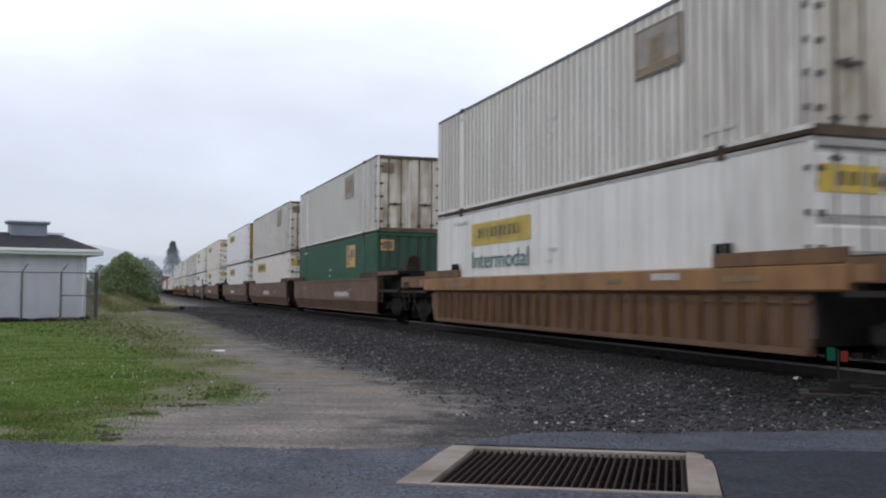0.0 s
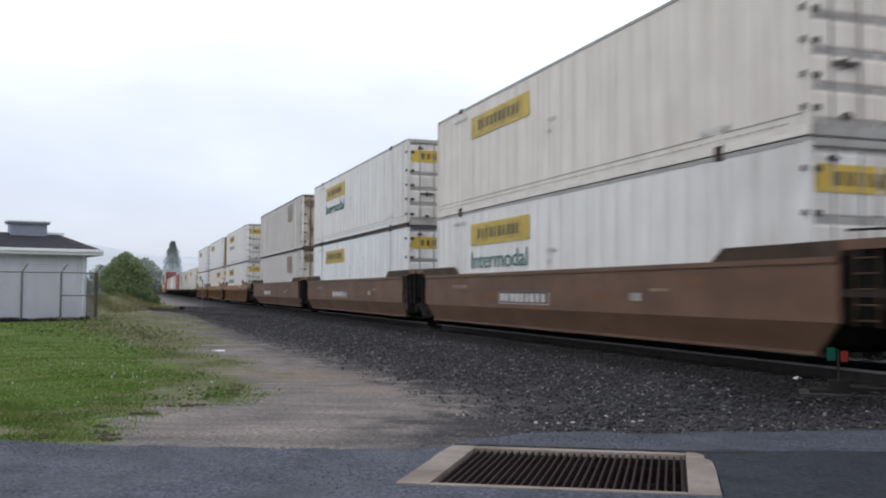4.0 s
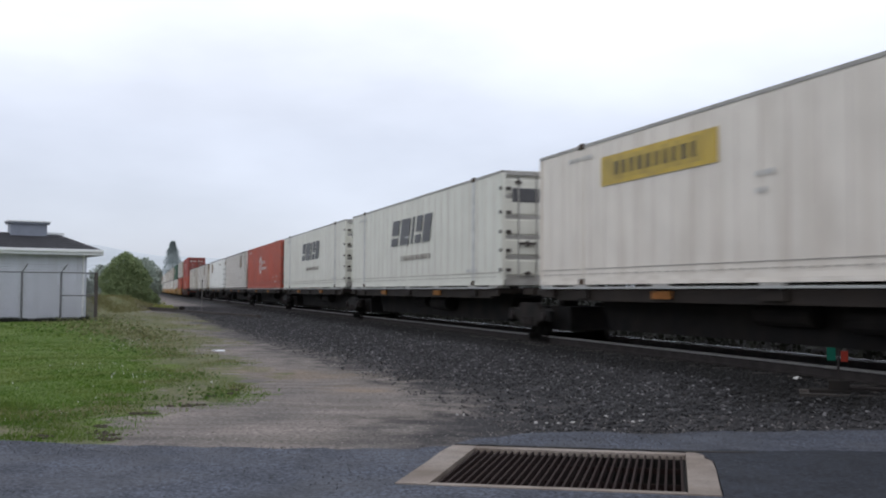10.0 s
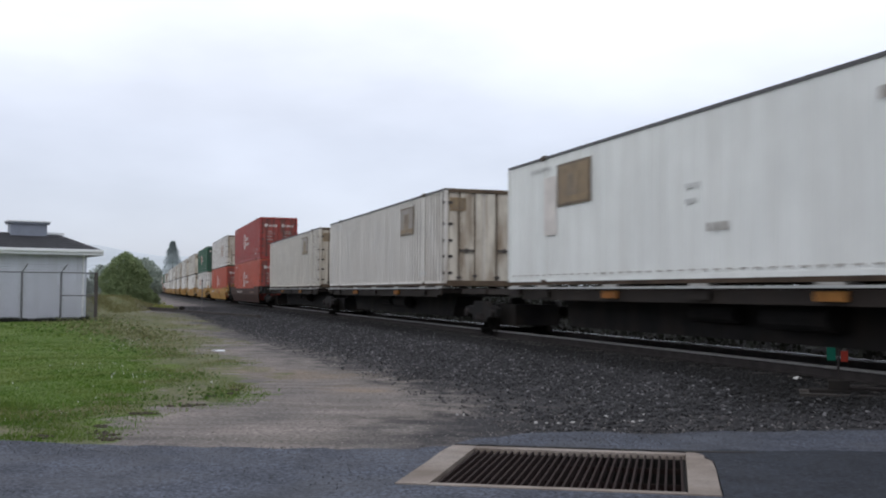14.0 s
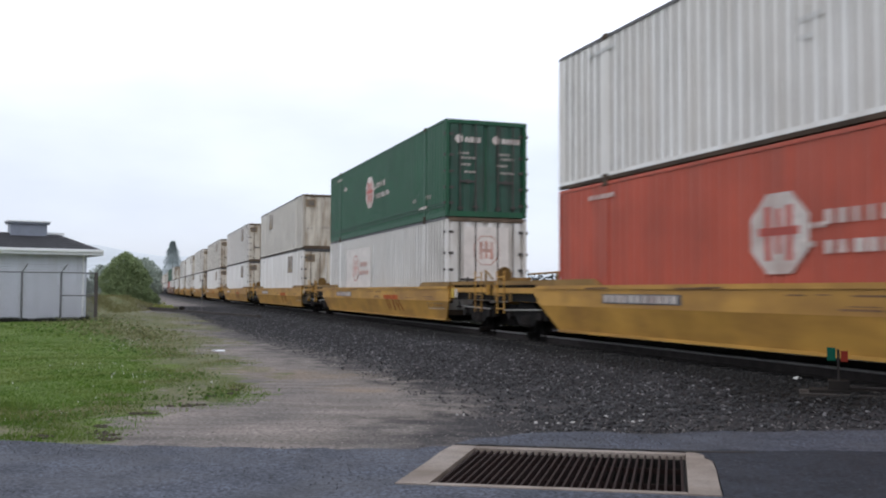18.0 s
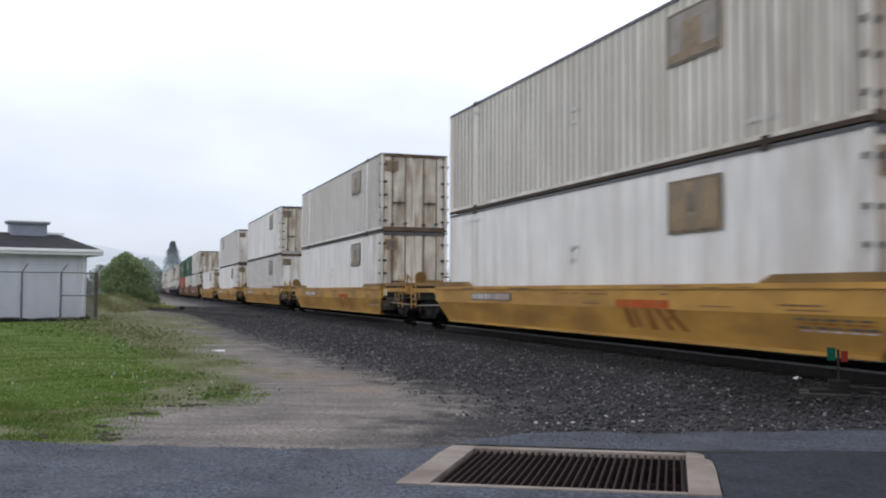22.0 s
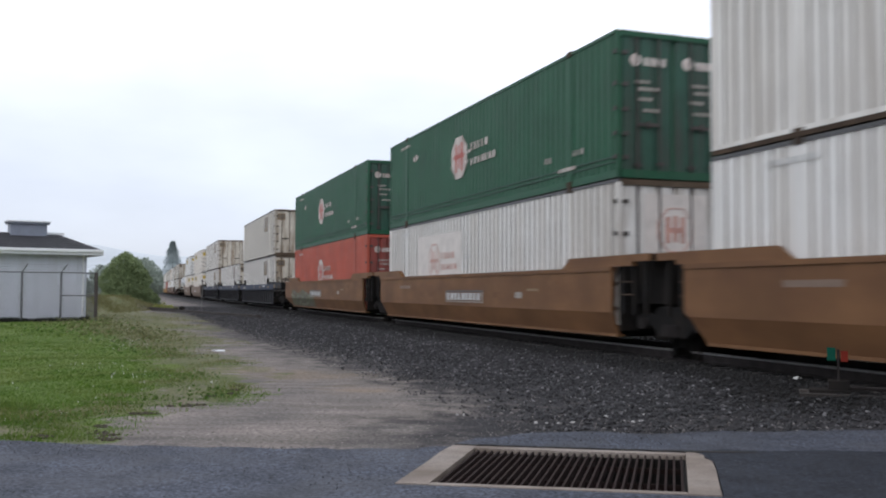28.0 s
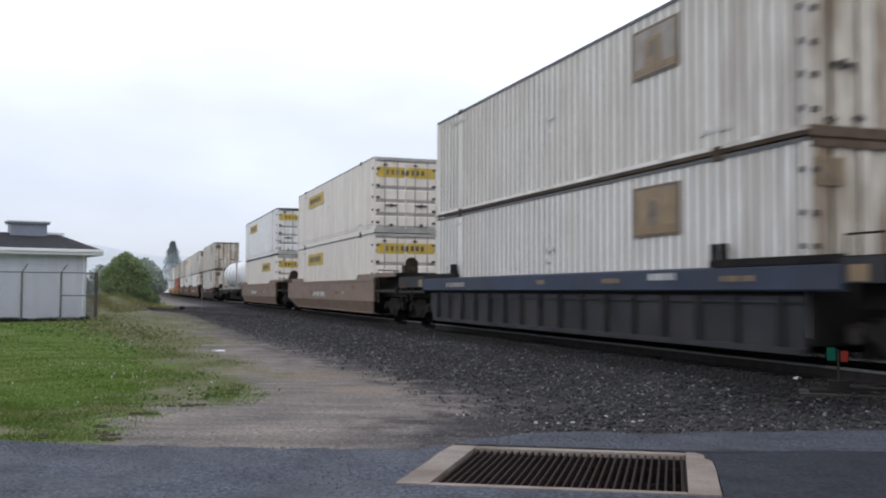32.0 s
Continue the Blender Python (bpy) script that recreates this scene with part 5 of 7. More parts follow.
KINDS = {
    "grey_square": dict(label="dirty grey corrugated steel container with a faded brown square sign", paint="corr_grey", corr=True, door="door_dirty", end="rib", art=art_square()),
    "white_square": dict(label="white corrugated steel container with a faded brown square sign", paint="corr_white", corr=True, groove=False, bottom="seam", door="door_dirty", end="rib", art=art_square()),
    "white_placard": dict(label="white corrugated container with a dark placard on its dirty doors", paint="corr_white", corr=True, door="door_dirty", end="rib", placard=True, art=art_square(inner="sign_brown", edge="sign_brown")),
    "white_gold": dict(label="white corrugated steel container with a bronze square sign", paint="corr_white", corr=True, door="door_dirty", end="rib", art=art_square(inner="sign_mark")),
    "beige_square": dict(label="beige corrugated steel container, rust-streaked end, brown square sign", paint="corr_beige", corr=True, door="door_dirty", end="wall", art=art_square(3.85)),
    "beige_doors": dict(label="beige corrugated steel container with dirty doors", paint="corr_beige", corr=True, door="door_dirty", end="rib", art=art_square()),
    "white_fore": dict(label="white corrugated container with its square sign near the rear", paint="corr_white", corr=True, door="corr_white", end="wall", art=art_square(2.75)),
    "white_panel": dict(label="white corrugated container with a faded reddish panel", paint="corr_white", corr=True, door="door_dirty", end="rib", art=art_panel),
    "white_wall": dict(label="white corrugated container with a plain ribbed end and a faded sign", paint="corr_white", corr=True, door="corr_white", end="wall", art=art_square()),
    "cream_stained": dict(label="smooth cream container, stained doors with a small red placard", paint="cream", door="cream", end="rod", bottom="cream", top="rail_grey", art=art_stained),
    "white_bronze": dict(label="white corrugated container with a large tan and bronze square sign", paint="corr_white", corr=True, door="door_dirty", end="rib", art=art_square(10.75, border=True)),
    "pale_fore": dict(label="clean pale finely ribbed container with a brown square sign", paint="pale_white", corr=True, groove=False, bottom="seam", door="pale_white", end="rib", art=art_fore),
    "white_red": dict(label="white corrugated container with a worn red emblem", paint="corr_white", corr=True, door="corr_white", end="rib", art=art_red_print),
    "white_yellow": dict(label="smooth white container with a yellow sign", paint="white", lift="print_faded_grey", door="white", end="rod", trim="rail_grey", bottom="seam", art=art_yellow()),
    "white_inter": dict(label="smooth white container with a yellow sign and green lettering", paint="dull_white", door="dull_white", end="rod", bottom="seam", top="rail_grey", art=art_yellow(word=True)),
    "cream_yellow": dict(label="smooth cream container with a yellow sign", paint="cream", door="cream", end="rod", bottom="cream", top="rail_grey", art=art_yellow()),
    "cream_mid": dict(label="smooth cream container with a yellow sign towards its front", paint="cream", door="cream", end="rod", bottom="cream", top="rail_grey", art=art_yellow(9.6)),
    "ribbed_yellow": dict(label="white panelled container with a yellow sign and yellow doors", paint="white", door="door_yellow", end="rib", bottom="seam", art=art_yellow(2.35, ends=False, wide=3.75)),
    "pale_slant": dict(label="smooth pale grey container with a large dark wordmark", paint="swift", lift="print_faded_grey", door="swift", end="rod", bottom="swift", top="rail_grey", art=art_slant),
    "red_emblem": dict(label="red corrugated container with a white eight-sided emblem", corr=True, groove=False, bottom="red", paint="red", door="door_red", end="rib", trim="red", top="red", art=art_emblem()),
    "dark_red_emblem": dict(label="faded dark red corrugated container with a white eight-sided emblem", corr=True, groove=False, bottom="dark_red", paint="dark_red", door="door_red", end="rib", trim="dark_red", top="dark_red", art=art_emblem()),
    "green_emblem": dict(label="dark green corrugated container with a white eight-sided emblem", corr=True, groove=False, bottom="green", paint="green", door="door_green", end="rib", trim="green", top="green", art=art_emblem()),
    "white_flat": dict(label="white lightly ribbed container with a bronze square sign", paint="corr_white", corr=True, groove=False, bottom="seam", door="door_dirty", end="rib", art=art_square(inner="sign_mark")),
    "green_gold": dict(label="dark green corrugated container with a gold square sign", corr=True, groove=False, bottom="green", paint="green", door="door_green", end="rib", trim="green", top="green", art=art_gold(11.2)),
}


def tank_container():
    """A white tank lying in an open frame."""
    top = new("tank_container")
    tagged(top, "white cylindrical tank in a steel frame", "tank container", "containers on the train")
    prof = [(0.0, -5.7), (0.6, -5.66), (1.0, -5.5), (1.18, -5.2), (1.18, 5.2), (1.0, 5.5), (0.6, 5.66), (0.0, 5.7)]
    part("tank", Shape().turned(prof, (0, 0, 1.30), "x", 28), M["tank"], top, smooth=True)
    for x in (-3, 0, 3):
        part("band", Shape().turned([(1.19, x - 0.04), (1.20, x), (1.19, x + 0.04)], (0, 0, 1.30), "x", 28), M["blue"], top)
    for y in (-1.2, 1.2):
        part("side_beam", Shape().box(-6, 6, y - 0.05, y + 0.05, 0.0, 0.12), M["rail_grey"], top)
        for x in (-5.95, 5.95):
            part("end_post", Shape().box(x - 0.06, x + 0.06, y - 0.06, y + 0.06, 0.121, 2.55), M["rail_grey"], top)
    for x in (-3.6, 3.6):
        part("saddle", Shape().prism([(x - 0.3, 0.02), (x + 0.3, 0.02), (x + 0.2, 0.35), (x - 0.2, 0.35)], -0.9, 0.9), M["rail_grey"], top)
    return top


# ---- cars: x forward from the middle of the load, z from the rail head ----
def truck(parent, x, n=2):
    """A two-axle truck: cast side frames, bolster, springs and wheelsets."""
    def frame_mesh():
        pts = [(-1.16, 0.38), (-1.16, 0.60), (-0.92, 0.66), (-0.62, 0.62), (-0.42, 0.78), (0.42, 0.78), (0.62, 0.62), (0.92, 0.66), (1.16, 0.60), (1.16, 0.38),
               (0.98, 0.36), (0.66, 0.44), (0.44, 0.24), (-0.44, 0.24), (-0.66, 0.44), (-0.98, 0.36)]
        return Shape().prism(pts, -0.07, 0.07).mesh("side_frame", M["soot"])

    def wheel_mesh():
        sh = Shape()
        for y in (-1, 1):
            prof = [(0.10, 0.06), (0.16, 0.02), (0.36, 0.00), (0.40, 0.045), (0.455, 0.052), (0.46, -0.06), (0.485, -0.075), (0.485, -0.09), (0.40, -0.085), (0.36, -0.03), (0.12, -0.04)]
            sh.turned([(r, y * (0.76 + h)) for r, h in prof], (0, 0, 0), "y", 24)
        sh.rod((0, -1.06, 0), (0, 1.06, 0), 0.075, 10)
        return sh.mesh("wheelset", M["soot"])

    t = part("truck", kept_mesh("bolster", lambda: Shape().along([(-0.98, 0.36), (0.98, 0.36), (0.98, 0.64), (0.3, 0.72), (-0.3, 0.72), (-0.98, 0.64)], -0.2, 0.2).box(-1.3, 1.3, -0.62, 0.62, 0.16, 0.70).mesh("bolster", M["soot"])), None, parent, "sooty cast steel truck", at=pose(x, 0, 0))
    for y in (-1.02, 1.02):
        part("side_frame", kept_mesh("side_frame", frame_mesh), None, t, at=pose(0, y, 0))
        spring = kept_mesh("spring_nest", lambda: Shape().rod((-0.16, 0, 0.26), (-0.16, 0, 0.46), 0.06).rod((0, 0, 0.26), (0, 0, 0.46), 0.06).rod((0.16, 0, 0.26), (0.16, 0, 0.46), 0.06).mesh("spring_nest", M["rail_rust"]))
        part("spring_nest", spring, None, t, at=pose(0, y * 1.085, 0))
    for dx in (-0.89, 0.89):
        part("wheelset", kept_mesh("wheelset", wheel_mesh), None, t, at=pose(dx, 0, 0.46))
        cap = kept_mesh("bearing_cap", lambda: Shape().rod((0, -0.05, 0), (0, 0.05, 0), 0.11, 10).mesh("bearing_cap", M["rail_rust"]))
        for y in (-1.12, 1.12):
            part("bearing_cap", cap, None, t, at=pose(dx, y, 0.47))
    return t


def coupler(top, x, sign):
    part("coupler", Shape().box(x - 0.42, x + 0.12, -0.09, 0.09, 0.70, 0.88).box(x + 0.12 * sign - 0.14, x + 0.12 * sign + 0.14, -0.16, 0.16, 0.66, 0.92), M["soot"], top)


def handrail(top, x, y, z, m):
    sh = Shape()
    for d in (-0.35, 0.35):
        sh.rod((x + d, y, z), (x + d, y, z + 0.30), 0.018, 6)
    sh.rod((x - 0.35, y, z + 0.30), (x + 0.35, y, z + 0.30), 0.018, 6)
    part("grab_iron", sh, M[m], top)


def ends_of(top, front, rear, platform):
    """Trucks, couplers and end platforms, by the free length before and behind the load."""
    for sign, gap in ((1, front), (-1, rear)):
        own = gap > 2.55
        joint = sign * (HX + gap)
        end = joint - sign * 0.26 if own else joint - sign * 0.10
        platform(sign, sign * (HX + 0.75), end, own)
        if own:
            truck(top, joint - sign * 1.60)
            coupler(top, joint, sign)
        elif sign < 0:
            truck(top, joint)
        if not own:
            part("drawbar", Shape().box(min(end, joint), max(end, joint), -0.2, 0.2, 0.62, 0.86), M["soot"], top)


def smooth_car(paint, high, fold, raise_by, front, rear, extras, label, square=False):
    """A well car with plain folded side plates."""
    top = new("well_car")
    tagged(top, label, "well car", "cars of the train")
    lo, yo, yi = 0.20, 1.47, 1.31
    box_fore, box_aft = square and front <= 2.55, square and rear <= 2.55
    fore, aft = HX + (0.06 if box_fore else 0.75), HX + (0.55 if box_aft else 2.0 if square else 0.75)
    for y in (-1, 1):
        up = [(-aft, fold + 0.06), (-aft + 0.13, fold), (fore, fold), (fore, high), (-aft, high)]
        plate_up = Shape().prism(up, *sorted((y * yo, y * (yo - 0.05))))
        part("side_plate", plate_up, M[paint], top)
        k = Shape()
        a, b = y * (yo - 0.002), y * yi
        x0, x1, x2, x3 = -aft + 0.13, fore, fore - (0.02 if box_fore else 0.60), -aft + (0.45 if box_aft else 1.95 if square else 0.80)
        k.v = [(x0, a, fold), (x1, a, fold), (x2, b, lo), (x3, b, lo), (x0, a - y * 0.05, fold), (x1, a - y * 0.05, fold), (x2, b - y * 0.05, lo), (x3, b - y * 0.05, lo)]
        k.f = [(0, 1, 2, 3), (7, 6, 5, 4), (0, 4, 5, 1), (3, 2, 6, 7), (0, 3, 7, 4), (1, 5, 6, 2)]
        part("lower_plate", k, M[paint], top)
        part("top_chord", Shape().box(-aft, fore, *sorted((y * (yo + 0.025), y * (yo - 0.09))), high - 0.07, high + 0.012), M[paint], top)
        part("bottom_chord", Shape().box(x3, x2, *sorted((y * (yi + 0.03), y * (yi - 0.12))), lo - 0.02, lo + 0.03), M[paint], top)
        # raised end walls beside the load
        for s in (-1, 1):
            xa, xb = sorted((s * (HX - 2.05), s * (HX + 0.80)))
            pts = [(xa, high + 0.013), (xb, high + 0.013), (xb, high + raise_by), (xa, high + raise_by)]
            inner = 0 if s > 0 else 1
            pts = [(xa + (0.32 if s > 0 else 0), high + raise_by) if p == (xa, high + raise_by) else p for p in pts]
            pts = [(xb - (0.32 if s < 0 else 0), high + raise_by) if p == (xb, high + raise_by) else p for p in pts]
            # yellow and brown walls: shade beside the load put into a darker paint
            part("raised_wall", Shape().prism(pts, *sorted((y * (yo - 0.005), y * (yo - 0.12)))), M[{"yellow": "shaded_grimy_yellow", "brown": "seam"}.get(paint, paint)], top)
    for i in range(9):
        x = -HX + 0.6 + i * (LEN - 1.2) / 8
        part("cross_member", Shape().box(x - 0.12, x + 0.12, -1.30, 1.30, 0.16, 0.31), M["soot"], top)

    def platform(s, x0, x1, own):
        a, b = sorted((x0, x1))
        z = high + raise_by
        skin = paint if paint == "yellow" else "soot"
        part("end_platform", Shape().box(a, b, -1.38, 1.38, z - 0.10, z), M["shaded_grimy_yellow" if skin == "yellow" else skin], top)
        if square:
            # open ends: a dark bolster box, and a painted edge that runs on along the platform
            lap = abs(x0) - HX + 0.1
            if own:
                # coupler end: side beam, ladder and low rails over the truck
                part("side_beam", Shape().box(*sorted((x0, x1)), -1.42, -1.36, 0.98, 1.08), M["spine"], top)
                part("end_sill", Shape().box(*sorted((x1, x1 - s * 0.10)), -1.38, 1.38, 0.90, 1.16), M["soot"], top)
                ld = Shape()
                for q in (0.25, 0.65):
                    ld.rod((x0 + s * q, -1.43, 0.6), (x0 + s * q, -1.43, z), 0.018, 6)
                for q in range(5):
                    ld.rod((x0 + s * 0.25, -1.43, 0.68 + 0.2 * q), (x0 + s * 0.65, -1.43, 0.68 + 0.2 * q), 0.014, 6)
                part("ladder", ld, M["seam"], top)
                xb = x1 if s > 0 else x0
                part("brake_stand", Shape().box(*sorted((xb - s * 0.2, xb - s * 0.5)), -1.05, -0.55, z - 0.1, z + 0.26).box(*sorted((xb - s * 0.28, xb - s * 0.42)), -0.9, -0.7, z + 0.26, z + 0.42).rod((xb - s * 0.3, 0.6, z - 0.1), (xb - s * 0.3, 0.6, z + 0.4), 0.03, 6), M["seam"], top)
                wheel = Shape().turned([(0.20, -0.014), (0.235, -0.012), (0.235, 0.012), (0.20, 0.014), (0.20, -0.014)], (xb - s * 0.14, -0.8, z + 0.30), "x", 16)
                for q in range(3):
                    c, d = 0.21 * math.cos(q * 1.047), 0.21 * math.sin(q * 1.047)
                    wheel.rod((xb - s * 0.14, -0.8 - c, z + 0.30 - d), (xb - s * 0.14, -0.8 + c, z + 0.30 + d), 0.014, 6)
                part("brake_wheel", wheel, M["seam"], top)
                part("deck_rail", Shape().rod((x0, -1.30, z + 0.14), (x1, -1.30, z + 0.05), 0.02, 6).rod((x1 - s * 0.6, -1.30, z - 0.02), (x1 - s * 0.6, -1.30, z + 0.08), 0.02, 6), M["soot"], top)
            e0, e1 = sorted((x0 - s * lap, x1))
            for y in (-1, 1):
                part("edge_strip", Shape().box(e0, e1, *sorted((y * 1.46, y * 1.40)), z - 0.13, z + 0.004), M["seam" if own and s < 0 else paint], top)
            part("end_beam", Shape().box(e0, e1, -0.98, 0.98, 0.82, z - 0.101), M["soot"], top)
            part("bulkhead", Shape().box(*sorted((s * (HX + 0.06), s * (HX + 0.14))), -1.30, 1.30, 0.30, z - 0.102), M["soot"], top)
            for k in range(3):
                xx = s * (HX + 0.35 + 0.4 * k)
                part("end_post", Shape().box(xx - 0.035, xx + 0.035, -1.40, -1.33, 0.62, z - 0.131), M["soot"], top)
            part("grab_iron", Shape().rod((s * (HX + 0.2), -1.42, 0.98), (s * (HX + 0.75), -1.42, 0.98), 0.014, 6), M["seam"], top)
            part("grab_iron", Shape().rod((s * (HX + 0.2), -1.42, 1.22), (s * (HX + 0.75), -1.42, 1.22), 0.014, 6), M["seam"], top)
            return
        part("end_beam", Shape().box(a - 0.5, b + 0.5 if not own else b, -1.30, 1.30, 0.80, z - 0.10) if s > 0 else Shape().box(a - 0.5 if not own else a, b + 0.5, -1.30, 1.30, 0.80, z - 0.10), M["soot"], top)
        for y in (-1, 1):
            pts = [(x0, fold + 0.02), (x0 + s * min(0.6, abs(x1 - x0) * 0.5), fold + 0.22), (x1, z - 0.34), (x1, z - 0.10), (x0, z - 0.10)]
            if own and paint == "yellow":
                pts = [(x0, fold + 0.02), (x0 + s * 0.35, z - 0.30), (x1, z - 0.30), (x1, z - 0.17), (x0 + s * 0.3, z - 0.17), (x0, z - 0.10)]
            part("end_gusset", Shape().prism(pts, *sorted((y * 1.40, y * 1.33))), M[skin], top)
        if own:
            part("end_sill", Shape().box(*sorted((x1, x1 - s * 0.08)), -1.39, 1.39, z - 0.36, z - 0.10), M[skin], top)
            part("ladder", Shape().rod((x1 - s * 0.3, -1.42, 0.5), (x1 - s * 0.3, -1.42, z + 0.25), 0.018, 6).rod((x1 - s * 0.75, -1.42, 0.5), (x1 - s * 0.75, -1.42, z + 0.25), 0.018, 6)
                 .rod((x1 - s * 0.3, -1.42, 0.62), (x1 - s * 0.75, -1.42, 0.62), 0.016, 6).rod((x1 - s * 0.3, -1.42, 0.95), (x1 - s * 0.75, -1.42, 0.95), 0.016, 6).rod((x1 - s * 0.3, -1.42, z + 0.1), (x1 - s * 0.75, -1.42, z + 0.1), 0.016, 6), M[skin], top)
            if paint == "yellow":
                for k in range(2):
                    xx = x1 - s * (0.25 + 0.9 * k)
                    part("step_bracket", Shape().box(xx - 0.03, xx + 0.03, -1.44, -1.405, 0.80, 1.02), M["shaded_grimy_yellow"], top)
                part("air_hose", Shape().rod((x0 + s * 0.4, -1.2, 0.62), (x1 - s * 0.2, -1.2, 0.58), 0.02, 6), M["rail_grey"], top)
                part("draft_box", Shape().box(*sorted((x1, x1 - s * 1.1)), -0.32, 0.32, 0.58, 0.80), M[paint], top)
            if s > 0:
                hub = (x1 - 0.1, -0.85, z + 0.16)
                wheel = Shape().turned([(0.185, -0.015), (0.21, -0.012), (0.21, 0.012), (0.185, 0.015), (0.185, -0.015)], hub, "x", 16).rod((x1 - 0.1, -0.85, z - 0.05), (x1 - 0.1, -0.85, z + 0.17), 0.025, 6)
                for k in range(3):
                    c, d = 0.19 * math.cos(k * 1.047), 0.19 * math.sin(k * 1.047)
                    wheel.rod((hub[0], hub[1] - c, hub[2] - d), (hub[0], hub[1] + c, hub[2] + d), 0.012, 6)
                skin = "shaded_grimy_yellow" if paint == "yellow" else skin
                part("brake_wheel", wheel, M[skin], top)
                part("brake_stand", Shape().box(x1 - 0.9, x1 - 0.5, -0.6, 0.1, z, z + 0.10).rod((x1 - 0.8, -1.1, z), (x1 - 0.8, -1.1, z + 0.3), 0.03, 6).rod((x1 - 0.8, -1.1, z + 0.28), (x1 - 0.3, -1.1, z + 0.05), 0.025, 6).rod((x1 - 0.6, 0.9, z), (x1 - 0.6, 0.9, z + 0.28), 0.03, 6).rod((x1 - 0.9, 0.2, z + 0.2), (x1 - 0.4, 0.9, z + 0.26), 0.03, 6), M[skin], top)

    ends_of(top, front, rear, platform)
    extras(top, yo, high, fold, random.Random(label))
    return top


def car_bars(top, m, r0, r1, y, z0, z1, n, rnd, name="stencil"):
    sh = Shape()
    w = (r1 - r0) / n
    for i in range(n):
        sh.box(rel(r0 + i * w), rel(r0 + i * w + w * rnd.uniform(0.5, 0.8)), -y - 0.012, -y - 0.004, z0, z1)
    return tagged(part(name, sh, M[m], top), kind="stuff")


def extras_yellow(top, yo, high, fold, rnd):
    part("number_board", Shape().box(rel(2.25), rel(4.95), -yo - 0.010, -yo - 0.002, 0.82, 1.0), M["sign_dark"], top, "dark board with pale blurred figures")
    car_bars(top, "print_white", 2.35, 4.9, yo + 0.008, 0.84, 0.98, 11, rnd)
    part("brand_mark", Shape().box(rel(9.95), rel(11.75), -yo - 0.010, -yo - 0.003, fold + 0.015, fold + 0.16), M["print_rust"], top, "worn rust-red mark")
    slope = lambda z: -(1.312 + (z - 0.20) / (fold - 0.20) * 0.156) - 0.006
    sh = Shape()
    for r0, w, lean, z0 in ((10.22, 0.20, 0.10, 0.38), (10.52, 0.14, 0.08, 0.40), (10.95, 0.24, 0.10, 0.37), (11.28, 0.20, 0.34, 0.38), (11.62, 0.20, 0.42, 0.38), (11.86, 0.14, -0.30, 0.52)):
        k, z1 = len(sh.v), fold + 0.005
        sh.v += [(rel(r0), slope(z1), z1), (rel(r0 + w), slope(z1), z1), (rel(r0 + w + lean), slope(z0), z0), (rel(r0 + lean), slope(z0), z0)]
        sh.f.append((k, k + 1, k + 2, k + 3))
    tagged(part("brand_device", sh, M["print_brown"], top), kind="stuff")
    for row, (z, m) in enumerate(((0.655, "sign_dark"), (0.60, "print_brown"), (0.545, "sign_dark"), (0.50, "print_white"))):
        sh, r0 = Shape(), 14.9 + 0.1 * (row % 2)
        while r0 < 16.2:
            w = rnd.uniform(0.1, 0.3)
            k = len(sh.v)
            sh.v += [(rel(r0), slope(z + 0.03), z + 0.03), (rel(r0 + w), slope(z + 0.03), z + 0.03), (rel(r0 + w), slope(z), z), (rel(r0), slope(z), z)]
            sh.f.append((k, k + 1, k + 2, k + 3))
            r0 += w + rnd.uniform(0.04, 0.15)
        tagged(part("data_stencil", sh, M[m], top), kind="stuff")
    sh = Shape()
    for k in range(16):
        a, w = rnd.uniform(0.5, 15.0), rnd.uniform(0.25, 1.1)
        z = rnd.choice((high - 0.05, high - 0.16, fold + 0.05, fold + 0.12)) + rnd.uniform(-0.02, 0.02)
        sh.box(rel(a), rel(a + w), -yo - (0.028 if z > high - 0.1 else 0.003), -yo + 0.002, z, z + rnd.uniform(0.012, 0.03))
    tagged(part("scuff", sh, M["orange_panel"], top, "dark scuffs along the side"), kind="stuff")
    part("hazard_plate", Shape().box(rel(17.0), rel(17.22), -1.405, -1.400, 0.85, 1.12), M["sign_yellow"], top)
    part("reflector", Shape().box(rel(17.3), rel(17.5), -1.408, -1.401, 0.86, 1.10), M["print_white"], top)


BOARD = [5.3, False]
BOARDS = {38.62: 9.6, 58.15: 6.95, 140.36: 3.4, 627.92: 6.6}


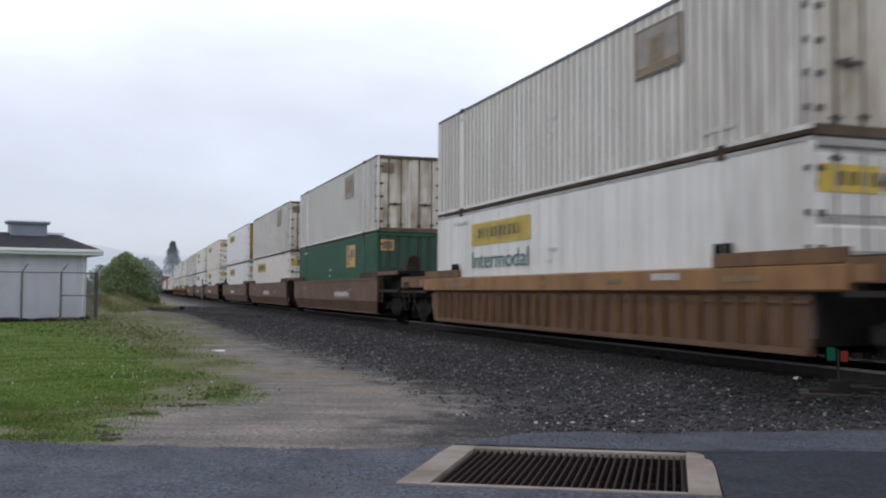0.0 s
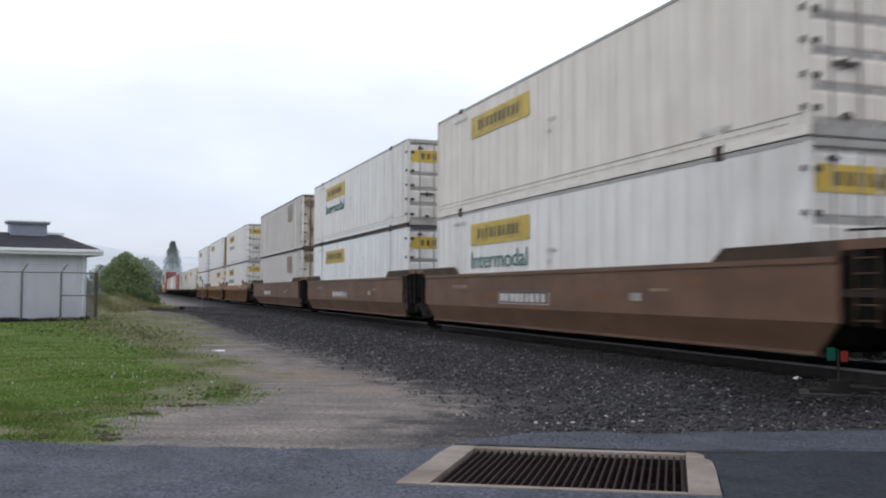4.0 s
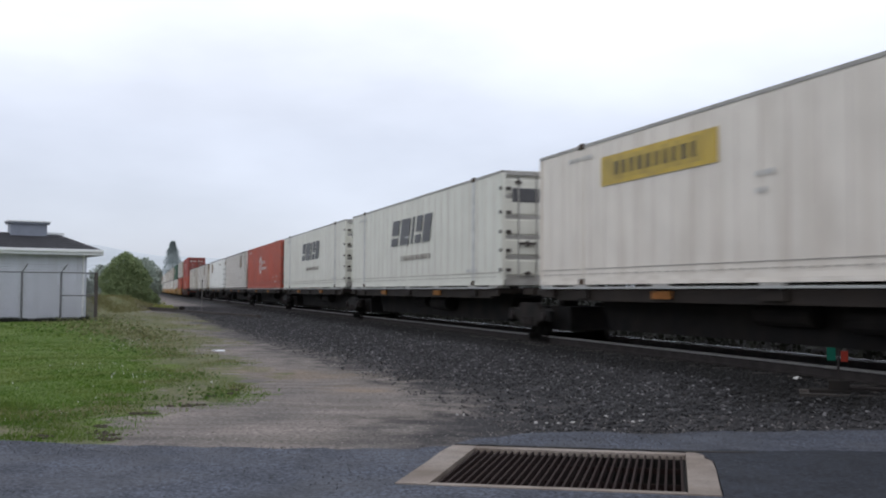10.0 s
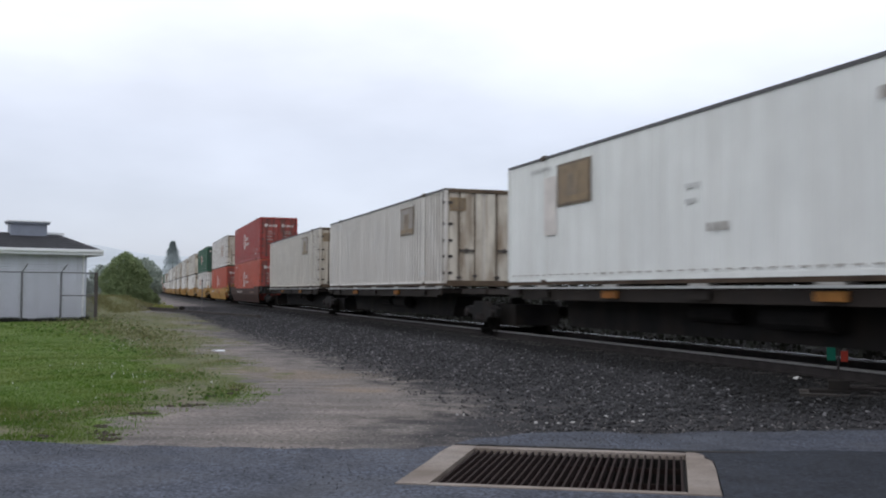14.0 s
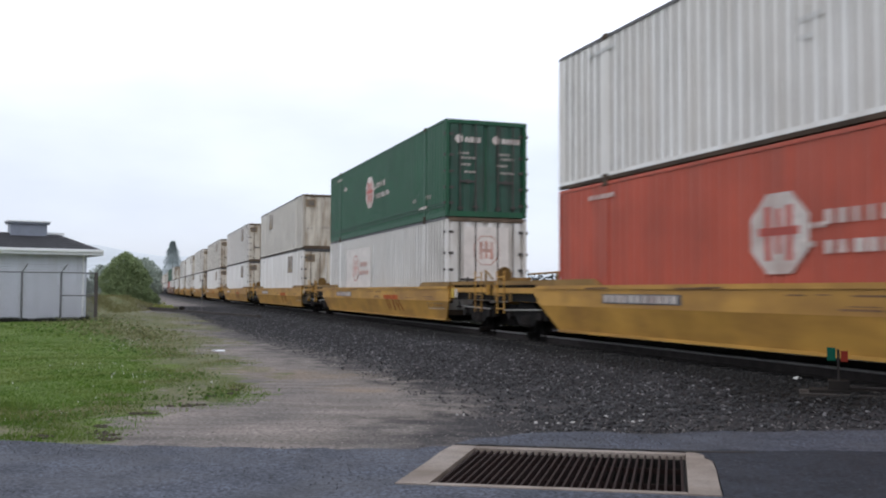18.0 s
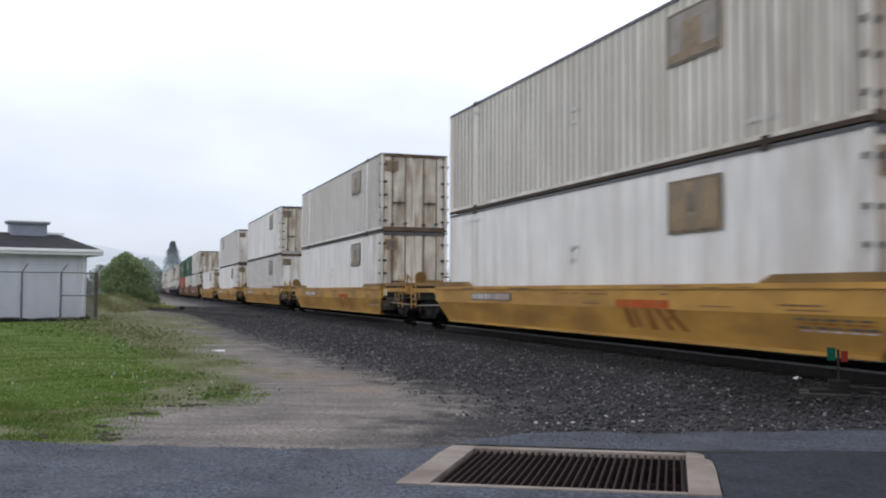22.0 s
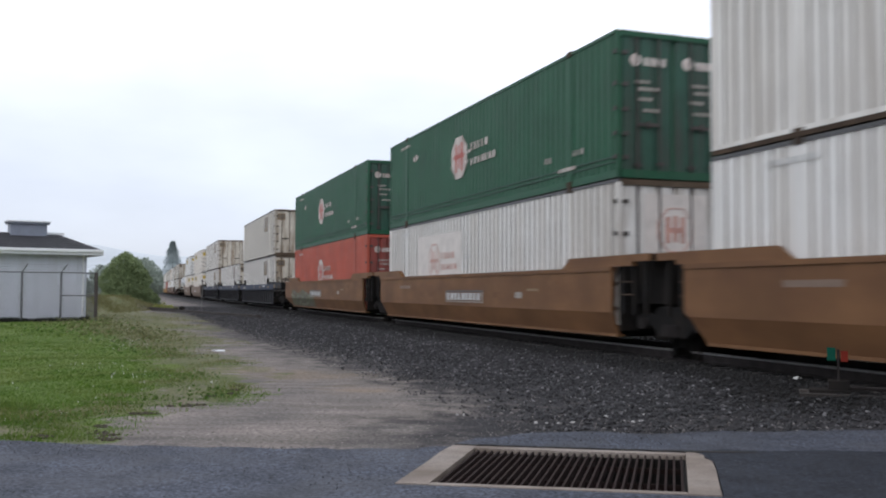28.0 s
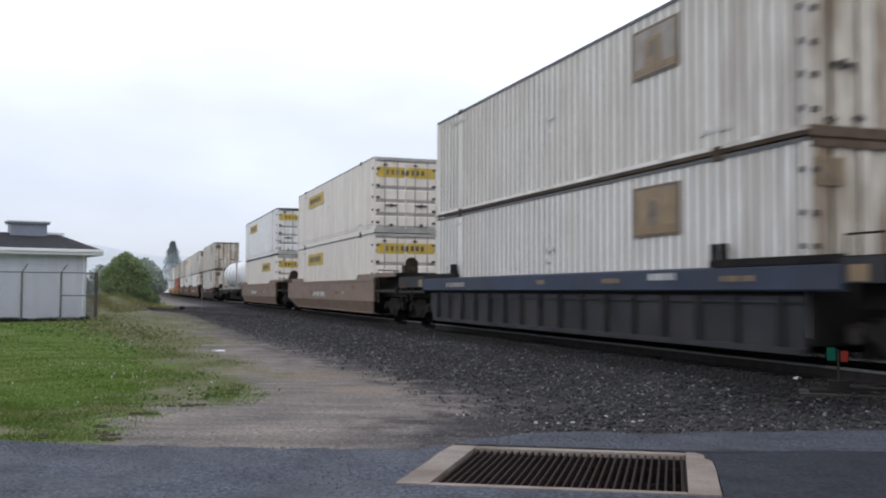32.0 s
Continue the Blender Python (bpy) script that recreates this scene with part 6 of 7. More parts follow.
def extras_brown(top, yo, high, fold, rnd):
    r0, r1 = BOARD[0], BOARD[0] + 2.9
    sh = Shape().box(rel(r0), rel(r1), -yo - 0.006, -yo - 0.001, 0.74, 0.77).box(rel(r0), rel(r0 + 0.07), -yo - 0.006, -yo - 0.001, 0.77, 1.02).box(rel(r1 - 0.07), rel(r1), -yo - 0.006, -yo - 0.001, 0.77, 1.02)
    part("number_board", sh, M["print_grey"], top, "worn pale frame of a number board")
    part("board_top", Shape().box(rel(r0), rel(r1), -yo - 0.007, -yo - 0.001, 1.02, 1.06), M["sign_dark"], top)
    car_bars(top, "print_faded_grey", r0 + 0.15, r1 - 0.1, yo + 0.004, 0.80, 0.99, 9, rnd)
    if not BOARD[1]:
        part("worn_patch", Shape().box(rel(1.9), rel(3.1), -yo - 0.004, -yo - 0.001, 1.12, 1.22), M["greybrown"], top)
    if BOARD[1]:
        # sprayed scrawl over the lower side of one car: a grey-green wash and paler strokes
        near = lambda z: -yo - 0.003 if z >= fold else -(1.312 + (z - 0.20) / (fold - 0.20) * 0.156) - 0.004
        def daub(sh, pts, out):
            sh.f.append(tuple(range(len(sh.v), len(sh.v) + len(pts))))
            sh.v += [(rel(r), near(z) - out, z) for r, z in pts]
        wash, r = Shape(), 0.15
        while r < 6.4:
            w, t0, t1 = 0.35, 1.0 + 0.09 * math.sin(r * 2.3), 1.0 + 0.09 * math.sin((r + 0.35) * 2.3)
            daub(wash, [(r, 0.24), (r + w, 0.24), (r + w, fold - 0.001), (r, fold - 0.001)], 0.0)
            daub(wash, [(r, fold), (r + w, fold), (r + w, t1), (r, t0)], 0.0)
            r += w
        tagged(part("scrawl_wash", wash, M["scrawl_wash"], top, "sprayed grey-green wash"), kind="stuff")
        sprayed = [Shape(), Shape(), Shape()]
        for k in range(90):
            a, z, w, h = rnd.uniform(0.2, 5.9), rnd.choice((rnd.uniform(0.26, 0.46), rnd.uniform(fold, 0.9))), rnd.uniform(0.12, 0.4), rnd.uniform(0.04, 0.12)
            d = rnd.uniform(-0.05, 0.05) if z > fold + 0.06 else 0.0
            daub(sprayed[k % 3], [(a, z), (a + w, z + d), (a + w, z + d + h), (a, z + h)], 0.003 + 0.0003 * k)
        for sh, m in zip(sprayed, ("scrawl_green", "post_dark", "scrawl_wash")):
            tagged(part("scrawl", sh, M[m], top, "sprayed pale scrawl"), kind="stuff")
    part("orange_reflector", Shape().box(rel(12.3), rel(12.9), -yo - 0.008, -yo - 0.002, 1.05, 1.10), M["sign_bronze"], top)
    part("wall_tab", Shape().box(rel(13.4), rel(13.9), -yo - 0.006, -yo - 0.001, high - 0.34, high - 0.22), M["rustbrown"], top)
    for a, w in ((4.6, 0.9), (10.2, 0.7), (11.6, 0.4)):
        part("worn_patch", Shape().box(rel(a), rel(a + w), -yo - 0.004, -yo - 0.001, 0.88, 1.02), M["rustbrown" if w > 0.5 else "print_grey"], top)


def extras_maroon(top, yo, high, fold, rnd):
    car_bars(top, "sign_brown", 3.9, 7.4, yo, 0.84, 0.99, 13, rnd)
    car_bars(top, "seam", 0.0, 2.6, yo, 0.84, 0.97, 7, rnd)
    car_bars(top, "seam", 8.0, 9.6, yo, 0.84, 0.95, 4, rnd)
    part("worn_patch", Shape().box(rel(12.2), rel(14.6), -yo - 0.004, -yo - 0.001, 0.82, 0.94), M["brown"], top)


# a channel rib with two thin flanges
RIB = [(-0.055, -0.035), (-0.035, -0.035), (-0.035, -0.006), (0.035, -0.006), (0.035, -0.035), (0.055, -0.035), (0.055, 0.035), (0.035, 0.035), (0.035, 0.006), (-0.035, 0.006), (-0.035, 0.035), (-0.055, 0.035)]


def ribbed_car(band, panel, rib, front, rear, label, ribs=16):
    """A well car with an upper chord band and upright ribs below it."""
    top = new("ribbed_well_car")
    tagged(top, label, "well car", "cars of the train")
    for y in (-1, 1):
        part("chord_band", Shape().along([(y * 1.46, 1.08), (y * 1.46, 1.40), (y * 1.40, 1.43), (y * 1.33, 1.43), (y * 1.33, 1.05), (y * 1.43, 1.05)], -HX - 0.85, HX + 0.85), M[band], top)
        part("side_panel", Shape().prism([(-HX - 0.1, 0.20), (HX + 0.02, 0.20), (HX + 0.05, 0.985), (-HX - 0.35, 0.985), (-HX - 0.35, 0.60)], *sorted((y * 1.35, y * 1.31))), M[panel], top)
        part("bottom_chord", Shape().box(-HX + 0.1, HX + 0.05, *sorted((y * 1.43, y * 1.31)), 0.17, 0.26), M[panel], top)
        rm = kept_mesh("rib" + rib, lambda: Shape().upright(RIB, 0.262, 0.984).mesh("rib", M[rib]))
        # dark sheet behind the panel paints in the shade below the chord
        part("recess", Shape().box(-HX - 0.3, HX, *sorted((y * 1.305, y * 1.28)), 0.30, 1.05), M["soot" if rib == "slate" else "brown"], top, "dark sheet painted in for shade under the chord")
        part("stringer", Shape().box(-HX - 0.3, HX, *sorted((y * 1.385, y * 1.351)), 0.885, 0.925), M[panel], top)
        for i in range(ribs):
            part("rib", rm, None, top, at=pose(-HX + 0.45 + i * (LEN - 0.9) / (ribs - 1), y * 1.392, 0))
        for s in (-1, 1):
            xa, xb = sorted((s * (HX - 2.1), s * (HX + 0.8)))
            part("raised_wall", Shape().box(xa, xb, *sorted((y * 1.44, y * 1.34)), 1.432, 1.64 if rib != "slate" else 1.55), M["orange_panel" if rib != "slate" else "soot"], top)
            g = Shape()
            for x in (s * (HX - 1.75), s * (HX - 2.0)):
                g.box(x - 0.05, x + 0.05, *sorted((y * 1.45, y * 1.36)), 1.642 if rib != "slate" else 1.552, 1.80)
            tagged(part("guide_post", g, M["soot"], top), kind="stuff")
    for i in range(9):
        x = -HX + 0.6 + i * (LEN - 1.2) / 8
        part("cross_member", Shape().box(x - 0.12, x + 0.12, -1.30, 1.30, 0.16, 0.31), M["soot"], top)

    def platform(s, x0, x1, own):
        a, b = sorted((x0, x1))
        part("end_platform", Shape().box(a, b, -1.38, 1.38, 1.42, 1.52), M["soot"], top)
        part("end_beam", Shape().box(a - 0.1, b + 0.1, -0.98, 0.98, 0.82, 1.418), M["soot"], top)
        for y in (-1, 1):
            part("edge_strip", Shape().box(a, b, *sorted((y * 1.44, y * 1.385)), 1.16, 1.50), M["slate" if band == "blue" else "orange_panel"], top)
        part("bulkhead", Shape().box(*sorted((s * (HX + 0.06), s * (HX + 0.14))), -1.30, 1.30, 0.30, 1.418), M["soot"], top)
        part("end_plate", Shape().box(*sorted((s * (HX + 0.95), s * (HX + 1.30))), -1.452, -1.442, 1.18, 1.40), M["sign_bronze" if band == "blue" else "orange"], top)
        if own:
            part("end_sill", Shape().box(*sorted((x1, x1 - s * 0.08)), -1.38, 1.38, 1.05, 1.42), M["soot"], top)
            part("side_beam", Shape().box(*sorted((x0, x1)), -1.44, -1.37, 0.98, 1.06), M["spine"], top)
            st = Shape()
            for q in range(3):
                st.box(x1 - s * (0.35 + 0.55 * q) - 0.04, x1 - s * (0.35 + 0.55 * q) + 0.04, -1.45, -1.40, 0.66, 1.16)
            tagged(part("step_bracket", st, M["soot"], top), kind="stuff")
            part("marker_plate", Shape().box(*sorted((x1 - s * 0.3, x1 - s * 0.9)), -1.452, -1.442, 1.14, 1.34), M["seam"], top)
            if s > 0 and band == "blue":
                # tall stanchions along the far edge of the platform
                for r in (17.02, 17.52, 17.86, 18.36):
                    part("stanchion", Shape().box(rel(r) - 0.025, rel(r) + 0.025, 1.28, 1.33, 1.522, 2.40), M["rail_grey"], top)
            if s > 0:
                part("brake_stand", Shape().rod((x1 - 0.4, -1.1, 1.5), (x1 - 0.4, -1.1, 1.72), 0.03, 6).rod((x1 - 1.3, -1.1, 1.5), (x1 - 1.3, -1.1, 1.68), 0.03, 6).rod((x1 - 1.5, -1.1, 1.66), (x1 - 0.2, -1.1, 1.70), 0.025, 6).box(x1 - 0.75, x1 - 0.55, -0.5, -0.2, 1.52, 1.66), M["soot"], top)
        handrail(top, (x0 + x1) / 2, -1.36, 1.50, "soot")

    ends_of(top, front, rear, platform)
    rnd = random.Random(label)
    car_bars(top, "print_grey" if band == "blue" else "sign_bronze", 1.4, 3.0, 1.462, 1.16, 1.28, 6, rnd)
    for r0, r1, n in ((10.6, 11.3, 4), (7.6, 8.0, 2), (14.4, 15.3, 5)):
        car_bars(top, "sign_bronze", r0, r1, 1.462, 1.20, 1.29, n, rnd)
    car_bars(top, "print_faded_grey", 12.3, 13.2, 1.462, 1.24, 1.36, 6, rnd)
    return top


def spine_car(front, rear, label):
    """A low spine car: one deep beam, cross arms and corner pedestals under a single box."""
    top = new("spine_car")
    tagged(top, label, "spine car", "cars of the train")
    part("center_beam", Shape().prism([(-HX - 0.3, 0.92), (-HX + 1.3, 0.86), (-HX + 1.7, 0.24), (HX - 1.7, 0.24), (HX - 1.3, 0.86), (HX + 0.3, 0.92), (HX + 0.3, 1.10), (-HX - 0.3, 1.10)], -0.42, 0.42), M["soot"], top, "deep sooty spine beam")
    for y in (-1, 1):
        part("side_stringer", Shape().box(-HX + 0.8, HX - 0.8, *sorted((y * 1.26, y * 1.12)), 0.86, 1.08), M["spine"], top)
    for r in (0.5, 2.05, 5.1, 8.07, 11.1, 14.1, 15.7):
        arm = part("cross_arm", Shape().box(rel(r) - 0.17, rel(r) + 0.17, -1.28, 1.28, 0.98, 1.12), M["spine"], top)
        for y in (-1, 1):
            part("pedestal", Shape().box(rel(r) - 0.26, rel(r) + 0.26, *sorted((y * 1.34, y * 1.02)), 1.121, 1.185), M["rail_grey"], arm)
        part("arm_plate", Shape().box(rel(r) - 0.30, rel(r) + 0.30, -1.34, -1.29, 0.92, 1.06), M["print_brown" if r in (5.1, 11.1) else "spine"], arm)
    walk_way = Shape().box(-HX + 0.3, HX - 0.3, -1.42, -1.345, 1.10, 1.14)
    part("edge_strip", walk_way, M["galv"], top, "bright galvanised edge strip")
    part("brake_cylinder", Shape().rod((-1.2, -0.6, 0.68), (0.1, -0.6, 0.68), 0.16, 12), M["soot"], top)
    part("brake_reservoir", Shape().rod((0.9, -0.65, 0.66), (2.4, -0.65, 0.66), 0.2, 12), M["soot"], top)

    def platform(s, x0, x1, own):
        a, b = sorted((s * (HX + 0.45), x1))
        part("end_platform", Shape().box(a, b, -0.9, 0.9, 0.96, 1.10), M["spine"], top)

    ends_of(top, front, rear, platform)
    return top


# ---- the train: rear end of each load along the track at the start, upper box, lower box, car ----
TRAIN = [
    (15.29, "grey_square", "white_inter", "tanrib"), (38.62, "white_bronze", "green_gold", "brown"), (58.15, "grey_square", "cream_yellow", "brown"),
    (77.06, "ribbed_yellow", "white_yellow", "brown"), (101.55, "cream_yellow", "white_inter", "brown"), (120.87, "white_inter", "white_yellow", "brown"),
    (140.36, "grey_square", "white_gold", "brown"), (164.01, "white_inter", "white_inter", "orange"), (183.52, "ribbed_yellow", "cream_mid", "orange"),
    (203.17, "white_yellow", "white_yellow", "orange"), (224.71, None, "cream_stained", "spine"), (243.09, None, "pale_slant", "spine"),
    (260.55, None, "pale_slant", "spine"), (277.88, None, "red_emblem", "spine"), (294.99, None, "grey_square", "spine"), (313.65, None, "pale_fore", "spine"),
    (334.59, None, "grey_square", "spine"), (353.18, None, "beige_doors", "spine"), (374.35, "dark_red_emblem", "red_emblem", "maroon"),
    (397.68, "white_panel", "red_emblem", "yellow"), (421.39, "green_emblem", "white_red", "yellow"), (444.63, "beige_square", "white_square", "yellow"),
    (467.97, "grey_square", "white_square", "yellow"), (491.51, "beige_doors", "white_flat", "yellow"), (515.37, "grey_square", "white_square", "yellow"),
    (538.81, "white_square", "white_wall", "yellow"), (562.05, "white_fore", "white_square", "yellow"), (585.83, None, "white_square", "yellow"),
    (608.73, "grey_square", "white_gold", "rustbrown"), (627.92, "green_emblem", "white_red", "rustbrown"), (647.36, "green_emblem", "red_emblem", "rustbrown"),
    (671.13, "beige_doors", "grey_square", "blue"), (690.5, None, "white_placard", "blue"), (710.00, "grey_square", "white_gold", "blue"),
    (733.73, "cream_yellow", "cream_yellow", "greybrown"), (757.38, "white_yellow", "cream_mid", "greybrown"), (778.5, None, "tank", "spine"),
    (802.0, "beige_doors", "grey_square", "maroon"), (825.5, "grey_square", "white_square", "brown"), (845.0, "cream_yellow", "white_yellow", "brown"),
    (864.5, "grey_square", "white_square", "brown"), (888.0, "beige_doors", "red_emblem", "yellow"), (911.5, "white_square", "grey_square", "yellow"),
    (935.0, "grey_square", "white_square", "yellow"),
]
LABELS = {
    "tanrib": "grimy tan-brown well car with closely ribbed sides",
    "orange": "rusty orange-brown well car with ribbed sides", "brown": "dusty brown well car with smooth folded sides", "rustbrown": "rusty tan-brown well car with smooth folded sides", "yellow": "yellow well car with smooth sides and a worn red mark",
    "maroon": "dark maroon well car with smooth sides", "blue": "dull blue and dark grey ribbed well car", "spine": "sooty spine car with a single low deck",
    "greybrown": "grey-brown well car with smooth folded sides",
}
MADE = {}
MOVERS = []


def made(key, make):
    """The first of a kind is built, the rest are copies of it."""
    if key not in MADE:
        MADE[key] = make()
        return MADE[key]
    return copy_thing(MADE[key], Matrix())


def car_for(style, front, rear):
    if style == "brown":
        return smooth_car("brown", 1.50, 0.64, 0.22, front, rear, extras_brown, LABELS[style], True)
    if style == "rustbrown":
        return smooth_car("rustbrown", 1.50, 0.64, 0.22, front, rear, extras_brown, LABELS[style], True)
    if style == "greybrown":
        return smooth_car("greybrown", 1.46, 0.64, 0.20, front, rear, extras_brown, LABELS[style], True)
    if style == "maroon":
        return smooth_car("maroon", 1.16, 0.72, 0.14, front, rear, extras_maroon, LABELS[style])
    if style == "yellow":
        return smooth_car("yellow", 1.16, 0.74, 0.14, front, rear, extras_yellow, LABELS[style])
    if style == "orange":
        return ribbed_car("orange", "orange_panel", "orange_panel", front, rear, LABELS[style])
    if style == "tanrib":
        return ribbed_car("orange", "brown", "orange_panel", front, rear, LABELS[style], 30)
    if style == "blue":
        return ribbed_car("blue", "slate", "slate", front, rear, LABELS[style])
    return spine_car(front, rear, LABELS[style])


def make_train():
    n = len(TRAIN)
    for i, (s, upper, lower, style) in enumerate(TRAIN):
        front = 3.6 if i == 0 else (s - LEN - TRAIN[i - 1][0]) / 2
        rear = 3.6 if i == n - 1 else (TRAIN[i + 1][0] - LEN - s) / 2
        front, rear = round(front, 1), round(rear, 1)
        BOARD[:] = [BOARDS.get(s, 5.3), s == 647.36]
        car = made(("car", style, front, rear, *BOARD), lambda: car_for(style, front, rear))
        MOVERS.append((car, s, 0.0))
        base = 1.19 if style == "spine" else 0.33
        if lower == "tank":
            MOVERS.append((tank_container(), s, base))
        else:
            MOVERS.append((made(lower, lambda: container(lower)), s, base))
        if upper:
            MOVERS.append((made(upper, lambda: container(upper)), s, base + TALL + 0.028))


make_train()

# ---- surroundings ----
def leaf_cloud(name, blobs, n, size, material, seed, squash=1.0):
    """A crown of many small leaf clumps spread through the shells of uneven blobs."""
    rng = np.random.default_rng(seed)
    w = np.array([b[3] ** 2 for b in blobs])
    pick = rng.choice(len(blobs), n, p=w / w.sum())
    c = np.array(blobs)[pick]
    d = rng.normal(0, 1, (n, 3))
    d /= np.linalg.norm(d, axis=1)[:, None]
    r = c[:, 3] * rng.uniform(0.55, 1.08, n) ** 0.6 * (1 + 0.12 * np.sin(d[:, 0] * 7 + seed) * np.cos(d[:, 2] * 6))
    p = c[:, :3] + d * r[:, None] * np.array([1, 1, squash])
    u = rng.normal(0, 1, (n, 3))
    u /= np.linalg.norm(u, axis=1)[:, None]
    v = np.cross(u, rng.normal(0, 1, (n, 3)))
    v /= np.linalg.norm(v, axis=1)[:, None]
    s = size * rng.uniform(0.6, 1.3, n)[:, None]
    quad = np.stack([p - u * s, p - v * s * 0.55, p + u * s, p + v * s * 0.55], 1).reshape(-1, 3)
    return bulk(name, quad, np.arange(4 * n).reshape(n, 4), material)


def limb_shape(base, tips, r):
    sh = Shape()
    x, y, z = base
    top = max(t[2] for t in tips)
    mid = (x + 0.1, y, z + (top - z) * 0.45)
    for a, b, ra, rb in [((x, y, z - 0.2), mid, r, r * 0.7)] + [(mid, t, r * 0.6, r * 0.15) for t in tips]:
        q = (Vector(b) - Vector(a)).to_track_quat("Z", "Y")
        k = len(sh.v)
        for p, rr in ((a, ra), (b, rb)):
            sh.v += [tuple(Vector(p) + q @ Vector((rr * math.cos(t), rr * math.sin(t), 0))) for t in (0, 1.05, 2.09, 3.14, 4.19, 5.24)]
        sh.f += [(k + i, k + (i + 1) % 6, k + 6 + (i + 1) % 6, k + 6 + i) for i in range(6)]
    return sh


def broad_tree(name, x, y, blobs, n, size, leaf, label, seed, category="tree"):
    top = new(name)
    z = float(ground_height(np.array([x]), np.array([y]))[0])
    top.matrix_basis = pose(x, y, z)
    tagged(top, label, category)
    tips = [(b[0] * 0.8, b[1] * 0.8, b[2]) for b in blobs]
    part("trunk", limb_shape((0, 0, 0), tips, 0.12 + 0.03 * max(b[2] for b in blobs)), M["bark"], top)
    part("crown", leaf_cloud("crown", blobs, n, size, M[leaf], seed), None, top)
    return top


broad_tree("round_tree", -23.0, 68.0, [(0.0, 0, 2.6, 1.3), (-0.8, -0.3, 1.9, 1.0), (0.7, 0.2, 2.0, 1.05), (0.1, -0.5, 1.2, 1.3), (1.3, 0, 0.8, 0.8), (-0.9, 0.3, 1.0, 0.8), (-0.1, 0.3, 3.4, 0.65)],
           24000, 0.075, "leaf", "dense round green tree beside the line", 1)
broad_tree("shrub", -23.8, 72.0, [(0.0, 0, 1.2, 0.9), (0.8, 0, 0.9, 0.8), (-0.9, 0.4, 1.6, 1.0), (1.3, 0.5, 0.6, 0.6)], 8000, 0.08, "leaf", "loose green shrub at the foot of the round tree", 2, "shrub")
broad_tree("shrub", -24.3, 75.5, [(0.0, 0, 0.9, 0.9), (0.9, 0.4, 0.5, 0.6), (-0.9, 0, 1.5, 1.1), (-0.2, 0.8, 1.7, 0.7)], 6000, 0.08, "leaf_mid", "thin pale shrub near the rails", 3, "shrub")
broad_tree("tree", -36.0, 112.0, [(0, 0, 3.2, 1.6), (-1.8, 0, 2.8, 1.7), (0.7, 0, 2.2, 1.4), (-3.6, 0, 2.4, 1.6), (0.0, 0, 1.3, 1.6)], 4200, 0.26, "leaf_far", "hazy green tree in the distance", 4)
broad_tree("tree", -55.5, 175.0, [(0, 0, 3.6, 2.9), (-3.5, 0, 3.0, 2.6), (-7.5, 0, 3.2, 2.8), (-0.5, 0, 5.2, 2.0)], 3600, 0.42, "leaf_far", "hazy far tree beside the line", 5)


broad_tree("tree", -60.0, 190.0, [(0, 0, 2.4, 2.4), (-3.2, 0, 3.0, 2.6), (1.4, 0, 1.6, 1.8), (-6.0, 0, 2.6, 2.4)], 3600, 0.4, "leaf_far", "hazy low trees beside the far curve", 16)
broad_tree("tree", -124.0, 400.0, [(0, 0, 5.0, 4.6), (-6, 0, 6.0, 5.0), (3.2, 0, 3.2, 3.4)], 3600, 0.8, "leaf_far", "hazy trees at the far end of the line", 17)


def conifer(x, y, h, r, seed, leaf, label, k=1.0):
    top = new("conifer")
    top.matrix_basis = pose(x, y, GZ)
    tagged(top, label, "tree")
    rng = np.random.default_rng(seed)
    part("trunk", Shape().turned([(0.3, 0), (0.2, h * 0.5), (0.03, h)], (0, 0, 0), "z", 8), M["bark"], top)
    n = 9000
    z = h * (0.10 + 0.88 * rng.random(n) ** 0.75)
    a = rng.uniform(0, 2 * math.pi, n)
    tier = 0.92 + 0.09 * np.sin(z / h * 40 + np.sin(a * 2 + seed))
    rr = r * np.clip(1.03 - z / h, 0.03, 1) ** 0.75 * tier * rng.uniform(0.3, 1.05, n) ** 0.6
    p = np.stack([rr * np.cos(a), rr * np.sin(a), z - rr * 0.22], 1)
    out = np.stack([np.cos(a), np.sin(a), np.full(n, -0.3)], 1) * 0.26 * k
    side = np.stack([-np.sin(a), np.cos(a), rng.uniform(-0.3, 0.3, n)], 1) * 0.09 * k
    quad = np.stack([p - out, p - side, p + out, p + side], 1).reshape(-1, 3)
    part("crown", bulk("crown", quad, np.arange(4 * n).reshape(n, 4), M[leaf]), None, top)


# the far crowns get their haze from pale foliage colours
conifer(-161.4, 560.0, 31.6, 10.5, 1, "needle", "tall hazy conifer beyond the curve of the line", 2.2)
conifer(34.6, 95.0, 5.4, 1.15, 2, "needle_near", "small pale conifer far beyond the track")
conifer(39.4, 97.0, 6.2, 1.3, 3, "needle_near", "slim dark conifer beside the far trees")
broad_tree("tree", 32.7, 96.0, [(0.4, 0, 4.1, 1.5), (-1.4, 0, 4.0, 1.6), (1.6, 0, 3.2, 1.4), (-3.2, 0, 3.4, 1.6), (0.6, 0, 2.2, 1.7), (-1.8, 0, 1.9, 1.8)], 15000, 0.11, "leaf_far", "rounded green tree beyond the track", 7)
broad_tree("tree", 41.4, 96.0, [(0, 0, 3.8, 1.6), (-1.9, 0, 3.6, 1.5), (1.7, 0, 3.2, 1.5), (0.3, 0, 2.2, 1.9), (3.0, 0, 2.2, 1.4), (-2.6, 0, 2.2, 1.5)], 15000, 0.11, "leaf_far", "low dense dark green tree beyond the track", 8)
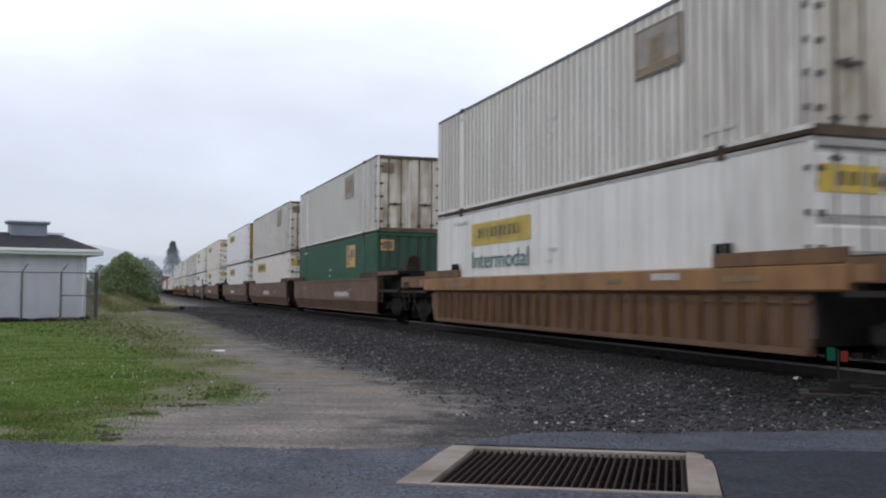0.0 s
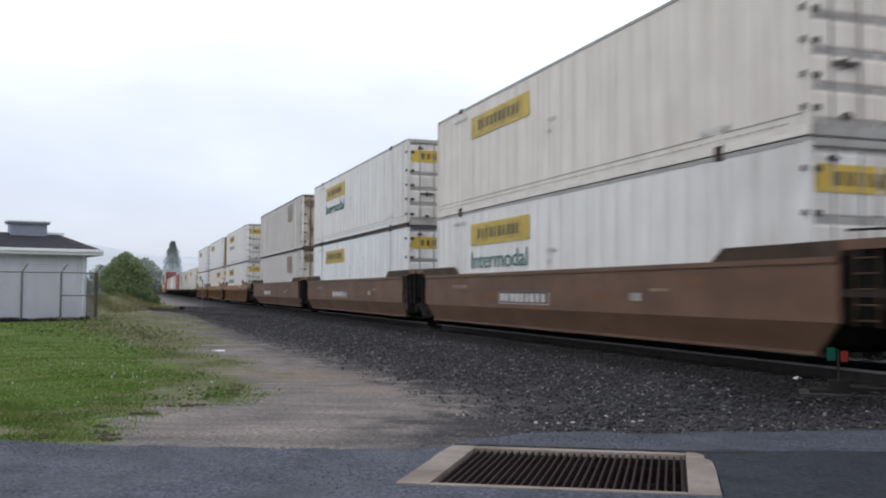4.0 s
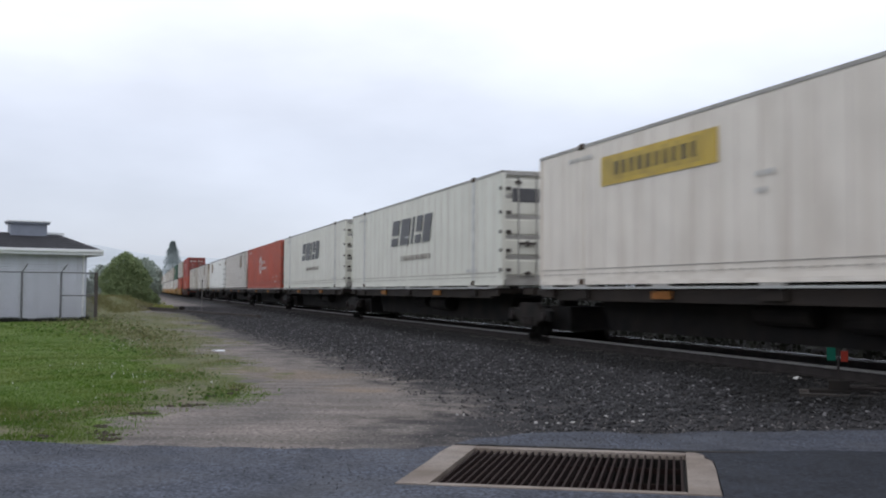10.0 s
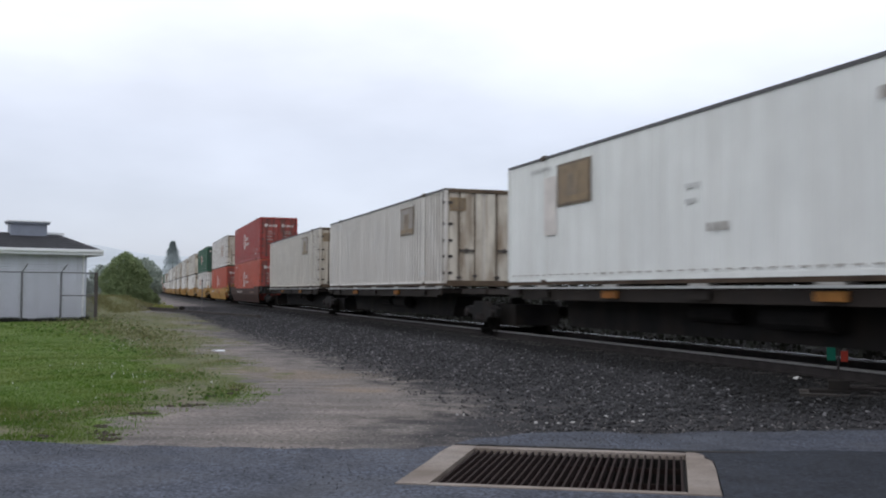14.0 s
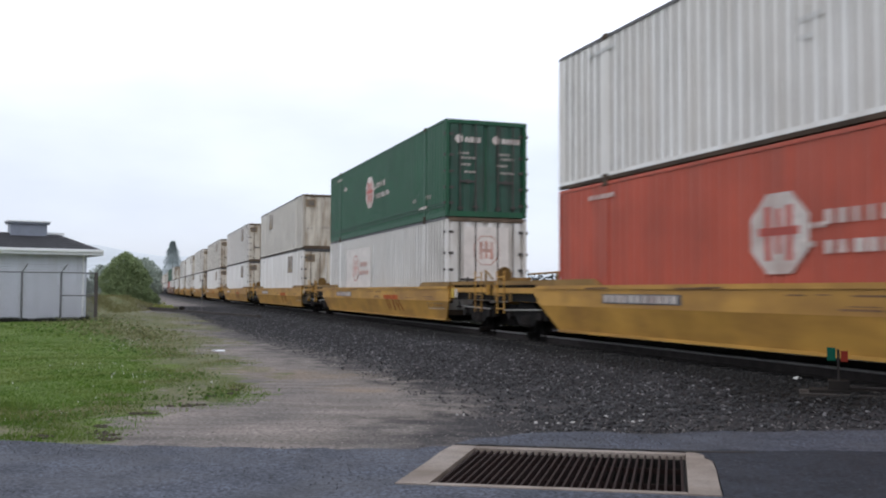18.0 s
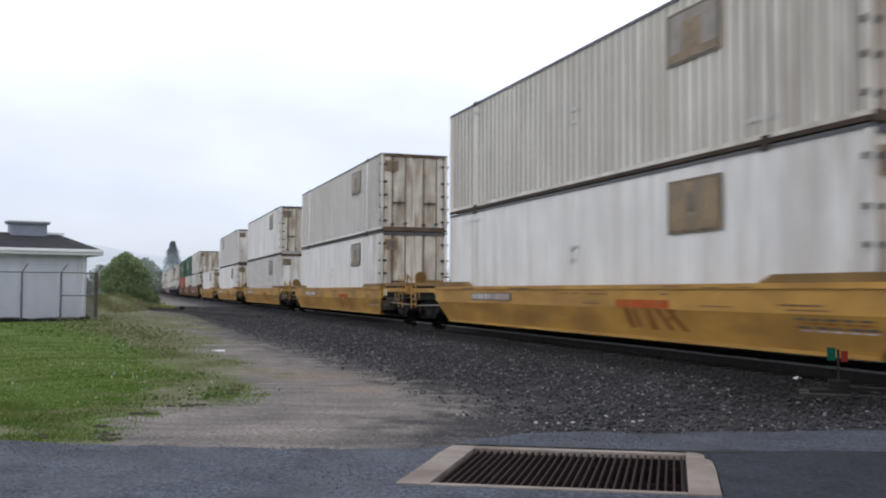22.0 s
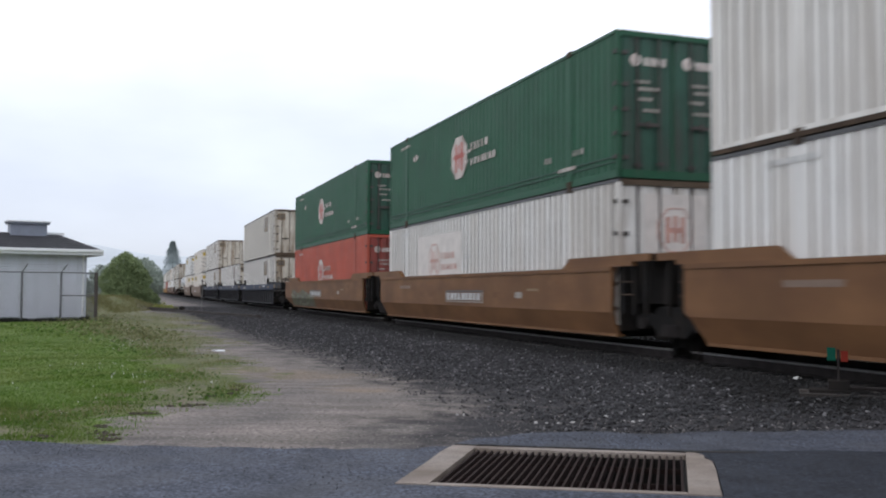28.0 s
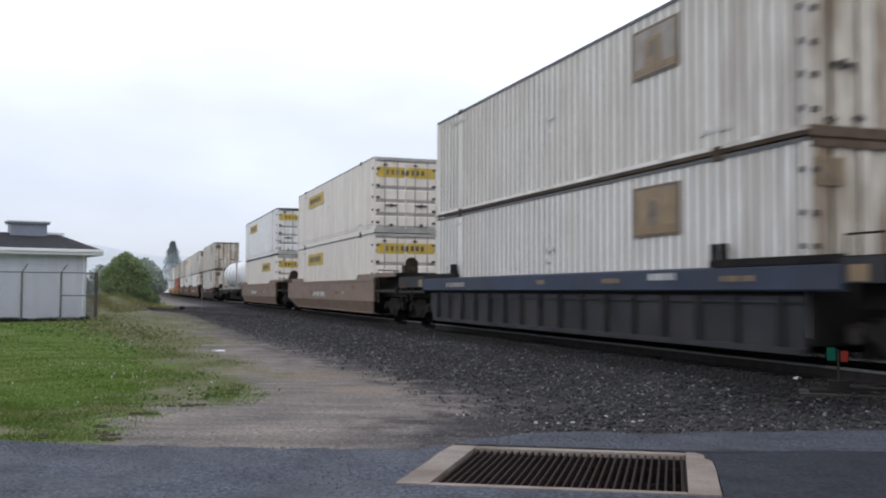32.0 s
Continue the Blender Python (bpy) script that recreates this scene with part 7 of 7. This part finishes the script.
broad_tree("shrub", -33.6, 90.0, [(0, 0, 1.2, 1.1), (-1.3, 0, 1.6, 1.2), (1.2, 0.3, 1.0, 1.0), (-2.6, 0.4, 1.3, 1.0)], 6000, 0.12, "leaf_far", "hazy low shrubs behind the shed", 15, "shrub")


def weed_bank():
    """Rough near-black growth added beyond the track, below the eye, darkening gaps under cars."""
    rng = np.random.default_rng(31)
    n = 80000
    s, d = rng.uniform(-30, 150, n), 3.1 + 6.4 * rng.random(n) ** 1.2
    bear = np.interp(s, ST, BEAR)
    x, y = np.interp(s, ST, TX) + d * np.cos(bear), np.interp(s, ST, TY) - d * np.sin(bear)
    z = ground_height(x, y) + rng.random(n) * np.clip((d - 2.3) * 0.42, 0.1, 1) * (0.98 + 0.2 * np.sin(s * 0.9) * np.cos(s * 0.37))
    u = rng.normal(0, 1, (n, 3))
    u /= np.linalg.norm(u, axis=1)[:, None]
    v = np.cross(u, rng.normal(0, 1, (n, 3)))
    v /= np.linalg.norm(v, axis=1)[:, None]
    p = np.stack([x, y, z], 1)
    k = 0.09 * rng.uniform(0.6, 1.4, n)[:, None]
    quad = np.stack([p - u * k, p - v * k * 0.5, p + u * k, p + v * k * 0.5], 1).reshape(-1, 3)
    tagged(new("weed_bank", bulk("weed_bank", quad, np.arange(4 * n).reshape(n, 4), M["weeds"])), "rough near-black weeds added on the far bank to darken gaps under cars", "weeds", kind="stuff")


weed_bank()


def hills():
    rng = np.random.default_rng(3)
    a = np.linspace(-1.2, 1.4, 90)
    h = 30 + 6 * np.sin(a * 5 + 0.6) + 3 * np.sin(a * 13) + rng.normal(0, 0.5, 90)
    h = h + 8 * np.clip((-0.29 - a) / 0.07, 0, 1)
    h = np.where(a > -0.25, h * np.clip(1 - (a + 0.25) * 1.6, 0.25, 1), h)
    v, f = [], []
    for i in range(90):
        for r, z in ((620, -1.0), (680, 0.55 * h[i]), (760, h[i]), (1000, 0.4 * h[i])):
            v.append((r * math.sin(a[i]), r * math.cos(a[i]), z))
    for i in range(89):
        f += [(4 * i + k, 4 * i + 4 + k, 4 * i + 5 + k, 4 * i + 1 + k) for k in range(3)]
    tagged(new("backdrop", bulk("backdrop", v, f, M["far_hill"], True)), "wooded hills on the horizon, coloured pale for haze", "hills", kind="structure")


hills()

# ---- shed with a hipped roof, and its fence ----
WALL_A = Vector((-15.75, 41.5))
WALL_D = Vector((-0.85, -0.53)).normalized()
SHED = Matrix.Translation((WALL_A.x, WALL_A.y, GZ)) @ pose(0, 0, 0, 0, 0, math.degrees(math.atan2(WALL_D.y, WALL_D.x)))
# in the shed's own space x runs along the wall away from its corner, and -y is behind the wall


def make_shed():
    top = new("shed")
    top.matrix_basis = SHED
    tagged(top, "low pale metal-sided shed with a dark hipped roof", "shed")
    L, D, H = 16.0, 4.4, 2.95
    for nm, b in (("front_wall", (0, L, -0.12, 0)), ("back_wall", (0, L, -D, -D + 0.12)), ("end_wall", (0, 0.12, -D + 0.12, -0.12)), ("end_wall", (L - 0.12, L, -D + 0.12, -0.12))):
        wall = part(nm, Shape().box(b[0], b[1], b[2], b[3], -0.2, H), M["siding"], top)
        if nm == "front_wall":
            panel = kept_mesh("siding_panel", lambda: Shape().box(0.01, 0.39, 0.001, 0.018, -0.1, 2.9).mesh("siding_panel", M["siding"]))
            for i in range(40):
                part("siding_panel", panel, None, wall, at=pose(i * 0.4, 0, 0))
    o = 0.55
    v = [(-o, o, H + 0.12), (L + o, o, H + 0.12), (L + o, -D - o, H + 0.12), (-o, -D - o, H + 0.12), (0.9, -D / 2, H + 0.92), (L - 0.9, -D / 2, H + 0.92)]
    roof = Shape()
    roof.v = v + [(x, y, H + 0.02) for x, y, _ in v[:4]]
    roof.f = [(0, 1, 5, 4), (1, 2, 5), (2, 3, 4, 5), (3, 0, 4), (0, 6, 7, 1), (1, 7, 8, 2), (2, 8, 9, 3), (3, 9, 6, 0), (6, 9, 8, 7)]
    r = part("roof", roof, M["shingle"], top, "dark shingled hipped roof")
    for i in range(8):
        t0, t1 = i / 8, (i + 1) / 8 + 0.02
        c = Shape()
        for t, up in ((t0, 0.022), (t1, 0.006)):
            y, z, x0, x1 = o - t * (D / 2 + o), H + 0.12 + t * 0.80, -o + t * (0.9 + o), L + o - t * (0.9 + o)
            c.v += [(x0, y, z), (x1, y, z), (x1, y, z + up), (x0, y, z + up)]
        c.f = [(0, 1, 2, 3), (7, 6, 5, 4), (0, 4, 5, 1), (1, 5, 6, 2), (2, 6, 7, 3), (3, 7, 4, 0)]
        part("shingle_course", c, M["shingle"], r)
    for nm, b in (("fascia", (-o - 0.03, L + o, o, o + 0.03)), ("fascia", (-o - 0.03, -o, -D - o, o))):
        part(nm, Shape().box(b[0], b[1], b[2], b[3], H - 0.10, H + 0.15), M["fascia"], top, "white fascia board")
    part("soffit", Shape().box(-o, L + o, 0.02, o, H - 0.06, H + 0.01), M["fascia"], top)
    part("gutter", Shape().box(-o, L + o, o + 0.031, o + 0.13, H + 0.03, H + 0.13), M["fascia"], top)
    part("roof_vent", Shape().box(1.4, 2.9, -D / 2 - 0.5, -D / 2 + 0.5, H + 0.75, H + 1.32).box(1.3, 3.0, -D / 2 - 0.6, -D / 2 + 0.6, H + 1.32, H + 1.40), M["vent"], top, "blue-grey louvred roof vent")
    part("vent_cap", Shape().box(1.25, 3.05, -D / 2 - 0.65, -D / 2 + 0.65, H + 1.402, H + 1.45), M["fascia"], top)
    part("ridge_cap", Shape().box(0.6, 1.38, -D / 2 - 0.15, -D / 2 + 0.15, H + 0.88, H + 0.98), M["fascia"], top)
    part("downpipe", Shape().rod((0.15, 0.06, 0.0), (0.15, 0.06, H), 0.045, 8), M["fascia"], top)


make_shed()


def make_fence():
    top = new("chain_link_fence")
    base = SHED @ pose(0, 1.3, 0.04)
    top.matrix_basis = base
    tagged(top, "chain-link fence with barbed-wire arms before the shed", "fence")
    for i in range(7):
        x = -0.15 + [0, 1.42, 2.95, 4.5, 6.0, 7.5, 9.0][i]
        p = part("post", Shape().rod((x, 0, -0.1), (x, 0, 2.05), 0.045 if i else 0.075, 8), M["fence" if i else "hinge"], top, "thick dark gate post" if i == 0 else "")
        part("arm", Shape().rod((x, 0, 2.04), (x - 0.18, 0.30, 2.36), 0.022, 6), M["fence"], p)
    for z in (2.02,):
        part("top_rail", Shape().rod((-0.15, 0, z), (8.85, 0, z), 0.028, 6), M["fence"], top)
    part("gate_rail", Shape().rod((-0.10, 0.02, 1.05), (1.25, 0.02, 1.05), 0.03, 6), M["fence"], top)
    for k in range(3):
        y, z = 0.1 + 0.1 * k, 2.13 + 0.105 * k
        part("barbed_wire", Shape().rod((-0.2 - y * 0.5, y, z), (8.8, y, z), 0.003, 4), M["fence"], top)
    sh = Shape()
    for i in range(84):
        x = -0.1 + i * 0.105
        for d in (-1, 1):
            x1 = x + d * 1.9
            a, b = (x, 0.02), (min(max(x1, -0.1), 8.8), 1.98)
            t = abs((b[0] - x) / 1.9)
            if t > 0.05:
                sh.rod((a[0], 0.0, a[1]), (b[0], 0.0, a[1] + 1.96 * t), 0.0035, 3)
    part("mesh", sh, M["fence"], top, "fine woven wire mesh")
    back = Shape()
    for i in range(40):
        for d in (-1, 1):
            y0, y1 = -i * 0.105, -i * 0.105 + d * 1.9
            t = abs((min(max(y1, -4.2), 0.0) - y0) / 1.9)
            if t > 0.05:
                back.rod((-0.15, y0, 0.02), (-0.15, y0 + d * 1.9 * t, 0.02 + 1.96 * t), 0.0035, 3)
    part("mesh", back, M["fence"], top, "wire mesh of the fence's return")
    part("top_rail", Shape().rod((-0.15, 0, 2.02), (-0.15, -4.2, 2.02), 0.028, 6), M["fence"], top)
    part("post", Shape().rod((-0.15, -4.2, -0.1), (-0.15, -4.2, 2.05), 0.045, 8), M["fence"], top)


make_fence()


# ---- small things by the line ----
def place(x, y):
    return float(ground_height(np.array([x]), np.array([y]))[0])


def marker_post():
    x, y = -13.7, 53.5
    top = new("marker_post")
    top.matrix_basis = pose(x, y, place(x, y))
    tagged(top, "thin dark marker post in the gravel", "post")
    part("shaft", Shape().rod((0, 0, -0.2), (0, 0, 1.86), 0.028, 8), M["post_dark"], top)
    part("cap", Shape().turned([(0.045, 1.84), (0.045, 1.90), (0.0, 1.94)], (0, 0, 0), "z", 10), M["soot"], top)


marker_post()


def switch_stand():
    """A low stand with a green and a red target beside the near rail."""
    top = new("switch_stand")
    top.matrix_basis = pose(4.87, 11.6, place(4.87, 11.6), 0, 0, -20)
    tagged(top, "low switch stand with a green and a red target", "switch stand")
    part("base", Shape().box(-0.34, 0.34, -0.16, 0.16, -0.06, 0.05).box(-0.12, 0.12, -0.1, 0.1, 0.05, 0.16), M["soot"], top)
    part("mast", Shape().rod((0, 0, 0.1), (0, 0, 0.54), 0.016, 8), M["rail_rust"], top)
    part("target", Shape().prism([(-0.13, 0.40), (-0.03, 0.40), (-0.03, 0.56), (-0.13, 0.56)], -0.012, 0.004), M["target_green"], top, "green target plate")
    part("target", Shape().prism([(0.03, 0.39), (0.11, 0.39), (0.11, 0.52), (0.03, 0.52)], -0.012, 0.004), M["target_red"], top, "red target plate")
    part("headblock", Shape().box(-0.45, 1.6, -0.30, -0.08, -0.16, 0.01), M["tie"], top, "long dark timber under the stand")
    part("headblock", Shape().box(-0.45, 1.6, 0.10, 0.32, -0.16, 0.01), M["tie"], top)
    part("throw_rod", Shape().rod((0.1, 0.0, 0.06), (1.7, 0.05, 0.04), 0.02, 6), M["rail_rust"], top)
    part("lever", Shape().rod((0.1, -0.05, 0.08), (0.62, -0.25, 0.10), 0.018, 6), M["rail_rust"], top)


switch_stand()


def rock(name, x, y, r, m, label, cat, seed, flat=0.6):
    rng = np.random.default_rng(seed)
    bm = bmesh.new()
    bmesh.ops.create_icosphere(bm, subdivisions=2, radius=r)
    for v in bm.verts:
        v.co = Vector((v.co.x * 1.4, v.co.y, v.co.z * flat)) * float(1 + rng.normal(0, 0.12))
    d = bpy.data.meshes.new(name)
    bm.to_mesh(d)
    bm.free()
    d.materials.append(M[m])
    ob = new(name, d)
    ob.matrix_basis = pose(x, y, place(x, y) + r * flat * 0.6, 0, 0, seed * 40)
    return tagged(ob, label, cat)


rock("litter", 5.02, 13.35, 0.055, "litter", "crumpled white litter on the ballast", "litter", 1)
rock("litter", 5.35, 14.7, 0.045, "litter", "small scrap of white litter on the ballast", "litter", 2)
rock("litter", -4.88, 20.6, 0.13, "far_white", "flattened pale litter on the drive", "litter", 3, 0.15)
rock("stone", -17.2, 62.0, 0.15, "soot", "dark stub beside the drive", "stone", 4, 1.1)
for i, (x, y) in enumerate(((0.16, 10.15), (0.24, 10.17), (0.95, 9.58), (1.06, 9.6), (1.18, 9.57), (1.33, 9.62), (1.52, 9.6), (1.95, 9.65), (2.05, 9.7), (3.1, 13.5), (2.2, 10.3), (1.75, 10.1))):
    rock("pale_stone", x, y, 0.014 + 0.004 * (i % 3), "pale_rock", "pale stone lying in the dark gravel", "stone", 5 + i)


def edging():
    """A low dark timber edge between the drive and the ballast."""
    pts = [(-19.1, 61.0), (-16.2, 57.2), (-13.5, 53.0), (-10.9, 49.0), (-8.9, 45.6)]
    top = new("timber_edging")
    tagged(top, "low dark timber edging between drive and ballast", "edging")
    for a, b in zip(pts, pts[1:]):
        za = place(*a)
        d = Vector((b[0] - a[0], b[1] - a[1]))
        part("timber", Shape().box(0.02, d.length - 0.02, -0.12, 0.12, -0.2, 0.13), M["tie"], top, at=pose(a[0], a[1], za, 0, 0, math.degrees(math.atan2(d.y, d.x))))


edging()


def blossom():
    top = new("flowering_shrub")
    x, y = -18.3, 61.5
    top.matrix_basis = pose(x, y, place(x, y))
    tagged(top, "low shrub with yellow blossom beside the drive", "shrub")
    part("stems", limb_shape((0, 0, 0), [(-0.4, 0, 0.25), (0.4, 0, 0.25), (0.1, 0.1, 0.3)], 0.02), M["bark"], top)
    part("crown", leaf_cloud("crown", [(-0.45, 0, 0.12, 0.25), (0.0, 0, 0.16, 0.30), (0.45, 0, 0.1, 0.24)], 600, 0.07, M["flower"], 12), None, top)


blossom()


def tufts(name, n, region, lo, hi, h0, h1, material, label, seed, weight):
    rng = np.random.default_rng(seed)
    x, y = region(rng, n)
    keep = weight(x, y) > rng.random(n)
    x, y = x[keep], y[keep]
    n = len(x)
    z = ground_height(x, y) - 0.01
    h = rng.uniform(h0, h1, n) * (1 + 0.35 * wavy(x, y, 1.3, 2.0))
    a = rng.uniform(0, math.pi, n)
    w = rng.uniform(lo, hi, n) * (0.75 + 0.03 * y)
    lean = rng.normal(0, 0.35, (n, 2)) * h[:, None]
    dx, dy = np.cos(a) * w, np.sin(a) * w
    v = np.stack([np.stack([x - dx, y - dy, z], 1), np.stack([x + dx, y + dy, z], 1), np.stack([x + lean[:, 0], y + lean[:, 1], z + h], 1)], 1).reshape(-1, 3)
    tagged(new(name, bulk(name, v, np.arange(3 * n).reshape(n, 3), material)), label, "grass", kind="stuff")


def lawn_region(rng, n):
    y = 8.1 + 52 * rng.random(n) ** 2.0
    return -2.2 - rng.random(n) * (y * 0.52 + 1.5 - 2.2), y


def blooms(x, y):
    """Where white flowers stand in the lawn: a few loose patches and strays."""
    w = 0.02 * np.ones_like(x)
    for cx, cy, r in ((-8.1, 24.4, 0.9), (-7.2, 22.0, 0.6), (-6.0, 15.7, 0.45), (-4.6, 14.1, 0.35), (-3.3, 13.4, 0.2), (-4.0, 10.05, 0.2), (-10.5, 31.0, 1.3), (-12.5, 40.0, 1.6)):
        w = w + 0.8 * np.exp(-((x - cx) ** 2 + ((y - cy) / 1.6) ** 2) / r ** 2)
    return np.clip(w, 0, 1)


def turf_lip():
    """Dark soil and roots hanging at the broken edge of the turf."""
    rng = np.random.default_rng(5)
    top = new("turf_edge")
    tagged(top, "dark crumbling turf edge above the drive", "turf edge", kind="structure")
    for cx, cy, w in ((-3.15, 10.2, 0.16), (-3.3, 10.15, 0.1), (-3.15, 8.8, 0.12), (-3.05, 8.68, 0.1), (-2.98, 8.42, 0.13), (-3.0, 10.78, 0.16), (-2.85, 10.86, 0.12), (-2.82, 13.1, 0.07), (-2.75, 12.5, 0.07), (-2.7, 12.1, 0.07), (-2.88, 11.85, 0.10), (-3.6, 8.5, 0.1), (-3.35, 9.2, 0.1)):
        sh = Shape()
        for k in range(14):
            x, y, r = cx + rng.normal(0, w * 0.45), cy + rng.normal(0, 0.035), rng.uniform(0.012, 0.032)
            z = float(ground_height(np.array([x]), np.array([y]))[0])
            ring = [(r * rng.uniform(0.7, 1.4), h) for h in (-0.01, 0.008)] + [(0.0, rng.uniform(0.014, 0.03))]
            sh.turned(ring, (x, y, z), "z", 6)
        part("sod", sh, M["soil"], top)


def weed_clumps(name, label, material, seed, clumps):
    """Low leafy weeds in clumps."""
    rng = np.random.default_rng(seed)
    pts = []
    for cx, cy, r, n in clumps:
        pts.append(np.stack([rng.normal(cx, r, n), rng.normal(cy, r * 1.3, n)], 1))
    p = np.concatenate(pts)
    n = len(p)
    z = ground_height(p[:, 0], p[:, 1]) + rng.uniform(0.005, 0.05, n) * (1 + np.clip(p[:, 1] - 17, 0, 8) * 0.35)
    c = np.stack([p[:, 0], p[:, 1], z], 1)
    u = rng.normal(0, 1, (n, 3)) * np.array([1, 1, 0.5])
    u /= np.linalg.norm(u, axis=1)[:, None]
    v = np.cross(u, rng.normal(0, 1, (n, 3)))
    v /= np.linalg.norm(v, axis=1)[:, None]
    k = (rng.uniform(0.012, 0.032, n) * (1 + np.clip(p[:, 1] - 17, 0, 12) * 0.10))[:, None]
    quad = np.stack([c - u * k, c - v * k * 0.5, c + u * k, c + v * k * 0.5], 1).reshape(-1, 3)
    tagged(new(name, bulk(name, quad, np.arange(4 * n).reshape(n, 4), M[material])), label, "weeds", kind="stuff")


tufts("lawn_grass", 300000, lawn_region, 0.004, 0.010, 0.016, 0.040, M["blade"], "lush mown green grass blades", 21, lambda x, y: np.clip(0.25 + inside(LAWN, x, y) / (0.8 + 0.06 * y) + 0.35 * wavy(x, y, 1.1, 7.0) - 1.3 * spots(x, y), 0, 1))
tufts("dark_grass", 90000, lawn_region, 0.004, 0.010, 0.02, 0.045, M["blade_dark"], "darker clumps of grass and clover in the lawn", 24, lambda x, y: np.clip(inside(LAWN, x, y) / 1.2, 0, 1) * np.clip(wavy(x, y, 0.75, 9.0) * 1.6 + wavy(x, y, 2.6, 1.0) * 0.8, 0, 1))
tufts("verge_grass", 130000, lawn_region, 0.004, 0.009, 0.02, 0.065, M["straw"], "dry straw-coloured verge grass", 22, lambda x, y: np.clip((y - 8.9) / 1.5, 0.04, 1) * np.clip(0.55 + 0.45 * wavy(x, y, 0.8, 3.0) - np.abs(inside(LAWN, x, y) - 0.75 + 0.09 * np.clip(y - 13, 0, 36)) / (0.6 + 0.07 * y) - 1.4 * spots(x, y), 0, 1))
tufts("seed_heads", 9000, lawn_region, 0.007, 0.013, 0.025, 0.05, M["dandelion"], "scattered white clover and seed heads in the lawn", 23, lambda x, y: (inside(LAWN, x, y) > 0) * blooms(x, y))
weed_clumps("weed_clumps", "low leafy weeds along the worn lawn edge", "blade_dark", 77, ((-2.95, 12.3, 0.22, 110), (-2.85, 11.6, 0.16, 70), (-3.3, 10.9, 0.2, 80), (-3.7, 9.9, 0.2, 40), (-4.0, 9.2, 0.2, 50), (-4.8, 8.8, 0.3, 60), (-3.9, 14.2, 0.4, 120), (-5.4, 14.0, 0.5, 120),
                         (-6.4, 12.4, 0.5, 100), (-6.0, 19.0, 0.6, 120), (-8.2, 22.0, 0.7, 130), (-10.2, 26.0, 0.9, 150), (-13.0, 31.5, 1.1, 150)))
weed_clumps("verge_weeds", "rough olive weeds on the verge", "verge_weed", 78, ((-8.5, 25.5, 0.5, 300), (-9.6, 27.2, 0.5, 300), (-7.3, 23.4, 0.4, 260), (-10.8, 30.0, 0.6, 300), (-6.2, 20.6, 0.35, 220), (-12.2, 33.5, 0.7, 300), (-5.0, 18.4, 0.3, 160), (-13.9, 37.5, 0.8, 300), (-16.0, 43.0, 0.9, 320), (-7.9, 25.8, 0.3, 160), (-9.2, 29.0, 0.3, 160)))
turf_lip()


def bank_region(rng, n):
    y = rng.uniform(53, 67, n)
    return -18.6 - 9.0 * rng.random(n), y


tufts("bank_grass", 26000, bank_region, 0.006, 0.014, 0.05, 0.22, M["straw"], "dry rough grass on the low bank", 27, lambda x, y: np.clip(0.5 + 0.7 * wavy(x, y, 0.9, 4.0), 0.05, 1))


def wall_region(rng, n):
    p = [SHED @ Vector((x, y, 0)) for x, y in zip(rng.uniform(0.0, 10, n), rng.uniform(0.1, 1.5, n))]
    return np.array([q.x for q in p]), np.array([q.y for q in p])


tufts("wall_weeds", 5000, wall_region, 0.01, 0.025, 0.06, 0.22, M["weeds"], "dark uncut weeds along the foot of the shed wall", 26, lambda x, y: np.ones_like(x))


# ---- what moves ----
V0 = -2.1359 + 0.2062 + 2.1826


def travelled(t):
    """Metres the train has gone since the start."""
    a = (t - 16) / 16
    return 21.71939 * t - 2.1359 * a ** 2 - 0.2062 * a ** 3 + 2.1826 * a ** 4 - V0


def motions():
    times = [0.0, 0.1] + [float(i) for i in range(1, 32)] + [31.9, 32.0]
    for thing, s, z in MOVERS:
        walk(thing, [(t, track_pose(s - HX - travelled(t), z)) for t in times])
    # wheels roll while their car is near; further off they show as still discs
    for thing, s, _ in MOVERS:
        for w in thing.children_recursive:
            if not w.name.startswith("wheelset"):
                continue
            home = w.matrix_local.copy()
            rows, ang, last = [], 0.0, 0.0
            for k in range(0, 961):
                t = k / 30
                there = s - HX - travelled(t)
                if -25 < there < 45 or k in (0, 960):
                    step = (travelled(t) - travelled(max(0, (k - 1) / 30))) / 0.46
                    ang += step if rows and k - last == 1 else 0.0
                    rows.append((t, home @ Matrix.Rotation(ang, 4, "Y")))
                    last = k
            walk(w, rows)


motions()
